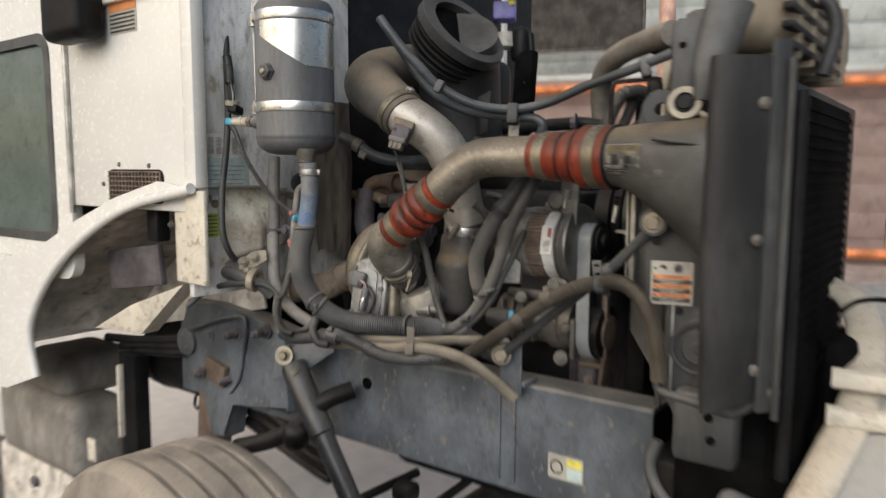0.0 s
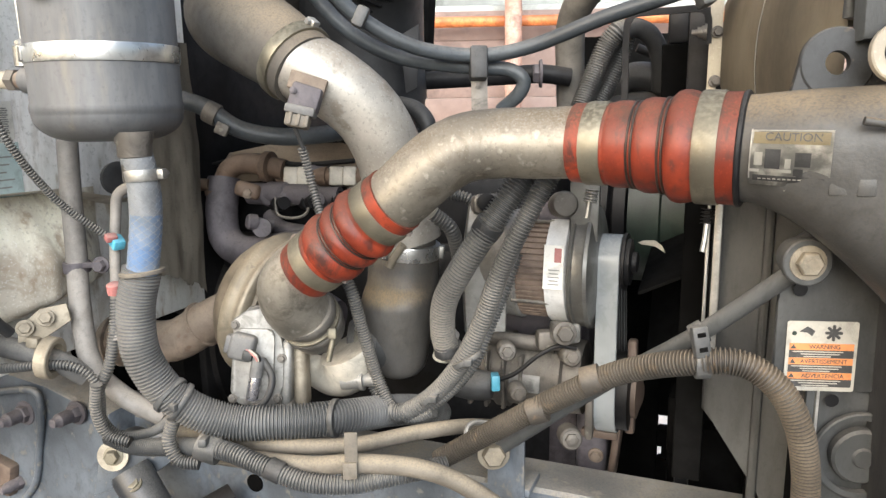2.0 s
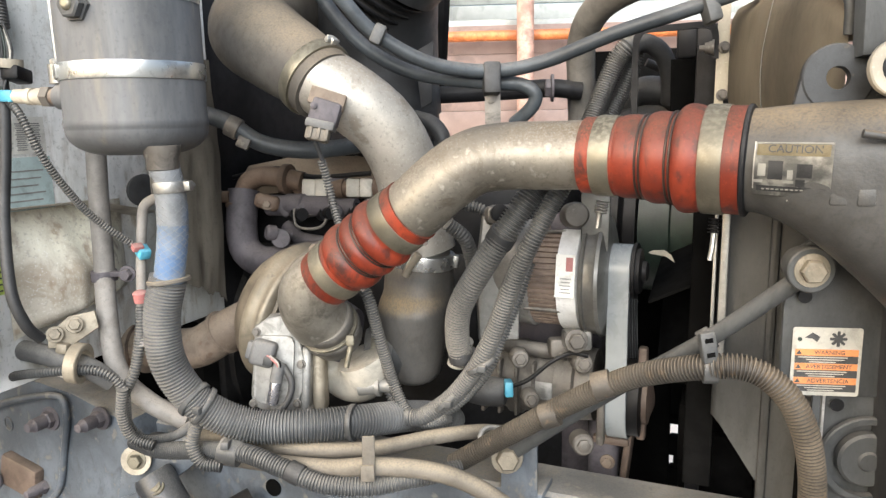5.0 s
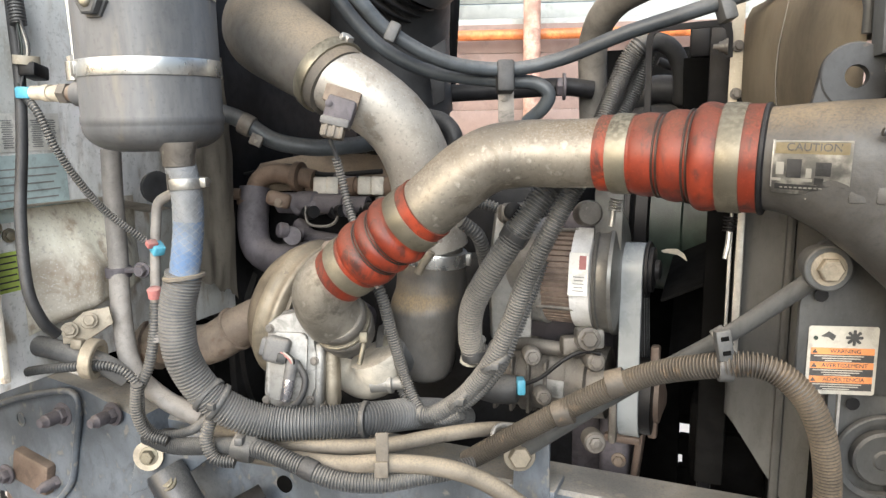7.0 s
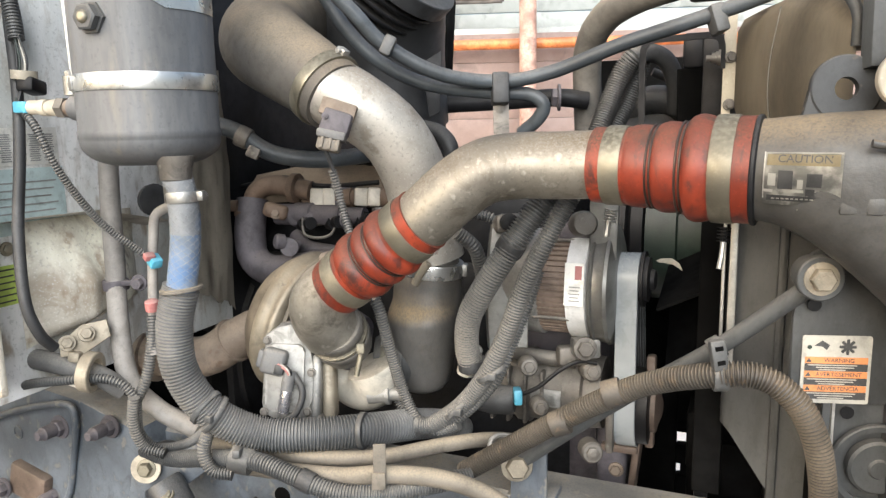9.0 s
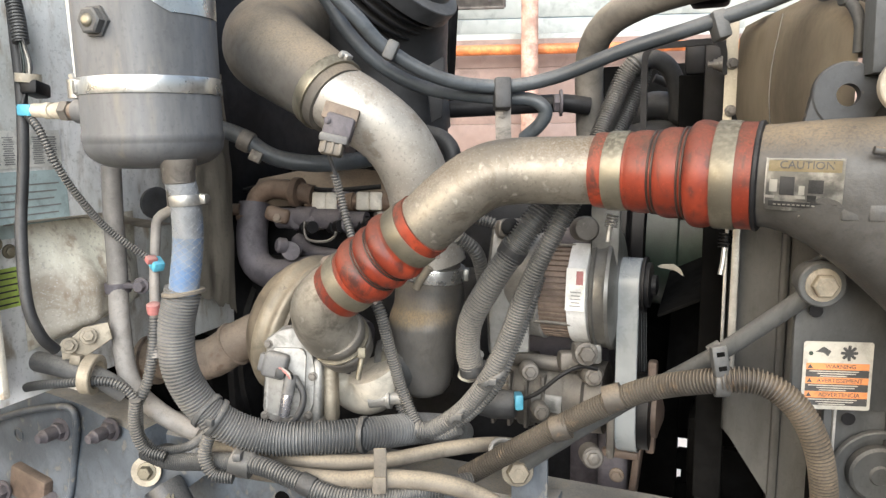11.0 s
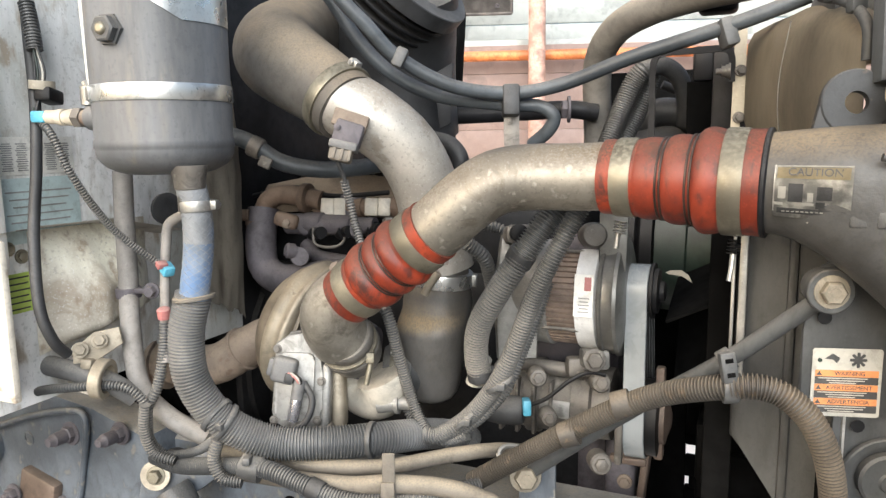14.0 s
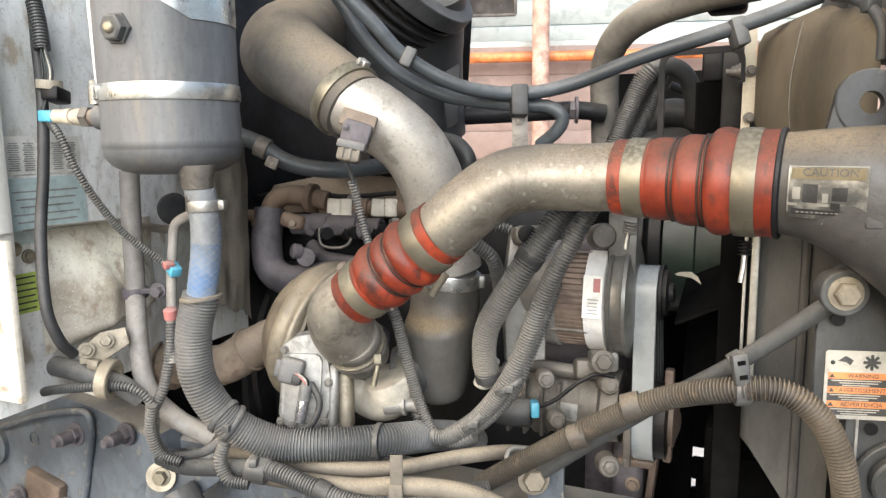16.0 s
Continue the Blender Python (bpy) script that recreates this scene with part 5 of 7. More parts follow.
for x0 in (560, 585, 640, 690):
    part("union", turned([(0, 0.012), (0.014, 0.012), (0.014, 0.009), (0.03, 0.009)], V((-1.247, 1.701, 1.443)).lerp(V((-1.050, 1.711, 1.451)), (x0 - 560) / 160), (0.2, -0.3, -0.9), 6), M_ALU_DIRTY, fr)
part("block", box((0.05, 0.045, 0.05), place((-1.183, 1.744, 1.470), TO), 0.008), M_IRON, fr)
for p in ((-1.256, 1.703, 1.417), (-1.194, 1.709, 1.421), (-1.133, 1.715, 1.426)):
    part("injector", turned([(0, 0.016), (0.03, 0.016), (0.03, 0.012), (0.055, 0.012)], p, (0.75, -0.6, 0.1), 14), M_BLACK, fr)
part("loop", hose([(-1.234, 1.672, 1.433), (-1.228, 1.669, 1.400), (-1.191, 1.673, 1.395), (-1.172, 1.683, 1.407), (-1.179, 1.697, 1.438)], 0.0028, sides=8), M_ALU_DIRTY, fr)
part("line", hose([(-1.408, 1.715, 1.487), (-1.309, 1.717, 1.506), (-1.218, 1.721, 1.490), (-1.101, 1.741, 1.497)], 0.005, sides=10), M_BLACK, fr)
run("heater_hose", [(-1.293, 1.510, 1.613), (-1.256, 1.524, 1.598), (-1.211, 1.549, 1.563), (-1.152, 1.583, 1.549), (-1.098, 1.629, 1.551), (-1.057, 1.682, 1.559)], 0.0149, M_HOSE_BLUE, "blue-grey heater hose with a spring clip")
bm = band(None, 0.0158, 0.003, at=(-1.247, 1.527, 1.590), axis=(0.8, 0.3, -0.45), width=0.022)
box((0.022, 0.02, 0.010), place((-1.221, 1.517, 1.564), TO, (0.5, 0, 1)), 0.003, bm)
solid("spring_clip", bm, M_ALU_DIRTY, "spring clip with ears on the heater hose", "clip")
run("hose_bend", [(-0.984, 1.699, 1.599), (-0.948, 1.691, 1.589), (-0.926, 1.685, 1.564), (-0.931, 1.689, 1.534)], 0.0151, M_RUBBER, "short black hose bending down")
run("oil_line", [(-0.827, 1.466, 1.448), (-0.807, 1.482, 1.425), (-0.804, 1.500, 1.392), (-0.804, 1.515, 1.354)], 0.0109, M_LOOM, "short dark corrugated line", "wiring loom", 0.005, 0.0015)
run("oil_line", [(-0.831, 1.523, 1.470), (-0.799, 1.536, 1.461), (-0.778, 1.541, 1.440)], 0.0087, M_LOOM, "short dark corrugated line", "wiring loom", 0.005, 0.0015)

# ---- alternator, belt, air conditioning compressor ----
A = V((-0.685, 1.597, 1.357))
M_COVER = material("grey pressed cover", (0.17, 0.168, 0.158), 0.35, metal=0.6, dust=0.2, bump=0.03)
M_ALU_PALE = material("pale machined aluminium", (0.74, 0.735, 0.71), 0.42, metal=0.12, dust=0.18, bump=0.03)
alt = thing("alternator", A, "cast aluminium alternator with brown stator fins", "alternator")
R = 0.084
X = V((1, 0, 0))
part("rear_housing", turned([(-0.12, 0.05), (-0.115, 0.07), (-0.10, R - 0.006), (-0.04, R), (-0.038, R - 0.004)], A, X, 40), M_ALU, alt)
bm = bmesh.new()
rings = []
for s in (-0.04, 0.007):
    rings.append([bm.verts.new(A + V((s, math.cos(k) * r, math.sin(k) * r))) for k, r in ((2 * math.pi * (j + o) / 56, R - d) for j in range(56) for o, d in ((0.0, 0.004), (0.55, 0.004), (0.65, 0.0075), (0.9, 0.0075)))])
for j in range(224):
    bm.faces.new((rings[0][j], rings[0][(j + 1) % 224], rings[1][(j + 1) % 224], rings[1][j]))
part("stator", bm, M_STATOR, alt, "brown laminated stator", angle=20)
for a in (-150, -60, 30, 120):
    part("through_bolt", hose([A + V((-0.045, math.cos(radians(a)) * (R - 0.001), math.sin(radians(a)) * (R - 0.001))), A + V((0.012, math.cos(radians(a)) * (R - 0.001), math.sin(radians(a)) * (R - 0.001)))], 0.0028, sides=10), M_ALU_DIRTY, alt)
part("drive_bracket", turned([(0.004, R - 0.008), (0.006, R + 0.001), (0.012, R + 0.002), (0.034, R + 0.002), (0.037, R - 0.004)], A, X, 44), M_ALU_PALE, alt)
part("front_cover", turned([(0.036, R - 0.006), (0.039, R + 0.006), (0.044, R + 0.008), (0.046, R + 0.005), (0.058, R + 0.006), (0.062, R + 0.009), (0.067, R + 0.007), (0.072, R - 0.010), (0.074, 0.05)], A, X, 48), M_COVER, alt, "dark grey fan cover")
lb = part("lug", box((0.04, 0.03, 0.045), place((-0.656, 1.554, 1.266), TO), 0.006), M_ALU, alt)
part("lug_bolt", hexbolt((-0.651, 1.530, 1.271), TO, 0.0125, 0.010), M_ALU_DIRTY, lb)
part("top_lug", turned([(-0.03, 0.02), (0.02, 0.02), (0.024, 0.014)], (-0.668, 1.577, 1.435), X, 18), M_IRON, alt)
LN = V((0, -0.985, 0.17))
lab = part("paper_label", box((0.028, 0.0012, 0.062), place(V((A.x + 0.020, A.y, A.z)) + LN * (R + 0.0026), LN) @ pose(0, 0, 0, 90), 0), M_PAPER, alt, "white paper label with red field")
part("red_field", box((0.010, 0.0012, 0.020), place(V((A.x + 0.026, A.y, A.z)) + LN * (R + 0.0034), LN) @ pose(0, 0.017, 0, 90), 0), M_RED, lab)
for i in range(5):
    part("print_bar", box((0.016 - 0.003 * (i % 2), 0.0012, 0.0018), place(V((A.x + 0.021, A.y, A.z)) + LN * (R + 0.0034), LN) @ pose(0, -0.004 - 0.005 * i, 0, 90), 0), M_PRINT, lab)
part("bracket_plate", slab([(-0.02, -0.05), (0.02, -0.05), (0.022, 0.05), (0.012, 0.062), (-0.016, 0.062), (-0.02, 0.03)], 0.012, place((-0.630, 1.545, 1.455), (0.1, -1, 0.05)), 0.003), M_COVER, alt, "dark steel bracket behind the boot")
part("nub", turned([(-0.03, 0.019), (0.0, 0.019), (0.004, 0.016), (0.005, 0.008)], (-0.655, 1.535, 1.458), TO, 22), M_ALU_DIRTY, alt)
part("terminal", box((0.05, 0.03, 0.05), place((-0.765, 1.527, 1.455), TO), 0.01), M_ALU_DIRTY, alt)
part("terminal_nut", turned([(0, 0.013), (0.016, 0.013), (0.018, 0.008)], (-0.761, 1.502, 1.461), TO, 14), M_BLACK, alt)
part("rear_ear", slab([(-0.03, -0.1), (0.03, -0.1), (0.034, 0.02), (0.02, 0.1), (-0.02, 0.1), (-0.034, 0.0)], 0.03, place((-0.769, 1.522, 1.365), TO), 0.006), M_ALU, alt)
BX = -0.707
yn = A.y - 0.036
B0 = 0.094
zt, zb2 = 1.404, 1.096
pulley = thing("pulley", (BX + 0.11, A.y, A.z), "dark steel alternator pulley carrying the belt", "pulley")
part("rim", turned([(B0 - 0.008, 0.02), (B0 - 0.006, 0.034), (B0 + 0.044, 0.034), (B0 + 0.046, 0.02)], (BX, yn + 0.036, zt - 0.036), X, 32), M_BLACK, pulley)
for s in (-0.004, 0.034):
    part("flange", turned([(B0 + s, 0.02), (B0 + s, 0.0425), (B0 + s + 0.004, 0.0425), (B0 + s + 0.004, 0.02)], (BX, yn + 0.036, zt - 0.036), X, 36), M_BLACK, pulley)
part("hub_nut", turned([(B0 + 0.044, 0.016), (B0 + 0.052, 0.015), (B0 + 0.054, 0.01)], (BX, yn + 0.036, zt - 0.036), X, 18), M_BLACK, pulley)
RC = 0.062
pulley2 = thing("pulley", (BX + 0.11, yn + RC, zb2 + RC), "dark compressor clutch pulley carrying the belt", "pulley")
part("rim", turned([(B0 - 0.01, 0.03), (B0 - 0.008, RC - 0.002), (B0 + 0.048, RC - 0.002), (B0 + 0.05, RC - 0.012), (B0 + 0.052, 0.02)], (BX, yn + RC, zb2 + RC), X, 40), M_BLACK, pulley2)
part("clutch_plate", turned([(B0 + 0.05, 0.04), (B0 + 0.058, 0.04), (B0 + 0.06, 0.03), (B0 + 0.066, 0.012)], (BX, yn + RC, zb2 + RC), X, 24), M_STATOR, pulley2)
cloud = [(yn + r + r * math.cos(radians(6 * i)), c + r * math.sin(radians(6 * i))) for r, c in ((0.036, zt - 0.036), (RC, zb2 + RC)) for i in range(60)]


def hull(points):
    """The convex outline of points in a plane."""
    points = sorted(set(points))

    def half(seq):
        out = []
        for p in seq:
            while len(out) > 1 and (out[-1][0] - out[-2][0]) * (p[1] - out[-2][1]) - (out[-1][1] - out[-2][1]) * (p[0] - out[-2][0]) <= 0:
                out.pop()
            out.append(p)
        return out[:-1]
    return half(points) + half(points[::-1])


loop = hull(cloud)


def belt_loop(sec):
    """A band of that section (across, outward) laid round both pulleys."""
    bm = bmesh.new()
    rings = []
    for i, (y, z) in enumerate(loop):
        (y0, z0), (y1, z1) = loop[i - 1], loop[(i + 1) % len(loop)]
        nrm = V((0, z1 - z0, y0 - y1)).normalized()
        rings.append([bm.verts.new(V((BX + s, y, z)) + nrm * o) for s, o in sec])
    n = len(sec)
    for i in range(len(rings)):
        a, b = rings[i], rings[(i + 1) % len(rings)]
        for j in range(n):
            bm.faces.new((a[j], a[(j + 1) % n], b[(j + 1) % n], b[j]))
    return bm


belt = thing("drive_belt", (BX + B0 + 0.016, yn, (zt + zb2) / 2), "grey smooth-backed ribbed drive belt on two pulleys", "belt")
part("belt_back", belt_loop(((B0, 0.0018), (B0 + 0.001, 0.004), (B0 + 0.031, 0.004), (B0 + 0.032, 0.0018))), M_BELT, belt, angle=30)
for k in range(8):
    e = B0 + 0.0002 + 0.004 * k
    part("belt_rib", belt_loop(((e, 0.0017), (e + 0.0036, 0.0017), (e + 0.0026, 0.0), (e + 0.001, 0.0))), M_RUBBER, belt, "black rubber rib", angle=30)

C = V((BX - 0.02, yn + RC + 0.005, zb2 + RC + 0.012))
comp = thing("ac_compressor", C, "dirty cast aluminium air-conditioning compressor", "compressor")
part("body", turned([(-0.115, 0.03), (-0.11, 0.052), (-0.05, 0.056), (-0.048, 0.062), (-0.03, 0.062), (-0.028, 0.056), (0.03, 0.058), (0.032, 0.066), (0.06, 0.066), (0.064, 0.06), (0.09, 0.058)], C, X, 36), M_ALU_DIRTY, comp)
for p, r in (((-0.736, 1.525, 1.235), 0.011), ((-0.645, 1.553, 1.229), 0.012), ((-0.641, 1.544, 1.102), 0.013), ((-0.712, 1.504, 1.181), 0.010), ((-0.633, 1.548, 1.172), 0.009)):
    lug = part("lug", turned([(-0.03, r * 1.3), (0.0, r * 1.3), (0.003, r * 1.1)], p, TO, 18), M_ALU_DIRTY, comp)
    part("bolt", hexbolt(V(p) + TO * 0.002, TO, r * 0.8, 0.007), M_ALU_DIRTY, lug)
part("port_block", box((0.045, 0.03, 0.035), place((-0.681, 1.573, 1.245), TO), 0.006), M_ALU_DIRTY, comp)
part("rib", box((0.012, 0.03, 0.09), place((-0.618, 1.562, 1.147), (0.1, -1, 0)) @ pose(0, 0, 0, 90), 0.004), M_ALU_DIRTY, comp)
for i in range(4):
    part("casting_rib", box((0.006, 0.02, 0.09), pose(C.x - 0.085 + 0.028 * i, C.y - 0.052, C.z - 0.002), 0.002), M_ALU_DIRTY, comp)
part("nameplate", box((0.05, 0.003, 0.028), pose(C.x + 0.005, C.y - 0.0575, C.z + 0.0, -8), 0.001), M_ALU, comp, "small worn nameplate")
part("bridge", hose([(C.x - 0.08, C.y - 0.03, C.z + 0.06), (C.x - 0.02, C.y - 0.045, C.z + 0.064), (C.x + 0.05, C.y - 0.045, C.z + 0.062)], 0.012, sides=14), M_ALU_DIRTY, comp)
con = thing("compressor_plug", (-0.781, 1.498, 1.190), "dark grey plug with light blue lock", "connector")
part("body", turned([(0, 0.021), (0.02, 0.024), (0.05, 0.022), (0.055, 0.018)], (-0.809, 1.506, 1.183), (0.92, 0.1, 0), 14), M_RUBBER, con)
part("lock", box((0.013, 0.024, 0.026), place((-0.749, 1.507, 1.193), (0.4, -0.9, 0.1)), 0.003), M_BLUE, con, "light blue lock")
run("clutch_wire", [(-0.744, 1.509, 1.195), (-0.718, 1.512, 1.209), (-0.687, 1.524, 1.236), (-0.661, 1.538, 1.248), (-0.637, 1.548, 1.244)], 0.0032, M_BLACK, "thin black clutch wire", "wire")
bm = box((0.014, 0.02, 0.15), pose(BX + 0.143, yn + 0.05, zb2 + 0.075), 0.004)
solid("tensioner_arm", bm, M_STATOR, "rusty tensioner arm beside the belt", "tensioner")
lbk = thing("lower_bracket", (BX + 0.09, yn + 0.12, zb2 - 0.12), "dirty brown cast bracket under the drive belt", "bracket")
part("body", box((0.05, 0.07, 0.15), pose(BX + 0.075, yn + 0.13, zb2 - 0.055), 0.012, segments=3), M_IRON, lbk)
part("rib", box((0.012, 0.05, 0.13), pose(BX + 0.115, yn + 0.115, zb2 - 0.05, 0, 6, 0), 0.004), M_STATOR, lbk)
part("rib", box((0.06, 0.05, 0.014), pose(BX + 0.09, yn + 0.11, zb2 - 0.03), 0.004), M_STATOR, lbk)
part("bolt", hexbolt((BX + 0.085, yn + 0.092, zb2 - 0.07), (0, -1, 0), 0.009, 0.008), M_RUST, lbk)
solid("bracket_casting", box((0.18, 0.07, 0.22), pose(BX - 0.03, A.y + 0.10, A.z - 0.14), 0.02), M_IRON, "dark cast accessory bracket behind the alternator", "bracket")
solid("white_plug", turned([(0, 0.014), (0.03, 0.014), (0.03, 0.017), (0.045, 0.017)], (-0.825, 1.485, 1.228), (0.3, -0.1, 1), 14), M_LABEL, "white plastic plug end", "connector")

# ---- fan drive ----
F = V((-0.605, 1.90, 1.40))
fan = thing("engine_fan", F, "black engine fan with green hub", "fan")
part("pulley", turned([(-0.07, 0.10), (-0.066, 0.135), (-0.03, 0.135), (-0.026, 0.125), (-0.02, 0.135), (0.0, 0.135), (0.002, 0.12)], F, X, 48), M_BLACK, fan)
part("hub", turned([(0.0, 0.10), (0.004, 0.128), (0.055, 0.128), (0.058, 0.122), (0.112, 0.122), (0.118, 0.11), (0.118, 0.05)], F, X, 48), M_GREEN, fan, "dark green painted hub")
for i in range(8):
    a = radians(45 * i + 12)
    d, s = V((0, math.cos(a), math.sin(a))), V((0, -math.sin(a), math.cos(a)))
    m = Matrix(((1, 0, 0, 0), (0, d.y, s.y, 0), (0, d.z, s.z, 0), (0, 0, 0, 1)))
    mm = Matrix.Translation(F + X * 0.085) @ m @ pose(0, 0.205, 0, 0, 28, 0)
    # near-black colour holds the blades in shade despite the sun
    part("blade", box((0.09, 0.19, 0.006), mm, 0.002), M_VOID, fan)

# Cream slab paints the light caught by one blade's edge.
part("blade_glint", slab([(-0.020, 0.007), (-0.012, 0.010), (0.005, 0.010), (0.016, 0.002), (0.021, -0.010), (0.014, -0.005), (0.006, 0.001), (-0.008, 0.003), (-0.016, 0.004)], 0.003, place((-0.547, 1.655, 1.381), TO), 0.001), M_CREAM, fan, "pale slab painting the light on a blade edge")

# ---- top of the engine bay ----
air = thing("air_cleaner", (-1.081, 1.784, 1.704), "black plastic air cleaner with ribbed intake mouth", "air cleaner")
m0, m1 = V((-1.036, 1.701, 1.887)), V((-1.109, 1.822, 1.606))
ap = spline([m0, m0.lerp(m1, 0.35) + V((-0.03, 0.03, 0)), m0.lerp(m1, 0.7) + V((-0.02, 0.02, 0)), m1], 0.012)
k = len(ap) - 1
part("body", sweep(bmesh.new(), ap, [0.10 + 0.015 * min(1, 2.5 * i / k) for i in range(k + 1)], 32), M_RUBBER, air, angle=60)
ax = V((0.76, -0.12, 0.62)).normalized()
part("mouth", annulus(m0 - ax * 0.01, ax, 0.092, 0.128, 0.03, sides=48), M_RUBBER, air)
for i in range(4):
    part("rib", annulus(m0 - ax * (0.025 + 0.017 * i), ax, 0.08, 0.1195 - 0.0015 * i, 0.006, sides=48), M_BLACK, air)
part("housing", box((0.16, 0.2, 0.34), pose(m1.x - 0.04, m1.y + 0.12, m1.z + 0.08), 0.04, segments=3), M_BLACK, air)
# Near-black disc across the mouth paints its shaded inside.
part("throat", turned([(0, 0.094), (0.002, 0.094)], m0 - ax * 0.004, ax, 40), M_VOID, air)
part("flap", slab([(0, 0), (0.035, 0.02), (0.03, -0.09), (0.01, -0.10)], 0.004, place((-0.990, 1.716, 1.716), TO), 0.001), M_BLACK, air)
res = thing("washer_bottle", (-1.304, 2.397, 2.017), "small bottle with a purple-blue cap on a black stand", "bottle")
part("cap", box((0.085, 0.07, 0.055), place((-1.329, 2.389, 2.094), (0.5, -0.8, 0.2)), 0.01), material("purple blue cap", (0.10, 0.09, 0.30), 0.4), res, "purple-blue cap")
part("yellow_tab", box((0.025, 0.025, 0.018), pose(-1.299, 2.390, 2.122), 0.003), M_YELLOW, res)
part("neck", turned([(0, 0.03), (0.05, 0.034), (0.06, 0.02)], (-1.321, 2.385, 2.021), (0, 0, -1), 18), M_LABEL, res)
part("body", box((0.07, 0.07, 0.13), pose(-1.274, 2.414, 1.976), 0.03, segments=3), M_BLACK, res)
part("pipe", hose([(-1.240, 2.420, 2.014), (-1.231, 2.415, 1.933), (-1.240, 2.394, 1.832)], 0.014), M_BLACK, res)
part("stand", box((0.075, 0.05, 0.30), pose(-1.252, 2.407, 1.803, 0, 4, 0), 0.012), M_VOID, res)
part("bracket", box((0.02, 0.05, 0.11), pose(-1.317, 2.360, 1.813), 0.004), M_LABEL, res)
up = thing("upper_hoses", (-0.804, 1.591, 1.668), "pair of grey coolant hoses crossing above the engine", "hose")
part("hose", hose([(-1.057, 1.414, 1.870), (-1.005, 1.436, 1.799), (-0.978, 1.453, 1.767), (-0.945, 1.483, 1.723), (-0.877, 1.527, 1.680), (-0.801, 1.581, 1.668), (-0.723, 1.606, 1.680), (-0.623, 1.611, 1.714), (-0.529, 1.612, 1.739), (-0.456, 1.603, 1.758), (-0.389, 1.604, 1.781)], 0.0107), M_HOSE_BLUE, up, angle=60)
part("hose", hose([(-1.109, 1.462, 1.895), (-1.053, 1.483, 1.811), (-1.017, 1.500, 1.750), (-0.971, 1.523, 1.700), (-0.909, 1.555, 1.667), (-0.812, 1.601, 1.652), (-0.763, 1.616, 1.648), (-0.741, 1.623, 1.632), (-0.750, 1.627, 1.611), (-0.782, 1.642, 1.588)], 0.0109), M_HOSE_BLUE, up, angle=60)
part("clip", box((0.026, 0.048, 0.036), place((-0.799, 1.583, 1.656), TO), 0.004), M_RUBBER, up)
part("bracket", slab(rounded(0.024, 0.075, 0.008), 0.004, place((-0.798, 1.585, 1.618), TO), 0.001), M_ALU_DIRTY, up, "galvanised hose bracket")
part("bracket_bolt", hexbolt((-0.800, 1.583, 1.627), TO, 0.005, 0.003), M_ALU_DIRTY, up)
part("clip", box((0.018, 0.03, 0.016), place((-0.933, 1.471, 1.719), TO, (0.5, 0, 1)), 0.004), M_LOOM, up)
run("crossover_pipe", [(-1.061, 1.872, 1.644), (-0.958, 1.895, 1.647), (-0.865, 1.903, 1.650), (-0.786, 1.905, 1.652), (-0.735, 1.926, 1.645)], 0.0175, M_BLACK, "black crossover pipe behind the hoses", "pipe")
bm = hexbolt((-0.776, 1.865, 1.651), (-0.9, -0.3, 0), 0.018, 0.014)
solid("pipe_nut", bm, M_IRON, "dark hex nut on the coolant pipe", "nut")
rp = thing("radiator_pipe", (-0.736, 1.935, 1.699), "dark grey dusty upper radiator pipe", "pipe")
part("pipe", hose([(-0.739, 1.972, 1.533), (-0.742, 1.958, 1.657), (-0.733, 1.921, 1.741), (-0.694, 1.869, 1.789), (-0.629, 1.813, 1.812), (-0.542, 1.753, 1.822), (-0.460, 1.679, 1.821)], 0.0275, sides=26), M_PIPE_DUSTY, rp, angle=60)
run("bay_loom", [(-0.701, 1.817, 1.565), (-0.678, 1.839, 1.636), (-0.657, 1.847, 1.690), (-0.638, 1.848, 1.717), (-0.630, 1.856, 1.720)], 0.0184, M_LOOM, "corrugated loom rising by the fan", "wiring loom", 0.0045, 0.0016)
run("bay_loom", [(-0.679, 1.862, 1.578), (-0.657, 1.880, 1.626), (-0.636, 1.886, 1.677), (-0.627, 1.885, 1.712)], 0.0156, M_LOOM, "second corrugated loom by the fan", "wiring loom", 0.0045, 0.0016)
run("arch_hose", [(-0.640, 1.850, 1.712), (-0.612, 1.872, 1.724), (-0.585, 1.900, 1.708), (-0.572, 1.925, 1.668), (-0.572, 1.945, 1.62)], 0.0165, M_RUBBER, "smooth black hose arching over by the fan")
run("lower_hose", [(-0.680, 1.999, 1.606), (-0.631, 1.994, 1.644), (-0.578, 1.994, 1.637), (-0.551, 1.999, 1.599)], 0.0268, M_RUBBER, "black hose bending behind the fan shroud")
run("lower_hose", [(-0.705, 1.923, 1.546), (-0.653, 1.972, 1.576), (-0.592, 2.000, 1.583), (-0.528, 2.025, 1.560)], 0.0336, M_RUBBER, "black coolant hose low behind the boot")
run("bay_cable", [(-0.616, 1.942, 1.695), (-0.591, 1.952, 1.684), (-0.557, 1.976, 1.673), (-0.532, 2.000, 1.684)], 0.008, M_RUBBER, "dark cable near the fan shroud", "cable")
solid("relay_block", box((0.06, 0.04, 0.05), place((-0.560, 2.008, 1.675), TO), 0.006), M_BLACK, "small black relay block", "relay")
fr = thing("shroud_bracket", (-0.597, 1.691, 1.726), "dark grey bent steel bracket on the shroud", "bracket")
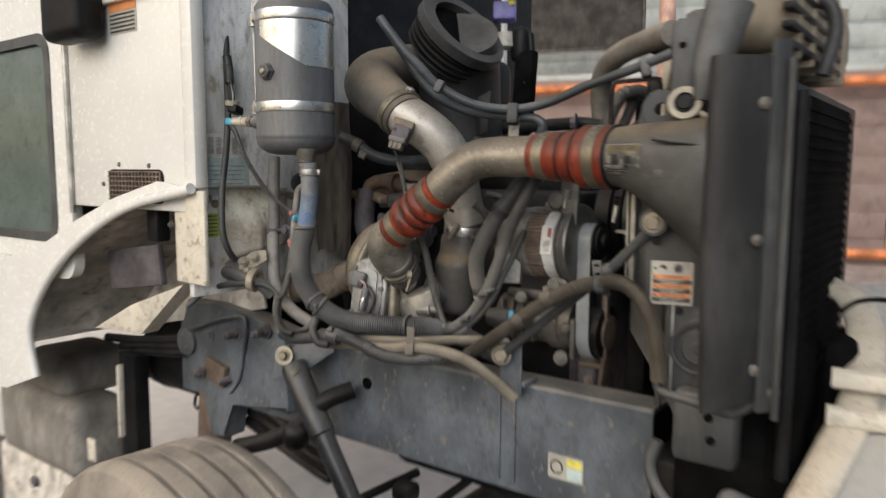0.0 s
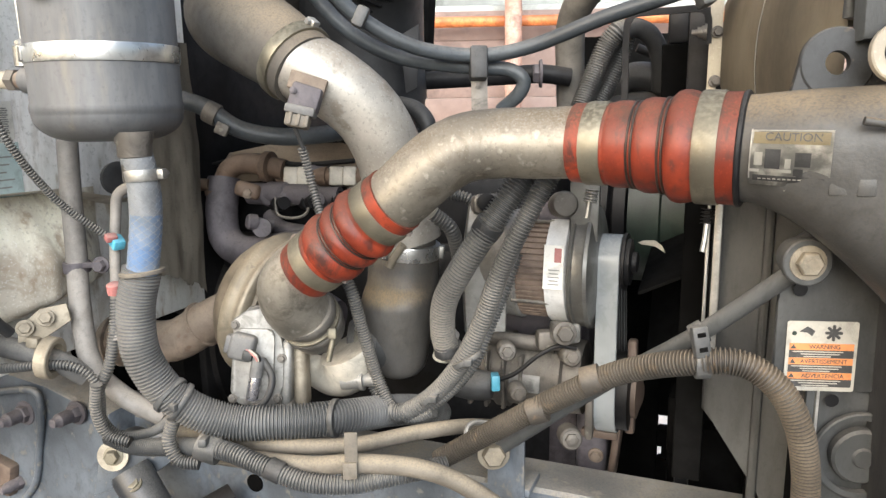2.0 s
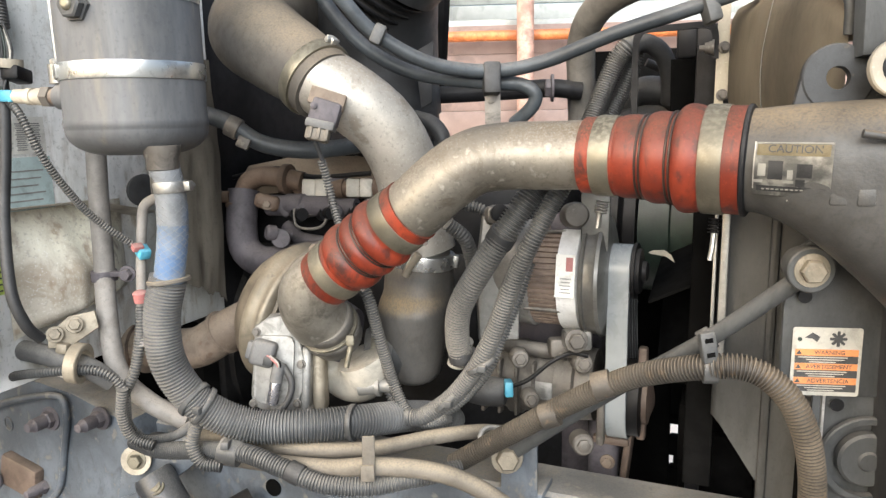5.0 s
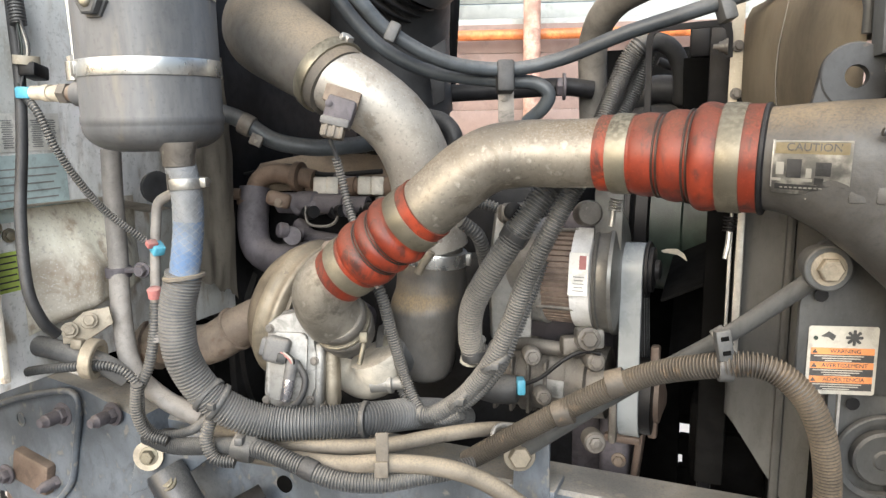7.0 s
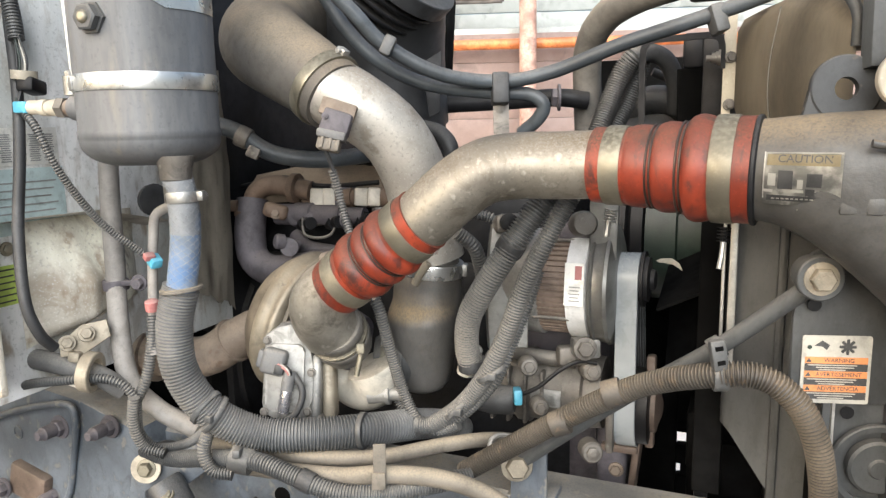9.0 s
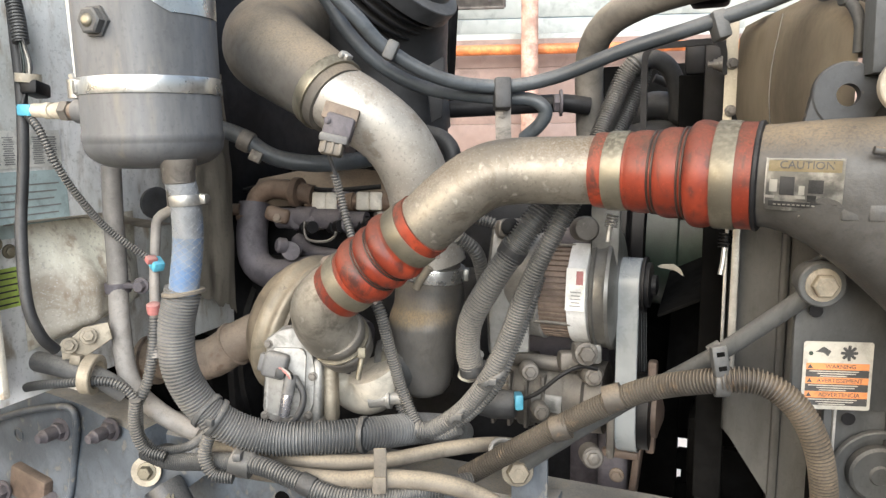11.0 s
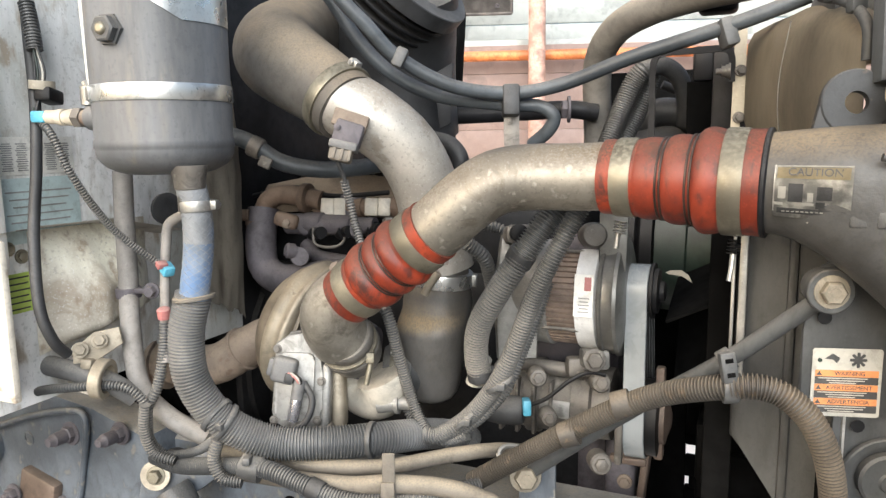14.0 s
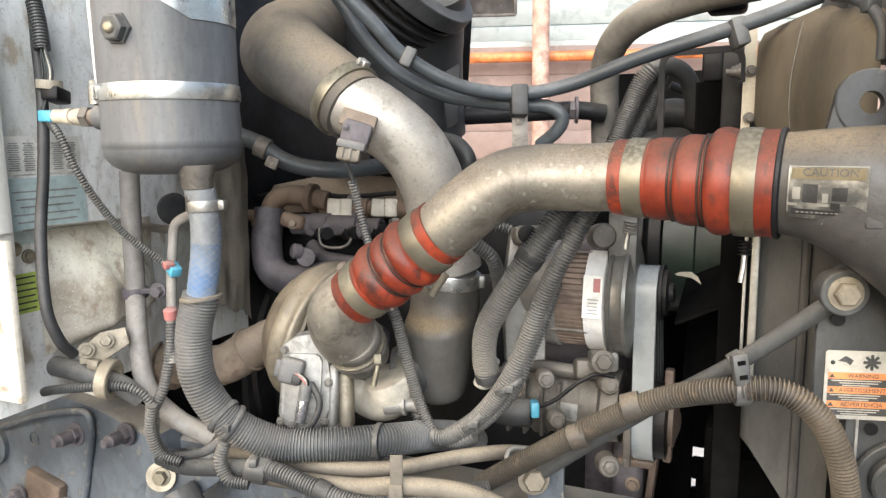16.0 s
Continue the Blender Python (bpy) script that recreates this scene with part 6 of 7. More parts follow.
bent = spline([(-0.599, 1.69, 1.575), (-0.600, 1.69, 1.640), (-0.600, 1.69, 1.704), (-0.596, 1.69, 1.719), (-0.586, 1.69, 1.726), (-0.545, 1.69, 1.727), (-0.500, 1.69, 1.728), (-0.489, 1.69, 1.723), (-0.485, 1.69, 1.712), (-0.484, 1.69, 1.678)], 0.006)
bm = bmesh.new()
rows = []
for i, p in enumerate(bent):
    d = (bent[min(i + 1, len(bent) - 1)] - bent[max(i - 1, 0)]).normalized()
    side = V((-d.z, 0, d.x)) * 0.0048
    rows.append([bm.verts.new(p + e) for e in (side + V((0, -0.003, 0)), V((0, 0.003, 0)) + side, V((0, 0.003, 0)) - side, V((0, -0.003, 0)) - side)])
for a, b in zip(rows, rows[1:]):
    for k in range(4):
        bm.faces.new((a[k], a[(k + 1) % 4], b[(k + 1) % 4], b[k]))
part("bent_bar", bm, M_BLACK, fr, angle=30)
part("bolt", turned([(0, 0.0045), (0.008, 0.0045), (0.008, 0.008), (0.014, 0.008), (0.014, 0.010), (0.018, 0.010), (0.018, 0.012), (0.021, 0.012)], (-0.507, 1.687, 1.694), (1, 0, 0), 16), M_ALU_DIRTY, fr, "bolt with nut and washers")
part("clip", box((0.02, 0.04, 0.03), place((-0.490, 1.608, 1.740), TO, (-0.3, 0, 1)), 0.004), M_LOOM, fr)

# ---- radiator side: labels, eye plate, rods ----
N = V((0.255, -0.967, 0.0))
W = place((-0.340, 1.3845, 1.3235), N) @ pose(0, 0, 0.0015)
wl = part("warning_label", slab(rounded(0.073, 0.079, 0.003), 0.001, W, 0), M_LABEL, plate, "white and orange fan warning label")


def print_field(x, y, w, h, mat, name, lift=0.0008, r=0.0005):
    return part(name, slab(rounded(w, h, r, 2), 0.0005, W @ pose(x, y, lift), 0), mat, wl)


for i, word in enumerate(("WARNING", "AVERTISSEMENT", "ADVERTENCIA")):
    y = 0.011 - i * 0.0165
    print_field(0, y, 0.066, 0.0075, M_ORANGE, "orange_bar")
    part("lettering", words(word, 0.0066, W @ pose(0.003, y, 0.0012), 0.0002), M_INK, wl)
    bm = slab([(-0.003, -0.0022), (0.003, -0.0022), (0, 0.0026)], 0.0004, W @ pose(-0.029, y, 0.0013), 0)
    part("triangle", bm, M_INK, wl)
    print_field(0, y - 0.0082, 0.066, 0.0085, M_INK, "dark_field")
    for j in range(3):
        print_field(-0.004 + 0.003 * (j % 2), y - 0.0055 - 0.0027 * j, 0.052 - 0.012 * j, 0.0011, M_LABEL, "print_bar", 0.0014, 0.0003)
for a in range(4):
    part("fan_symbol", slab(rounded(0.018, 0.0032, 0.001, 2), 0.0004, W @ pose(0.011, 0.027, 0.0012 + 0.0001 * a, 0, 0, 45 * a), 0), M_INK, wl)
part("mark", slab([(-0.012, 0.0), (-0.004, 0.006), (0.004, 0.001), (0.001, -0.005), (-0.004, -0.001)], 0.0004, W @ pose(-0.012, 0.028, 0.0012), 0), M_INK, wl)
part("dot", turned([(0, 0.0024), (0.0006, 0.0024)], W @ V((-0.029, 0.026, 0.0006)), N, 12), M_GREEN, wl)
# Black discs on the solid plate paint the dark of two holes.
for p in ((-0.325, 1.386, 1.274), (-0.366, 1.372, 1.399)):
    part("hole", turned([(0, 0.0075), (0.0012, 0.0075)], p, N, 14), M_BLACK, plate)
# Darker copy of the plate paint; shade is put into its colour.
M_PLATE_SHADED = material("plate paint darkened as shade", (0.026, 0.028, 0.030), 0.6, dust=0.2, thin=0.1, spots=0.1, spot_col=(0.14, 0.11, 0.08))
eye = thing("lifting_eye", (-0.360, 1.336, 1.625), "dark steel lifting eye plate with a hole", "bracket")
q = V((-0.354, 1.342, 1.630))
NE = V((0.25, -0.96, 0.1)).normalized()
part("eye", annulus(q - NE * 0.006, NE, 0.0115, 0.034, 0.010), M_PLATE_SHADED, eye)
m = place(q, NE)
part("web", slab([(-0.045, -0.045), (-0.034, 0.0), (-0.026, -0.021), (0.0, -0.034), (0.026, -0.021), (0.034, 0.0), (0.06, 0.032), (0.10, 0.034), (0.10, -0.045)], 0.008, m @ pose(0, 0, 0.002)), M_PLATE_SHADED, eye)
rg = thing("cap_ring", (-0.307, 1.326, 1.636), "cream plastic ring round a dark bolt", "ring")
part("ring", annulus(V((-0.307, 1.318, 1.636)), NE, 0.017, 0.0275, 0.010), M_CREAM, rg)
part("bolt", turned([(-0.004, 0.018), (0.004, 0.018), (0.005, 0.011), (0.012, 0.010)], V((-0.307, 1.318, 1.636)), NE, 20), M_BLACK, rg)
part("tail", hose([(-0.285, 1.322, 1.622), (-0.268, 1.325, 1.612), (-0.25, 1.33, 1.606)], 0.005, sides=10), M_CREAM, rg)

# caution label, worn, on the round outlet
oc, od = along(out, 0.222)
yv = (V((0.3, -0.95, -0.06)) - od * od.dot(V((0.3, -0.95, 0.25)))).normalized()
zv = od.cross(yv)
zv = zv if zv.z > 0 else -zv


def on_outlet(u, v, lift, w, h, mat, name, parent, n=10):
    """A piece of the label laid on the round outlet: u along it, v round it."""
    bm = bmesh.new()
    cols = []
    r = 0.0575 + lift
    for i in range(n + 1):
        a = (v - h / 2 + h * i / n) / r
        cols.append([bm.verts.new(oc + od * (u + sgn * w / 2) + (yv * math.cos(a) + zv * math.sin(a)) * (r + (0.0017 if sgn > 0 else -0.0017) * w / 0.068)) for sgn in (-1, 1)])
    for a, b in zip(cols, cols[1:]):
        bm.faces.new((a[0], a[1], b[1], b[0]))
    bmesh.ops.solidify(bm, geom=bm.faces[:], thickness=0.0004)
    return part(name, bm, mat, parent)


cl = on_outlet(0.004, -0.002, 0.0012, 0.068, 0.054, M_WORN, "caution_label", cooler)
tagged(cl, "worn caution label with torn silver patches")
on_outlet(0.004, 0.0175, 0.002, 0.063, 0.011, M_GOLD, "gold_bar", cl)
for u, v, w, h, mt in ((-0.010, -0.002, 0.013, 0.018, M_INK), (0.015, -0.002, 0.013, 0.013, M_INK), (0.012, -0.014, 0.008, 0.007, M_INK), (-0.022, -0.002, 0.007, 0.012, M_LABEL), (-0.025, -0.013, 0.009, 0.003, M_STEEL), (0.029, 0.002, 0.010, 0.011, M_LABEL), (0.026, -0.012, 0.006, 0.004, M_STEEL), (0.003, -0.006, 0.005, 0.009, M_LABEL), (0.001, -0.013, 0.011, 0.003, M_LABEL), (0.004, -0.021, 0.060, 0.006, M_INK), (0.004, 0.0243, 0.066, 0.0012, M_LABEL), (0.0372, 0.002, 0.0014, 0.046, M_LABEL), (-0.0292, 0.002, 0.0012, 0.046, M_STEEL), (0.006, -0.034, 0.010, 0.0016, M_LABEL), (0.037, -0.031, 0.0015, 0.012, M_LABEL), (0.024, -0.028, 0.012, 0.0012, M_STEEL)):
    on_outlet(u, v, 0.002, w, h, mt, "worn_patch", cl)
for k in range(9):
    on_outlet(-0.020 + 0.0042 * k, -0.021, 0.0026, 0.0028, 0.0013, M_LABEL, "print_bar", cl)
aw = 0.0175 / 0.058
wn = (yv * math.cos(aw) + zv * math.sin(aw)).normalized()
mw = Matrix((od, wn.cross(od), wn)).transposed().to_4x4()
mw.translation = oc + wn * 0.0604 + od * 0.006
part("lettering", words("CAUTION", 0.0105, mw, 0.0003), M_INK, cl)
# raised plain blocks where a maker's name is moulded
for i in range(4):
    x = -0.352 + 0.0225 * i
    q = max(0.0, min(1.0, (x + 0.42) / 0.15))
    part("raised_block", box((0.015, 0.004, 0.0165), pose(x, 1.3310 - 0.0535 - 0.022 * q + 0.25 * max(0.0, x + 0.34), 1.520, 0, 0, 2), 0.002), M_TANK, cooler)

rod = thing("stay_rod", (-0.465, 1.384, 1.334), "grey steel stay rod from plate to rail", "rod")
part("rod", hose([(-0.367, 1.360, 1.426), (-0.465, 1.390, 1.334), (-0.579, 1.418, 1.244), (-0.725, 1.433, 1.122)], 0.0103), M_PLATE, rod, angle=60)
part("eye_end", annulus(V((-0.372, 1.377, 1.434)) + N * 0.022, N, 0.010, 0.0245, 0.013), M_PLATE, rod)
rb = thing("rail_bracket", (-0.725, 1.433, 1.119), "blue-grey bracket bolted on the rail", "bracket")
part("plate", box((0.055, 0.006, 0.12), pose(-0.715, 1.452, 1.085), 0.002), M_RAIL, rb)
part("foot", box((0.07, 0.06, 0.012), pose(-0.715, 1.482, 1.053), 0.003), M_RAIL, rb)
part("bolt", hexbolt((-0.726, 1.428, 1.120), TO, 0.0165, 0.016), M_HEAT, rb, "large dusty hex bolt")
part("strap", hose([(-0.755, 1.421, 1.125), (-0.767, 1.430, 1.145), (-0.759, 1.446, 1.153), (-0.731, 1.467, 1.144)], 0.004, sides=8), M_STEEL, rb)
fl = run("fan_loom", [(-0.793, 1.391, 1.116), (-0.708, 1.389, 1.177), (-0.622, 1.377, 1.239), (-0.545, 1.363, 1.287), (-0.463, 1.338, 1.318), (-0.416, 1.337, 1.321), (-0.381, 1.338, 1.298), (-0.359, 1.340, 1.257), (-0.348, 1.347, 1.204), (-0.345, 1.350, 1.149)], 0.0148, M_LOOM_TAN, "dusty tan corrugated loom arching to the radiator", "corrugated hose", 0.0041, 0.0015)
tie = thing("cable_tie", (-0.460, 1.354, 1.337), "grey cable tie joining rod and loom", "cable tie")
part("strap", band(None, 0.0165, 0.002, at=(-0.459, 1.342, 1.317), axis=(0.9, 0.2, 0.05), width=0.016), M_LOOM, tie)
part("head", box((0.018, 0.035, 0.012), place((-0.461, 1.332, 1.343), TO, (-0.15, 0, 1)), 0.003), M_LOOM, tie)
# Near-black slabs on the tie head paint the shade of slots.
for dz in (-0.008, 0.008):
    part("slot", box((0.009, 0.005, 0.004), place((-0.461, 1.332, 1.343), TO, (-0.15, 0, 1)) @ pose(0, dz, 0.005), 0.0005), M_VOID, tie)
part("strap", band(None, 0.012, 0.002, at=(-0.465, 1.390, 1.334), axis=(0.75, 0.2, 0.5), width=0.016), M_LOOM, tie)
for p, r, ax in (((-0.583, 1.371, 1.269), 0.0165, (0.85, 0.1, 0.3)), ((-0.652, 1.381, 1.215), 0.016, (0.85, 0.1, 0.35))):
    part("tape_wrap", band(None, r, 0.001, at=p, axis=ax, width=0.022), M_LOOM_TAN, fl, "dusty tape wrapped round the loom")

# ---- looms and hoses along the rail ----
run("brake_hose", [(-1.175, 1.315, 1.128), (-1.083, 1.312, 1.134), (-0.990, 1.320, 1.136), (-0.903, 1.347, 1.140), (-0.834, 1.411, 1.141), (-0.783, 1.465, 1.135), (-0.747, 1.522, 1.114)], 0.0110, M_HOSE_TAN, "tan dusty smooth hose along the rail")
run("brake_hose", [(-1.148, 1.301, 1.110), (-1.028, 1.290, 1.123), (-0.939, 1.297, 1.128), (-0.873, 1.305, 1.139), (-0.809, 1.332, 1.132), (-0.759, 1.351, 1.115), (-0.716, 1.365, 1.087), (-0.667, 1.390, 1.041)], 0.0127, M_HOSE_TAN, "thick tan dusty hose sagging over the rail")
rl = run("rail_loom", [(-1.292, 1.293, 1.112), (-1.233, 1.286, 1.110), (-1.137, 1.276, 1.130), (-1.053, 1.261, 1.147), (-0.990, 1.264, 1.134), (-0.935, 1.274, 1.117), (-0.878, 1.298, 1.112), (-0.827, 1.333, 1.117), (-0.777, 1.377, 1.118)], 0.0134, M_LOOM, "dark corrugated loom under the hoses", "corrugated hose", 0.0043, 0.0014)
part("tape_wrap", band(None, 0.0139, 0.001, at=(-0.975, 1.267, 1.129), axis=(0.9, 0.1, -0.35), width=0.02), M_RUBBER, rl)
bm = band(None, 0.0165, 0.003, at=(-1.077, 1.263, 1.145), axis=(0.9, 0.2, -0.25), width=0.03)
box((0.012, 0.012, 0.03), place((-1.075, 1.253, 1.161), TO), 0.003, bm)
solid("p_clip", bm, M_LOOM, "grey plastic clip on the loom", "clip")
st = thing("strap_tie", (-0.875, 1.294, 1.148), "tan plastic strap tying hoses together", "cable tie")
part("strap", box((0.017, 0.055, 0.003), place((-0.874, 1.292, 1.159), TO), 0.001), M_HOSE_TAN, st)
part("lock", box((0.019, 0.022, 0.006), place((-0.873, 1.286, 1.138), TO), 0.002), M_HOSE_TAN, st)
run("small_loom", [(-1.534, 1.187, 1.172), (-1.484, 1.192, 1.205), (-1.427, 1.199, 1.231), (-1.356, 1.211, 1.244), (-1.291, 1.239, 1.244), (-1.264, 1.257, 1.213), (-1.271, 1.266, 1.155), (-1.253, 1.280, 1.127), (-1.197, 1.285, 1.140), (-1.135, 1.264, 1.182)], 0.0072, M_LOOM, "thin dark corrugated loom looping over the hoses", "wiring loom", 0.0045, 0.0014)
run("small_loom", [(-1.257, 1.249, 1.217), (-1.264, 1.250, 1.176), (-1.257, 1.258, 1.138), (-1.227, 1.269, 1.125)], 0.0084, M_LOOM, "short thin corrugated loom below the clamp", "wiring loom", 0.0045, 0.0014)
run("small_loom", [(-1.128, 1.256, 1.182), (-1.133, 1.249, 1.153), (-1.120, 1.250, 1.126), (-1.094, 1.260, 1.121)], 0.0096, M_LOOM, "short dark corrugated loom hanging down", "wiring loom", 0.0042, 0.0014)
run("power_tube", [(-1.523, 1.209, 1.279), (-1.448, 1.219, 1.270), (-1.379, 1.231, 1.260), (-1.327, 1.246, 1.246), (-1.302, 1.273, 1.215)], 0.0155, M_HOSE, "grey rubber covered tube at the firewall")
pc = annulus(V((-1.321, 1.233, 1.255)) - V((0.9, 0.35, -0.15)).normalized() * 0.009, (0.9, 0.35, -0.15), 0.021, 0.030, 0.018)
box((0.03, 0.016, 0.018), place((-1.343, 1.233, 1.277), (0.9, 0.35, -0.15), (-0.3, 0, 1)), 0.004, pc)
solid("p_clamp", pc, M_HEAT, "dusty cream plastic p-clamp round the tube", "clamp")
el1 = run("engine_loom", [(-0.662, 1.499, 1.540), (-0.683, 1.458, 1.516), (-0.730, 1.430, 1.443), (-0.768, 1.426, 1.384), (-0.799, 1.436, 1.330), (-0.810, 1.455, 1.277), (-0.808, 1.473, 1.243)], 0.0181, M_LOOM, "thick corrugated loom under the pipe", "wiring loom", 0.0046, 0.0016)
el2 = run("engine_loom", [(-0.635, 1.499, 1.540), (-0.649, 1.450, 1.518), (-0.686, 1.427, 1.444), (-0.716, 1.426, 1.380), (-0.740, 1.426, 1.314), (-0.769, 1.425, 1.253), (-0.811, 1.431, 1.198), (-0.855, 1.428, 1.164), (-0.882, 1.426, 1.158)], 0.0134, M_LOOM, "dark corrugated loom hanging below the pipe", "wiring loom", 0.0043, 0.0014)
run("engine_loom", [(-0.712, 1.496, 1.391), (-0.722, 1.473, 1.345), (-0.740, 1.450, 1.289), (-0.759, 1.438, 1.240), (-0.799, 1.435, 1.192), (-0.843, 1.432, 1.158), (-0.870, 1.430, 1.151)], 0.0077, M_LOOM, "thin corrugated loom beside the alternator", "wiring loom", 0.0046, 0.0014)
run("engine_loom", [(-0.965, 1.436, 1.367), (-0.942, 1.430, 1.335), (-0.929, 1.436, 1.273), (-0.913, 1.443, 1.206), (-0.886, 1.436, 1.163), (-0.852, 1.432, 1.152), (-0.817, 1.434, 1.167)], 0.0094, M_LOOM, "corrugated loom running down to the junction", "wiring loom", 0.004, 0.0013)
run("engine_loom", [(-0.931, 1.456, 1.203), (-0.922, 1.455, 1.173), (-0.890, 1.443, 1.152)], 0.0078, M_LOOM, "short corrugated loom branch near the funnel", "wiring loom", 0.0046, 0.0014)
for p, r, ax in (((-0.762, 1.423, 1.255), 0.021, (-0.5, 0, 0.85)), ((-0.816, 1.428, 1.193), 0.02, (-0.6, 0, 0.6)), ((-1.108, 1.250, 1.2125), 0.0262, (0.62, 0.45, -0.6))):
    bm = band(None, r, 0.0015, at=p, axis=ax, width=0.007)
    box((0.012, 0.010, 0.010), Matrix.Translation(V(p) + TO * r), 0.002, bm)
    part("cable_tie", bm, M_LOOM, big_loom if r > 0.025 else el2)
part("end_tape", band(None, 0.0194, 0.002, at=(-0.808, 1.470, 1.249), axis=(0.1, 0.1, -1), width=0.016), M_RUBBER, el1, "black tape round the loom end")
part("end_tape", band(None, 0.0178, 0.002, at=(-0.734, 1.430, 1.438), axis=(-0.55, 0.2, -0.8), width=0.02), M_RUBBER, el1)
sp = thing("tension_spring", (-0.463, 1.439, 1.455), "thin black spring with a hooked end", "spring")
a, b = V((-0.463, 1.420, 1.475)), V((-0.464, 1.417, 1.458))
part("coil", hose([a, b], 0.008, 0.004, 0.003, sides=12), M_BLACK, sp)
part("hook", hose([(-0.464, 1.417, 1.459), (-0.465, 1.414, 1.441), (-0.467, 1.410, 1.426)], 0.0032, sides=8), M_STEEL, sp)
a, b = V((-0.613, 1.510, 1.482)), V((-0.615, 1.506, 1.466))
sp2 = thing("tension_spring", a, "thin dark spring above the alternator", "spring")
part("coil", hose([a, b], 0.009, 0.004, 0.003, sides=12), M_STEEL, sp2)
part("hook", hose([(-0.616, 1.507, 1.468), (-0.618, 1.502, 1.445)], 0.004, sides=8), M_STEEL, sp2)


# ---- cab side, door, fender ----
def ring_slab(outer, inner, thick, m):
    """A plate with a window: two outlines of the same count."""
    bm = bmesh.new()
    sets = [[bm.verts.new(m @ Vector((x, y, z))) for x, y in o] for o, z in ((outer, 0), (inner, 0), (inner, -thick), (outer, -thick))]
    n = len(outer)
    for a, b in zip(sets, sets[1:] + sets[:1]):
        for i in range(n):
            bm.faces.new((a[i], a[(i + 1) % n], b[(i + 1) % n], b[i]))
    return bm


OUT = Matrix(((1, 0, 0, 0), (0, 0, -1, 0), (0, 1, 0, 0), (0, 0, 0, 1)))  # x along, y up, face towards -y
cab = thing("truck_cab", (-2.0, SIDE, 0.9), "white painted truck cab side with door and vent", "truck cab")
part("side_panel", box((0.58, 0.03, 1.1), pose(-1.695, SIDE + 0.015, 1.97), 0.008), M_WHITE, cab)
part("corner_bead", box((0.05, 0.04, 1.1), pose(-1.413, SIDE + 0.012, 1.97), 0.012), M_WHITE, cab)
part("roof_lip", box((0.62, 0.02, 0.02), pose(-1.69, SIDE - 0.008, 1.927 + 0.03), 0.005), M_WHITE, cab)
part("roof", box((1.75, 1.44, 0.05), pose(-2.28, SIDE + 0.72, 2.56), 0.02), M_WHITE, cab)
part("back_wall", box((0.04, 1.40, 1.75), pose(-3.13, SIDE + 0.72, 1.66), 0.01), M_WHITE, cab)
part("far_side", box((1.70, 0.03, 1.75), pose(-2.27, SIDE + 1.42, 1.66), 0.01), M_WHITE, cab)
part("cab_floor", box((1.60, 1.0, 0.05), pose(-2.31, SIDE + 0.90, 1.36), 0.01), M_DARK, cab)
dw, wx, wz = 1.2, -2.352, 1.612
door = part("door", ring_slab([(x - 0.25, z + 0.248) for x, z in rounded(dw, 1.32, 0.06)], rounded(0.50, 0.585, 0.055), 0.03, Matrix.Translation((wx, SIDE, wz)) @ OUT), M_WHITE, cab)
part("door_front", box((0.09, 0.028, 1.15), pose(-2.045, SIDE + 0.016, 1.945), 0.005), M_WHITE, door)
part("window_seal", ring_slab(rounded(0.53, 0.615, 0.065), rounded(0.47, 0.555, 0.05), 0.012, Matrix.Translation((wx, SIDE - 0.004, wz)) @ OUT), M_LOOM, door, "grey rubber window seal")
# Opaque pane; its green base stands in for interior and reflections.
M_GLASS = material("tinted glass with painted reflection", (0.11, 0.145, 0.13), 0.06, dust=0.06, bump=0.0, var=0.1)
part("window_glass", slab(rounded(0.50, 0.585, 0.055), 0.004, Matrix.Translation((wx, SIDE + 0.010, wz)) @ OUT, 0), M_GLASS, door, "dark tinted pane, interior and reflection put into its colour")
part("crease", box((0.3, 0.006, 0.008), pose(-2.25, SIDE - 0.001, 1.239), 0.002), M_WHITE_DIRTY, door)
part("hinge_strip", hose([(-1.985, SIDE - 0.006, 1.40), (-1.985, SIDE - 0.006, 1.90)], 0.008, sides=12), M_STEEL, cab, "long metal hinge strip")
v0, v1 = (-1.785, 1.130, 1.524), (-1.530, 1.130, 1.438)
vm = Matrix.Translation(((v0[0] + v1[0]) / 2, SIDE - 0.004, (v0[2] + v1[2]) / 2)) @ OUT
vent = part("vent", slab(rounded(v1[0] - v0[0], v0[2] - v1[2], 0.02), 0.004, vm, 0), M_BLACK, cab, "black mesh vent")
for i in range(16):
    part("mesh_bar", box((0.0035, 0.003, v0[2] - v1[2] - 0.01), pose(v0[0] + (v1[0] - v0[0]) * (i + 0.5) / 16, SIDE - 0.006, (v0[2] + v1[2]) / 2), 0), M_RUST, vent)
for i in range(7):
    part("mesh_bar", box((v1[0] - v0[0] - 0.01, 0.003, 0.003), pose((v0[0] + v1[0]) / 2, SIDE - 0.0075, v1[2] + (v0[2] - v1[2]) * (i + 0.5) / 7), 0), M_RUST, vent)
for p in ((-1.735, 1.130, 1.537), (-1.594, 1.130, 1.533), (-1.818, 1.130, 1.484)):
    part("rivet", turned([(0, 0.007), (0.003, 0.006), (0.004, 0.003)], (p[0], SIDE, p[2]), (0, -1, 0), 12), M_IRON, cab)
l0, l1 = (-1.750, 1.130, 1.949), (-1.622, 1.130, 1.870)
lw_, lh_ = l1[0] - l0[0], l0[2] - l1[2]
lm = Matrix.Translation(((l0[0] + l1[0]) / 2, SIDE - 0.002, (l0[2] + l1[2]) / 2)) @ OUT
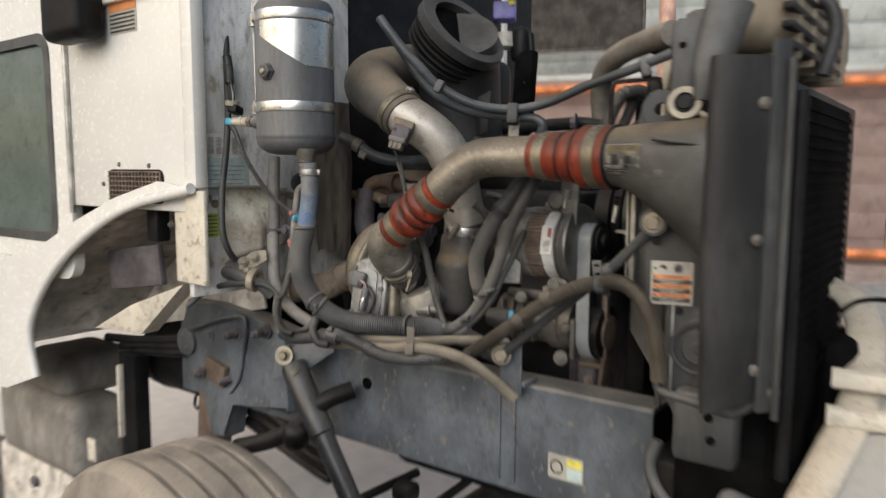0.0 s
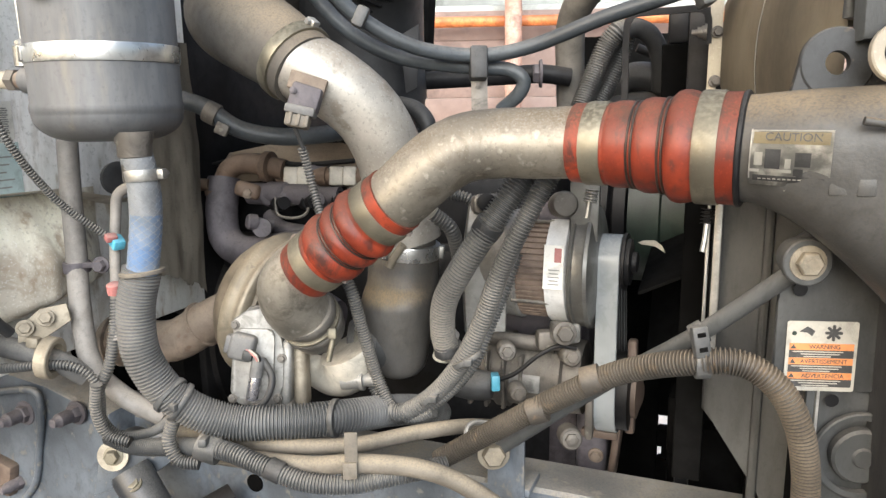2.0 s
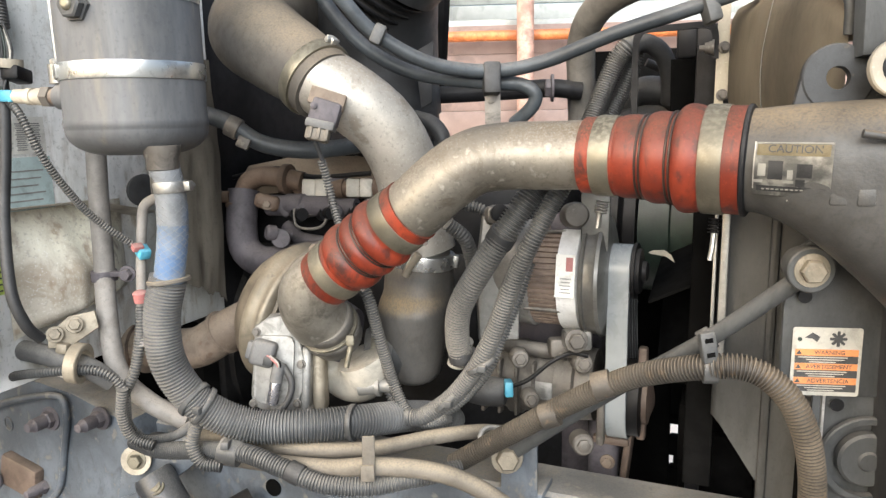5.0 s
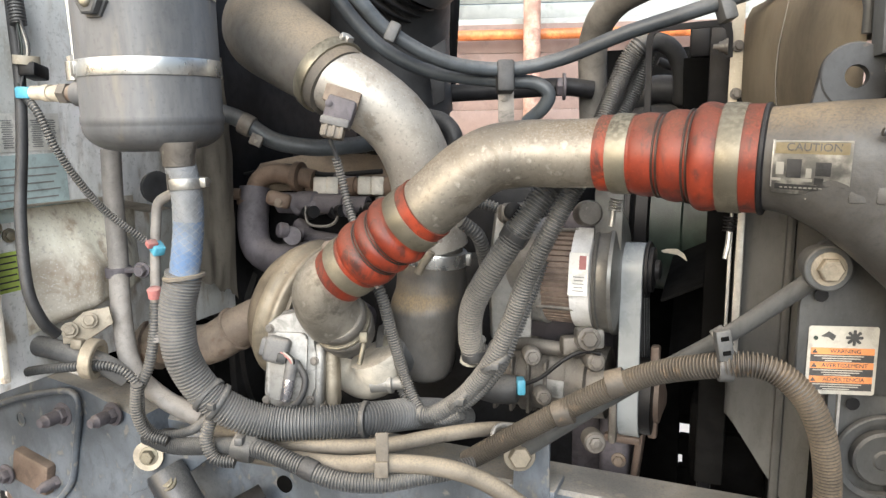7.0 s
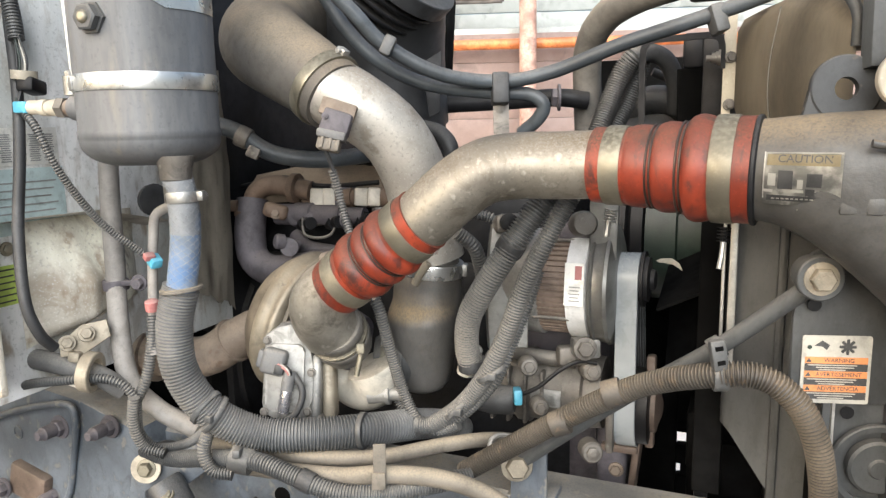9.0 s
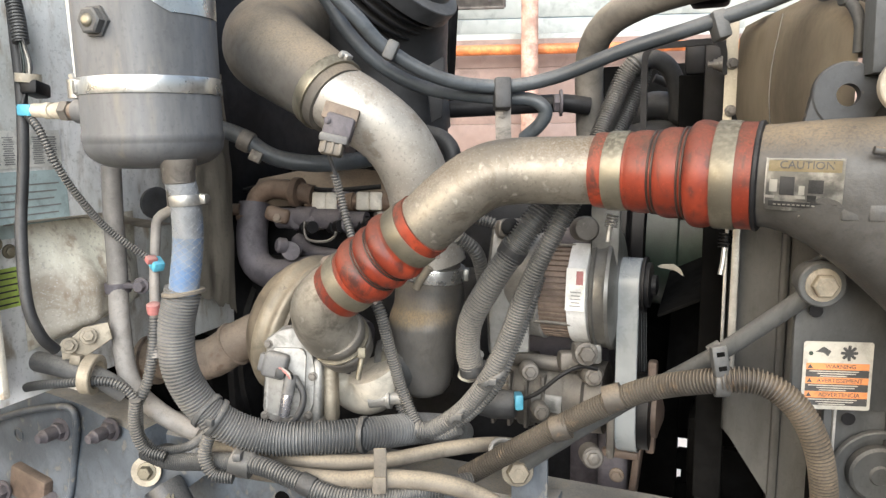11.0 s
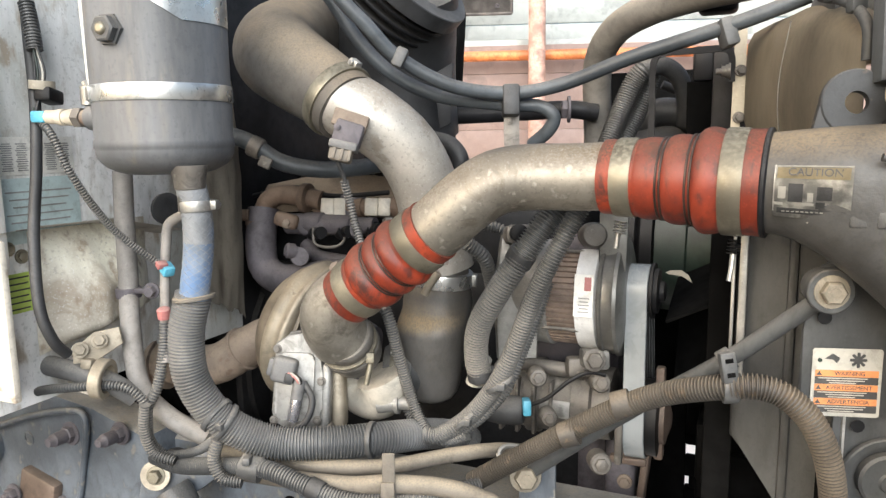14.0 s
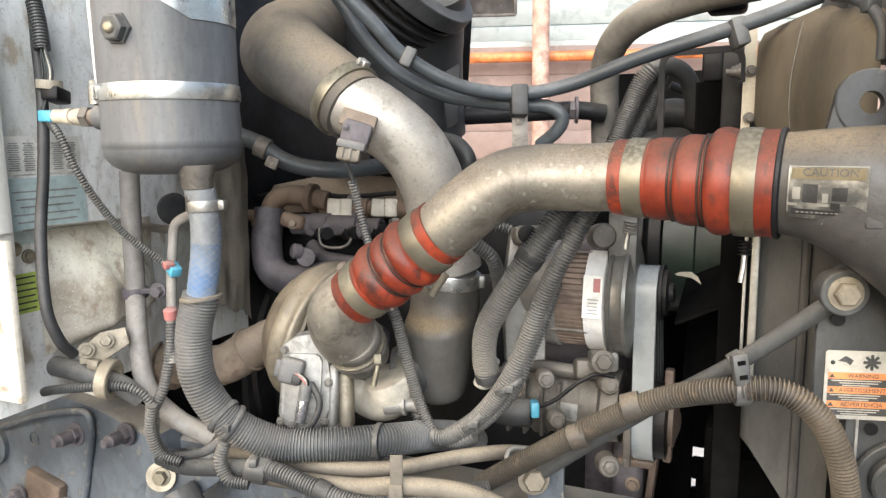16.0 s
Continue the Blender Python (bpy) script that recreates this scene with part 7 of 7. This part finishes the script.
lab = part("side_label", slab(rounded(lw_, lh_, 0.002), 0.0015, lm, 0), M_LABEL, cab, "white and orange label")
part("orange_field", slab(rounded(lw_, lh_ * 0.3, 0.001), 0.001, lm @ pose(0, lh_ * 0.35, 0.001), 0), M_ORANGE, lab)
for i in range(5):
    part("print_bar", slab(rounded(lw_ * 0.9, lh_ * 0.06, 0.0005, 2), 0.001, lm @ pose(0, lh_ * (0.1 - 0.13 * i), 0.001), 0), M_INK, lab)
mir = thing("mirror_arm", (-1.821, 1.060, 1.915), "black plastic mirror housing on the cab side", "mirror")
part("housing", box((0.19, 0.09, 0.30), pose(-1.835, 1.075, 1.854 + 0.15), 0.03, segments=4), M_BLACK, mir)

ARCH = [(-1.381, 1.100, 1.480), (-1.653, 1.100, 1.429), (-1.877, 1.100, 1.344), (-2.080, 1.100, 1.225), (-2.219, 1.100, 1.094), (-2.262, 1.100, 0.995), (-2.231, 1.100, 0.877)]
arch = spline(ARCH, 0.02)
fender = thing("fender", arch[len(arch) // 2], "white fender arch with grimy underside", "fender")
FACE = Matrix.Translation((0, 1.104, 0)) @ OUT
edge = [(p.x, p.z) for p in arch]
part("outer_face", slab(edge + [(-2.46, 0.80), (-3.0, 0.76), (-3.0, 1.25), (-2.36, 1.25), (-2.14, 1.30), (-1.92, 1.385), (-1.72, 1.45), (-1.52, 1.495)], 0.012, FACE, 0), M_WHITE, fender)
part("lip", sweep(bmesh.new(), [p + V((0, 0.004, 0)) for p in arch], 0.013, 14), M_WHITE, fender, "rolled white wheel arch lip", angle=60)
bm = bmesh.new()
rings = [[bm.verts.new(p + V(o)) for o in ((0, 0.014, 0.0), (0.006, 0.10, 0.006), (0.012, 0.22, 0.004), (0.02, 0.36, -0.03))] for p in arch[:-6]]
for a, b in zip(rings, rings[1:]):
    for j in range(3):
        bm.faces.new((a[j], a[j + 1], b[j + 1], b[j]))
bmesh.ops.solidify(bm, geom=bm.faces[:], thickness=0.004)
M_UNDER = material("grimy fender underside", (0.62, 0.585, 0.53), 0.7, dust=0.4, dust_col=(0.34, 0.28, 0.21), spots=0.3, spot_col=(0.22, 0.17, 0.13), grain=20)
part("liner", bm, M_UNDER, fender, "grimy inner liner")
part("inner_wall", box((0.62, 0.012, 0.30), pose(-1.90, 1.47, 1.20, 0, -12, 0), 0.004), M_UNDER, fender)
part("flange", box((0.075, 0.05, 0.20), pose(-1.47, 1.165, 1.345), 0.004), M_WHITE_DIRTY, fender, "cream end flange")
part("flange_edge", box((0.075, 0.012, 0.225), pose(-1.392, 1.125, 1.362), 0.004), M_WHITE_DIRTY, fender)
part("bolt", hexbolt((-1.507, 1.130, 1.388), (0, -1, 0), 0.006, 0.006), M_IRON, fender)
part("dark_bracket", box((0.27, 0.02, 0.115), pose(-1.83, 1.22, 1.245, 0, -8, 0), 0.006), M_IRON, fender)
GM = Matrix.Translation((0, 1.16, 0)) @ OUT
part("gusset", slab(on_plate([(-1.761, 1.160, 1.152), (-1.509, 1.160, 1.235), (-1.716, 1.160, 1.076), (-1.964, 1.160, 1.061)], GM), 0.05, GM, 0.002), M_WHITE_DIRTY, fender)
part("post", box((0.05, 0.04, 0.11), pose(-1.644, 1.18, 1.390), 0.006), M_BLACK, fender)
st_ = thing("step_fairing", (-2.0, 1.2, 0.45), "grey-tan plastic step fairing below the cab", "step")
part("tank", box((0.30, 0.30, 0.17), pose(-2.552 - 0.13, 1.46, 0.759), 0.06, segments=5), M_FAIRING, st_)
part("panel", box((0.62, 0.22, 0.30), pose(-2.189 - 0.56, 1.41, 0.559 - 0.02), 0.06, segments=5), M_FAIRING, st_)
part("lower_panel", box((0.62, 0.16, 0.36), pose(-2.384 - 0.50, 1.43, 0.296 - 0.10), 0.02), M_UNDER, st_)
part("reflector", box((0.05, 0.01, 0.08), pose(-2.299, 1.30, 0.561), 0.006), M_WHITE_DIRTY, st_)
part("plug", turned([(0, 0.024), (0.01, 0.022), (0.014, 0.012)], (-2.850, 1.340, 0.284), (0, -1, 0), 18), M_IRON, st_)
part("edge_strip", box((0.012, 0.02, 0.24), pose(-2.059, 1.28, 0.788, 0, 1, 0), 0.004), M_WHITE_DIRTY, st_)
part("back_panel", box((0.10, 0.06, 0.4), pose(-2.273, 1.45, 0.680), 0.01), M_BLACK, st_)

# ---- tyre, suspension ----
TYC = V((-1.13, 0.90, 0.48))
axle = thing("front_axle", (-1.2, 1.9, 0.3), "black front axle beam with a dusty worn tyre", "axle")
TR, TW = 0.48, 0.14
prof = [(-TW, 0.28), (-TW - 0.012, 0.35), (-TW + 0.004, 0.42), (-TW + 0.02, TR - 0.012), (-TW + 0.035, TR - 0.003)]
for c in (-0.075, -0.026, 0.026, 0.075):
    prof += [(c - 0.008, TR), (c - 0.004, TR - 0.013), (c + 0.004, TR - 0.013), (c + 0.008, TR)]
prof += [(TW - 0.035, TR - 0.003), (TW - 0.02, TR - 0.012), (TW - 0.004, 0.42), (TW + 0.012, 0.35), (TW, 0.28)]
TA = V((0.10, 1, 0)).normalized()
wheel = part("wheel", turned([(-0.12, 0.06), (-0.10, 0.12), (-0.09, 0.27), (-0.12, 0.295), (0.12, 0.295), (0.12, 0.1)], TYC, TA, 40), M_STEEL, axle)
part("tyre", turned(prof, TYC, TA, 96), M_TYRE, wheel, "dusty worn tyre")
M_SHOCK = material("glossy black dusty paint", (0.020, 0.023, 0.028), 0.28, dust=0.3, dust_col=(0.26, 0.25, 0.23), thin=0.12)
shock = thing("shock_absorber", (-1.230, 1.365, 0.856), "glossy black dusty shock absorber bolted to the rail", "shock absorber")
s0, s1 = V((-1.348, 1.373, 1.007)), V((-1.091, 1.363, 0.638))
part("upper_tube", turned([(0, 0.03), (0.01, 0.034), (0.20, 0.034), (0.205, 0.028), ((s1 - s0).length, 0.026)], s0, s1 - s0, 24), M_SHOCK, shock)
part("washer", turned([(0, 0.026), (0.004, 0.026), (0.004, 0.012)], V((-1.383, 1.378, 1.025)) + TO * 0.004, TO, 24), M_CREAM, shock, "cream mounting washer")
part("nut", hexbolt(V((-1.382, 1.379, 1.025)) + TO * 0.008, TO, 0.012, 0.014), M_BAND, shock)
part("tube_bolt", hexbolt((-1.318, 1.352, 0.998), (0.1, -0.7, 0.7), 0.010, 0.006), M_BAND, shock, "worn bolt head")
part("stud", hose([V((-1.383, 1.378, 1.025)), (-1.34, WEB, 1.02)], 0.014), M_SHOCK, shock)
part("eye", annulus(V((-1.366, 1.374, 1.024)) - TO * 0.07, TO, 0.012, 0.034, 0.045), M_SHOCK, shock)
arm = thing("steering_arm", (-1.318, 1.347, 0.841), "black steering arm beside the shock absorber", "steering arm")
part("arm", hose([(-1.516, 1.314, 0.754), (-1.403, 1.341, 0.795), (-1.301, 1.362, 0.853), (-1.247, 1.386, 0.919), (-1.200, 1.450, 0.946)], 0.024), M_BLACK, arm)
part("knuckle", turned([(-0.04, 0.012), (-0.03, 0.026), (-0.01, 0.036), (0.02, 0.036), (0.035, 0.026), (0.04, 0.012)], (-1.311, 1.350, 0.823), (0.3, -0.2, 0.9), 24), M_BLACK, arm)
part("beam", hose([(-1.22, 1.02, 0.50), (-1.2, 1.25, 0.47), (-1.15, 1.5, 0.43), (-1.15, 2.3, 0.43), (-1.2, 2.7, 0.50)], 0.06), M_BLACK, axle)
for x, z in ((-1.15, 0.62), (-1.15, 0.66), (-1.15, 0.70)):
    part("leaf", hose([(-1.75, WEB + 0.05, z + 0.10), (-1.45, WEB + 0.05, z + 0.02), (x - 0.22, WEB + 0.05, z + 0.004)], 0.016, sides=8), M_BLACK, axle, "leaf of the spring")
part("stop", box((0.06, 0.06, 0.05), pose(-1.061, 1.5, 0.685), 0.015), M_BLACK, axle)
for p, q in (((-1.287, 1.834, 0.563), (-1.360, 1.649, 0.524)), ((-1.154, 1.930, 0.537), (-1.191, 1.770, 0.493)), ((-1.116, 1.843, 0.614), (-0.835, 1.798, 0.588))):
    part("tie_rod", hose([p, q], 0.014), M_BLACK, axle)
# spring hanger casting on the rail
FACING = Matrix(((1, 0, 0, 0), (0, 0, -1, 0), (0, 1, 0, 0), (0, 0, 0, 1)))
# Made-up drum that fills the dark area under the cab.
dark_drum = thing("dark_drum", (-2.18, 1.66, 0.69), "black drum standing in for the dark mass under the cab", "tank")
part("shell", turned([(0, 0.05), (0.01, 0.10), (0.035, 0.135), (0.40, 0.135), (0.425, 0.10), (0.435, 0.05)], (-2.40, 1.66, 0.835), (1, 0, 0), 36), M_BLACK, dark_drum)
for x in (-2.30, -2.08):
    part("strap", band(None, 0.136, 0.003, at=(x, 1.66, 0.835), axis=(1, 0, 0), width=0.03, sides=36), M_BLACK, dark_drum)
part("drain_hook", hose([(-2.16, 1.62, 0.70), (-2.15, 1.61, 0.665), (-2.11, 1.61, 0.66), (-2.10, 1.62, 0.69)], 0.006, sides=8), M_BLACK, dark_drum)
hang = thing("spring_hanger", (-1.6, 1.44, 0.8), "dark blue-grey cast spring hanger bolted to the rail", "bracket")
part("casting", slab([(-1.95, 0.99), (-1.90, 1.115), (-1.74, 1.118), (-1.59, 1.10), (-1.44, 1.07), (-1.43, 0.84), (-1.69, 0.825), (-1.72, 0.70), (-1.80, 0.69), (-1.81, 0.82), (-1.88, 0.86)], 0.07, Matrix.Translation((0, WEB - 0.055, 0)) @ FACING, 0.012), M_RAIL, hang)
part("spring_eye", turned([(-0.05, 0.03), (-0.045, 0.045), (0.045, 0.045), (0.05, 0.03)], (-1.90, WEB - 0.02, 0.98), (0, 1, 0), 24), M_RAIL, hang)
for k in range(3):
    part("spring_leaf", hose([(-1.86, WEB - 0.02, 0.985 - 0.022 * k), (-2.05, WEB - 0.02, 0.955 - 0.022 * k), (-2.25, WEB - 0.02, 0.925 - 0.02 * k), (-2.46 + 0.1 * k, WEB - 0.02, 0.905 - 0.016 * k)], 0.016, sides=8), M_BLACK, hang, "dark leaf of the spring")
part("leg", box((0.11, 0.07, 0.26), pose(-1.83, WEB - 0.01, 0.76, 0, 6, 0), 0.02), M_STATOR, hang)
part("ridge", hose([(-1.866, 1.410, 1.024), (-1.741, 1.410, 1.068), (-1.642, 1.410, 1.093), (-1.599, 1.412, 1.093), (-1.595, 1.415, 1.056), (-1.618, 1.420, 0.981), (-1.640, 1.420, 0.905), (-1.684, 1.420, 0.854)], 0.0065), M_RAIL, hang)
part("web_face", box((0.20, 0.012, 0.23), pose(-1.579, 1.472, 0.93), 0.004), M_RAIL, hang)
oval = []
for k in range(33):
    a = 2 * math.pi * k / 32
    u, w = 0.030 * math.cos(a), 0.013 * math.sin(a)
    oval.append(V((-1.745, 1.404, 1.023)) + V((u * 0.9 - w * 0.43, -0.012 * u / 0.03, u * 0.43 + w * 0.9)))
part("oval_badge", sweep(bmesh.new(), oval, 0.0016, 8, caps=False), M_RAIL, hang, "oval cast maker's badge")
part("rusty_cover", box((0.10, 0.03, 0.07), pose(-1.745, 1.42, 0.907, 0, 14, 0), 0.008), M_STATOR, hang, "rusty lower casting")
for p, r, long in (((-1.651, 1.425, 1.040), 0.017, 0.04), ((-1.505, 1.415, 1.067), 0.016, 0.04), ((-1.693, 1.430, 0.890), 0.014, 0.035), ((-1.555, 1.460, 0.881), 0.015, 0.02), ((-1.804, 1.400, 0.896), 0.015, 0.012), ((-1.486, 1.460, 0.885), 0.013, 0.012)):
    stud = part("bolt", hexbolt(p, (0.02, -1, 0.02), r, 0.016), M_IRON, hang)
    part("sleeve", turned([(0.012, r * 0.78), (long, r * 0.78), (long + 0.003, r * 0.6), (long + 0.012, r * 0.5), (long + 0.013, r * 0.3)], p, (0.02, -1, 0.02), 18), M_IRON, stud)
solid("shock_bracket", slab([(-0.06, -0.06), (0.05, -0.02), (0.12, 0.03), (0.11, 0.05), (0.02, 0.05), (-0.05, 0.0)], 0.012, place((-1.365, 1.388, 1.012), TO), 0.003), M_RAIL, "blue-grey steel bracket for the shock absorber", "bracket")

# ---- radiator front side, hood ----
front = thing("radiator_support", (-0.2, 1.35, 0.95), "dark steel radiator side frame with bolts", "radiator frame")
part("edge_flange", box((0.006, 0.035, 0.60), pose(-0.166, 1.345, 1.43, 0, 0, -38), 0.002), M_PLATE, front)
part("rod", hose([(-0.150, 1.345, 1.70), (-0.150, 1.345, 1.12)], 0.006), M_PLATE, front)
for z in (1.63, 1.416, 1.20):
    part("bolt", turned([(0, 0.010), (0.005, 0.010), (0.008, 0.005)], (-0.183, 1.316 if z > 1.5 else (1.312 if z > 1.3 else 1.335), z), (0.6, -0.8, 0), 14), M_ALU_DIRTY, front)
UP = place((-0.300, 1.345, 1.70), (0.35, -0.93, 0.05))
part("upper_plate", slab([(-0.038, -0.05), (0.05, -0.05), (0.05, 0.08), (-0.03, 0.08), (-0.038, 0.07)], 0.02, UP, 0.003), M_PLATE, front)
# Near-black disc paints the hole's shade; the plate is unbroken.
part("plate_hole_disc", turned([(0, 0.006), (0.0012, 0.006)], UP @ V((-0.022, 0.035, 0.0002)), UP.to_3x3() @ V((0, 0, 1)), 12), M_VOID, front)
part("grey_flap", sweep(bmesh.new(), spline([(-0.278, 1.318, 1.640), (-0.272, 1.322, 1.68), (-0.262, 1.335, 1.73), (-0.25, 1.352, 1.80)], 0.012), [0.016, 0.018, 0.021, 0.024, 0.028, 0.03, 0.031, 0.032, 0.033, 0.034, 0.035, 0.036, 0.037, 0.038, 0.039][:len(spline([(-0.278, 1.318, 1.640), (-0.272, 1.322, 1.68), (-0.262, 1.335, 1.73), (-0.25, 1.352, 1.80)], 0.012))], 20, flat=0.5, hint=(0.9, 0.4, 0)), M_LOOM, front, "grey rubber flap under the top tank", angle=60)
part("foot", box((0.11, 0.05, 0.13), pose(-0.265, 1.375, 1.075), 0.012), M_PLATE, front)
part("lower_pipe", hose([(-0.352, 1.36, 1.150), (-0.344, 1.36, 1.128), (-0.29, 1.355, 1.122), (-0.226, 1.35, 1.115), (-0.205, 1.35, 1.122), (-0.168, 1.352, 1.155), (-0.150, 1.36, 1.17)], 0.009, sides=12), M_PLATE, front, angle=60)
part("mount", hose([(-0.36, 1.40, 1.02), (-0.37, 1.39, 0.97), (-0.34, 1.38, 0.92), (-0.27, 1.37, 0.88)], 0.012, sides=14), M_PLATE, front)
part("spring_end", box((0.14, 0.05, 0.07), pose(-0.17, 1.36, 0.93, 0, 12, 0), 0.02, segments=3), M_RAIL, front)
# Near-black discs on the foot paint the shade of bolt holes.
for z, x in ((1.10, -0.255), (1.06, -0.25)):
    part("bolt_hole_disc", turned([(0, 0.008), (0.002, 0.008)], (x, 1.349, z), (0, -1, 0), 12), M_VOID, front)
cond = thing("condenser", (-0.16, 1.85, 0.95), "black finned condenser in front of the radiator", "condenser")
# Near-black colour keeps the condenser shaded where sunlight reaches it.
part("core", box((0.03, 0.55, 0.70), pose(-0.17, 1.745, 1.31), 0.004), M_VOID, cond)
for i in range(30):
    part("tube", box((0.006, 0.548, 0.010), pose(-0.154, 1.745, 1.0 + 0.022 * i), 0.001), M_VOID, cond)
part("header", hose([(-0.155, 1.45, 0.98), (-0.155, 1.45, 1.66)], 0.012), M_BLACK, cond)
tt = thing("top_tank_unit", (-0.22, 1.5, 1.75), "dusty tan radiator top tank with dark ribs", "radiator tank")
part("tank", box((0.15, 0.66, 0.16), pose(-0.245, 1.75, 1.81), 0.05, segments=4), M_SHELL, tt)
for i in range(5):
    part("rib", box((0.16, 0.012, 0.17), pose(-0.245, 1.48 + 0.12 * i, 1.80), 0.02), M_SHELL, tt)
for i in range(4):
    part("slat", box((0.02, 0.5, 0.012), pose(-0.175, 1.66, 1.735 + 0.03 * i), 0.003), M_BLACK, tt)
part("hose", hose([(-0.19, 1.62, 1.83), (-0.15, 1.61, 1.83), (-0.135, 1.61, 1.78), (-0.15, 1.60, 1.70)], 0.013), M_RUBBER, tt)
hood = thing("tilted_hood", (-0.072, 1.562, 1.122), "cream underside of the tilted hood and its rim", "truck hood")
hp = spline([(-0.169, 1.911, 1.270), (-0.104, 1.832, 1.253), (-0.066, 1.727, 1.196), (-0.056, 1.610, 1.112), (-0.075, 1.499, 1.045), (-0.103, 1.391, 0.965)], 0.012)
part("rim", sweep(bmesh.new(), hp, 0.034, 20, flat=0.5, hint=(0.8, 0.5, 0.2)), M_WHITE_DIRTY, hood, angle=60)
bm = bmesh.new()
rings = [[bm.verts.new(p + V((0.012, 0.01, 0.0))), bm.verts.new(p + V((0.35, 0.10, 0.03))), bm.verts.new(p + V((0.9, 0.12, 0.0)))] for p in hp]
for a, b in zip(rings, rings[1:]):
    for j in range(2):
        bm.faces.new((a[j], a[j + 1], b[j + 1], b[j]))
bmesh.ops.solidify(bm, geom=bm.faces[:], thickness=0.005)
part("shell", bm, M_WHITE, hood)
for a, b in (((-0.100, 1.569, 1.148), (0.044, 1.589, 1.146)), ((-0.098, 1.513, 1.093), (0.050, 1.548, 1.092))):
    part("hinge_bar", sweep(bmesh.new(), spline([a, b], 0.03), 0.02, 8, flat=0.6), M_WHITE_DIRTY, hood)
part("cable", hose([(-0.112, 1.737, 1.245), (-0.079, 1.702, 1.273), (-0.031, 1.677, 1.284), (0.016, 1.648, 1.275)], 0.005, sides=8), M_BLACK, hood)
under = thing("front_crossmember", (-0.1, 1.9, 0.9), "black front crossmember with added dark fill boxes", "crossmember")
part("beam", box((0.12, 0.9, 0.16), pose(-0.36, 1.95, 0.86), 0.01), M_BLACK, under)
# Dark boxes below are added fill that stands in for shade.
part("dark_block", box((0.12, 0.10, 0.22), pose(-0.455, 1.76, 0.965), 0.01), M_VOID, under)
# Plates placed to fit the camera's view, gaps left for bright floor.
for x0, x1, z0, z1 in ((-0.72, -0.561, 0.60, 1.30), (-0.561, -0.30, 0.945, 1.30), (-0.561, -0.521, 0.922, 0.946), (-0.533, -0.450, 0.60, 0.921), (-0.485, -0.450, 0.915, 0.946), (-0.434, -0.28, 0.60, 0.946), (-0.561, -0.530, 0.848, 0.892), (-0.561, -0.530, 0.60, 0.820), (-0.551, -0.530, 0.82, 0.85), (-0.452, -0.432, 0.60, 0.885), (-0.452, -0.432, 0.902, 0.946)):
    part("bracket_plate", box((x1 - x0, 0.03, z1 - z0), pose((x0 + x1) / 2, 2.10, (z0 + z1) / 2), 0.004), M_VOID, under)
part("dark_filler", box((0.03, 0.10, 0.10), pose(-0.50, 1.74, 1.08), 0.006), M_VOID, under)
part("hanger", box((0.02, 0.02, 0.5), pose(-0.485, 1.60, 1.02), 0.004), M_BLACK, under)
part("dark_side_block", box((0.14, 0.3, 0.24), pose(-0.06, 1.70, 0.92), 0.02), M_VOID, under)
part("dark_side_block", box((0.22, 0.2, 0.40), pose(-0.25, 1.58, 1.0), 0.02), M_VOID, under)
part("dark_side_block", box((0.06, 0.20, 0.20), pose(-0.10, 1.75, 1.10), 0.02), M_VOID, under)
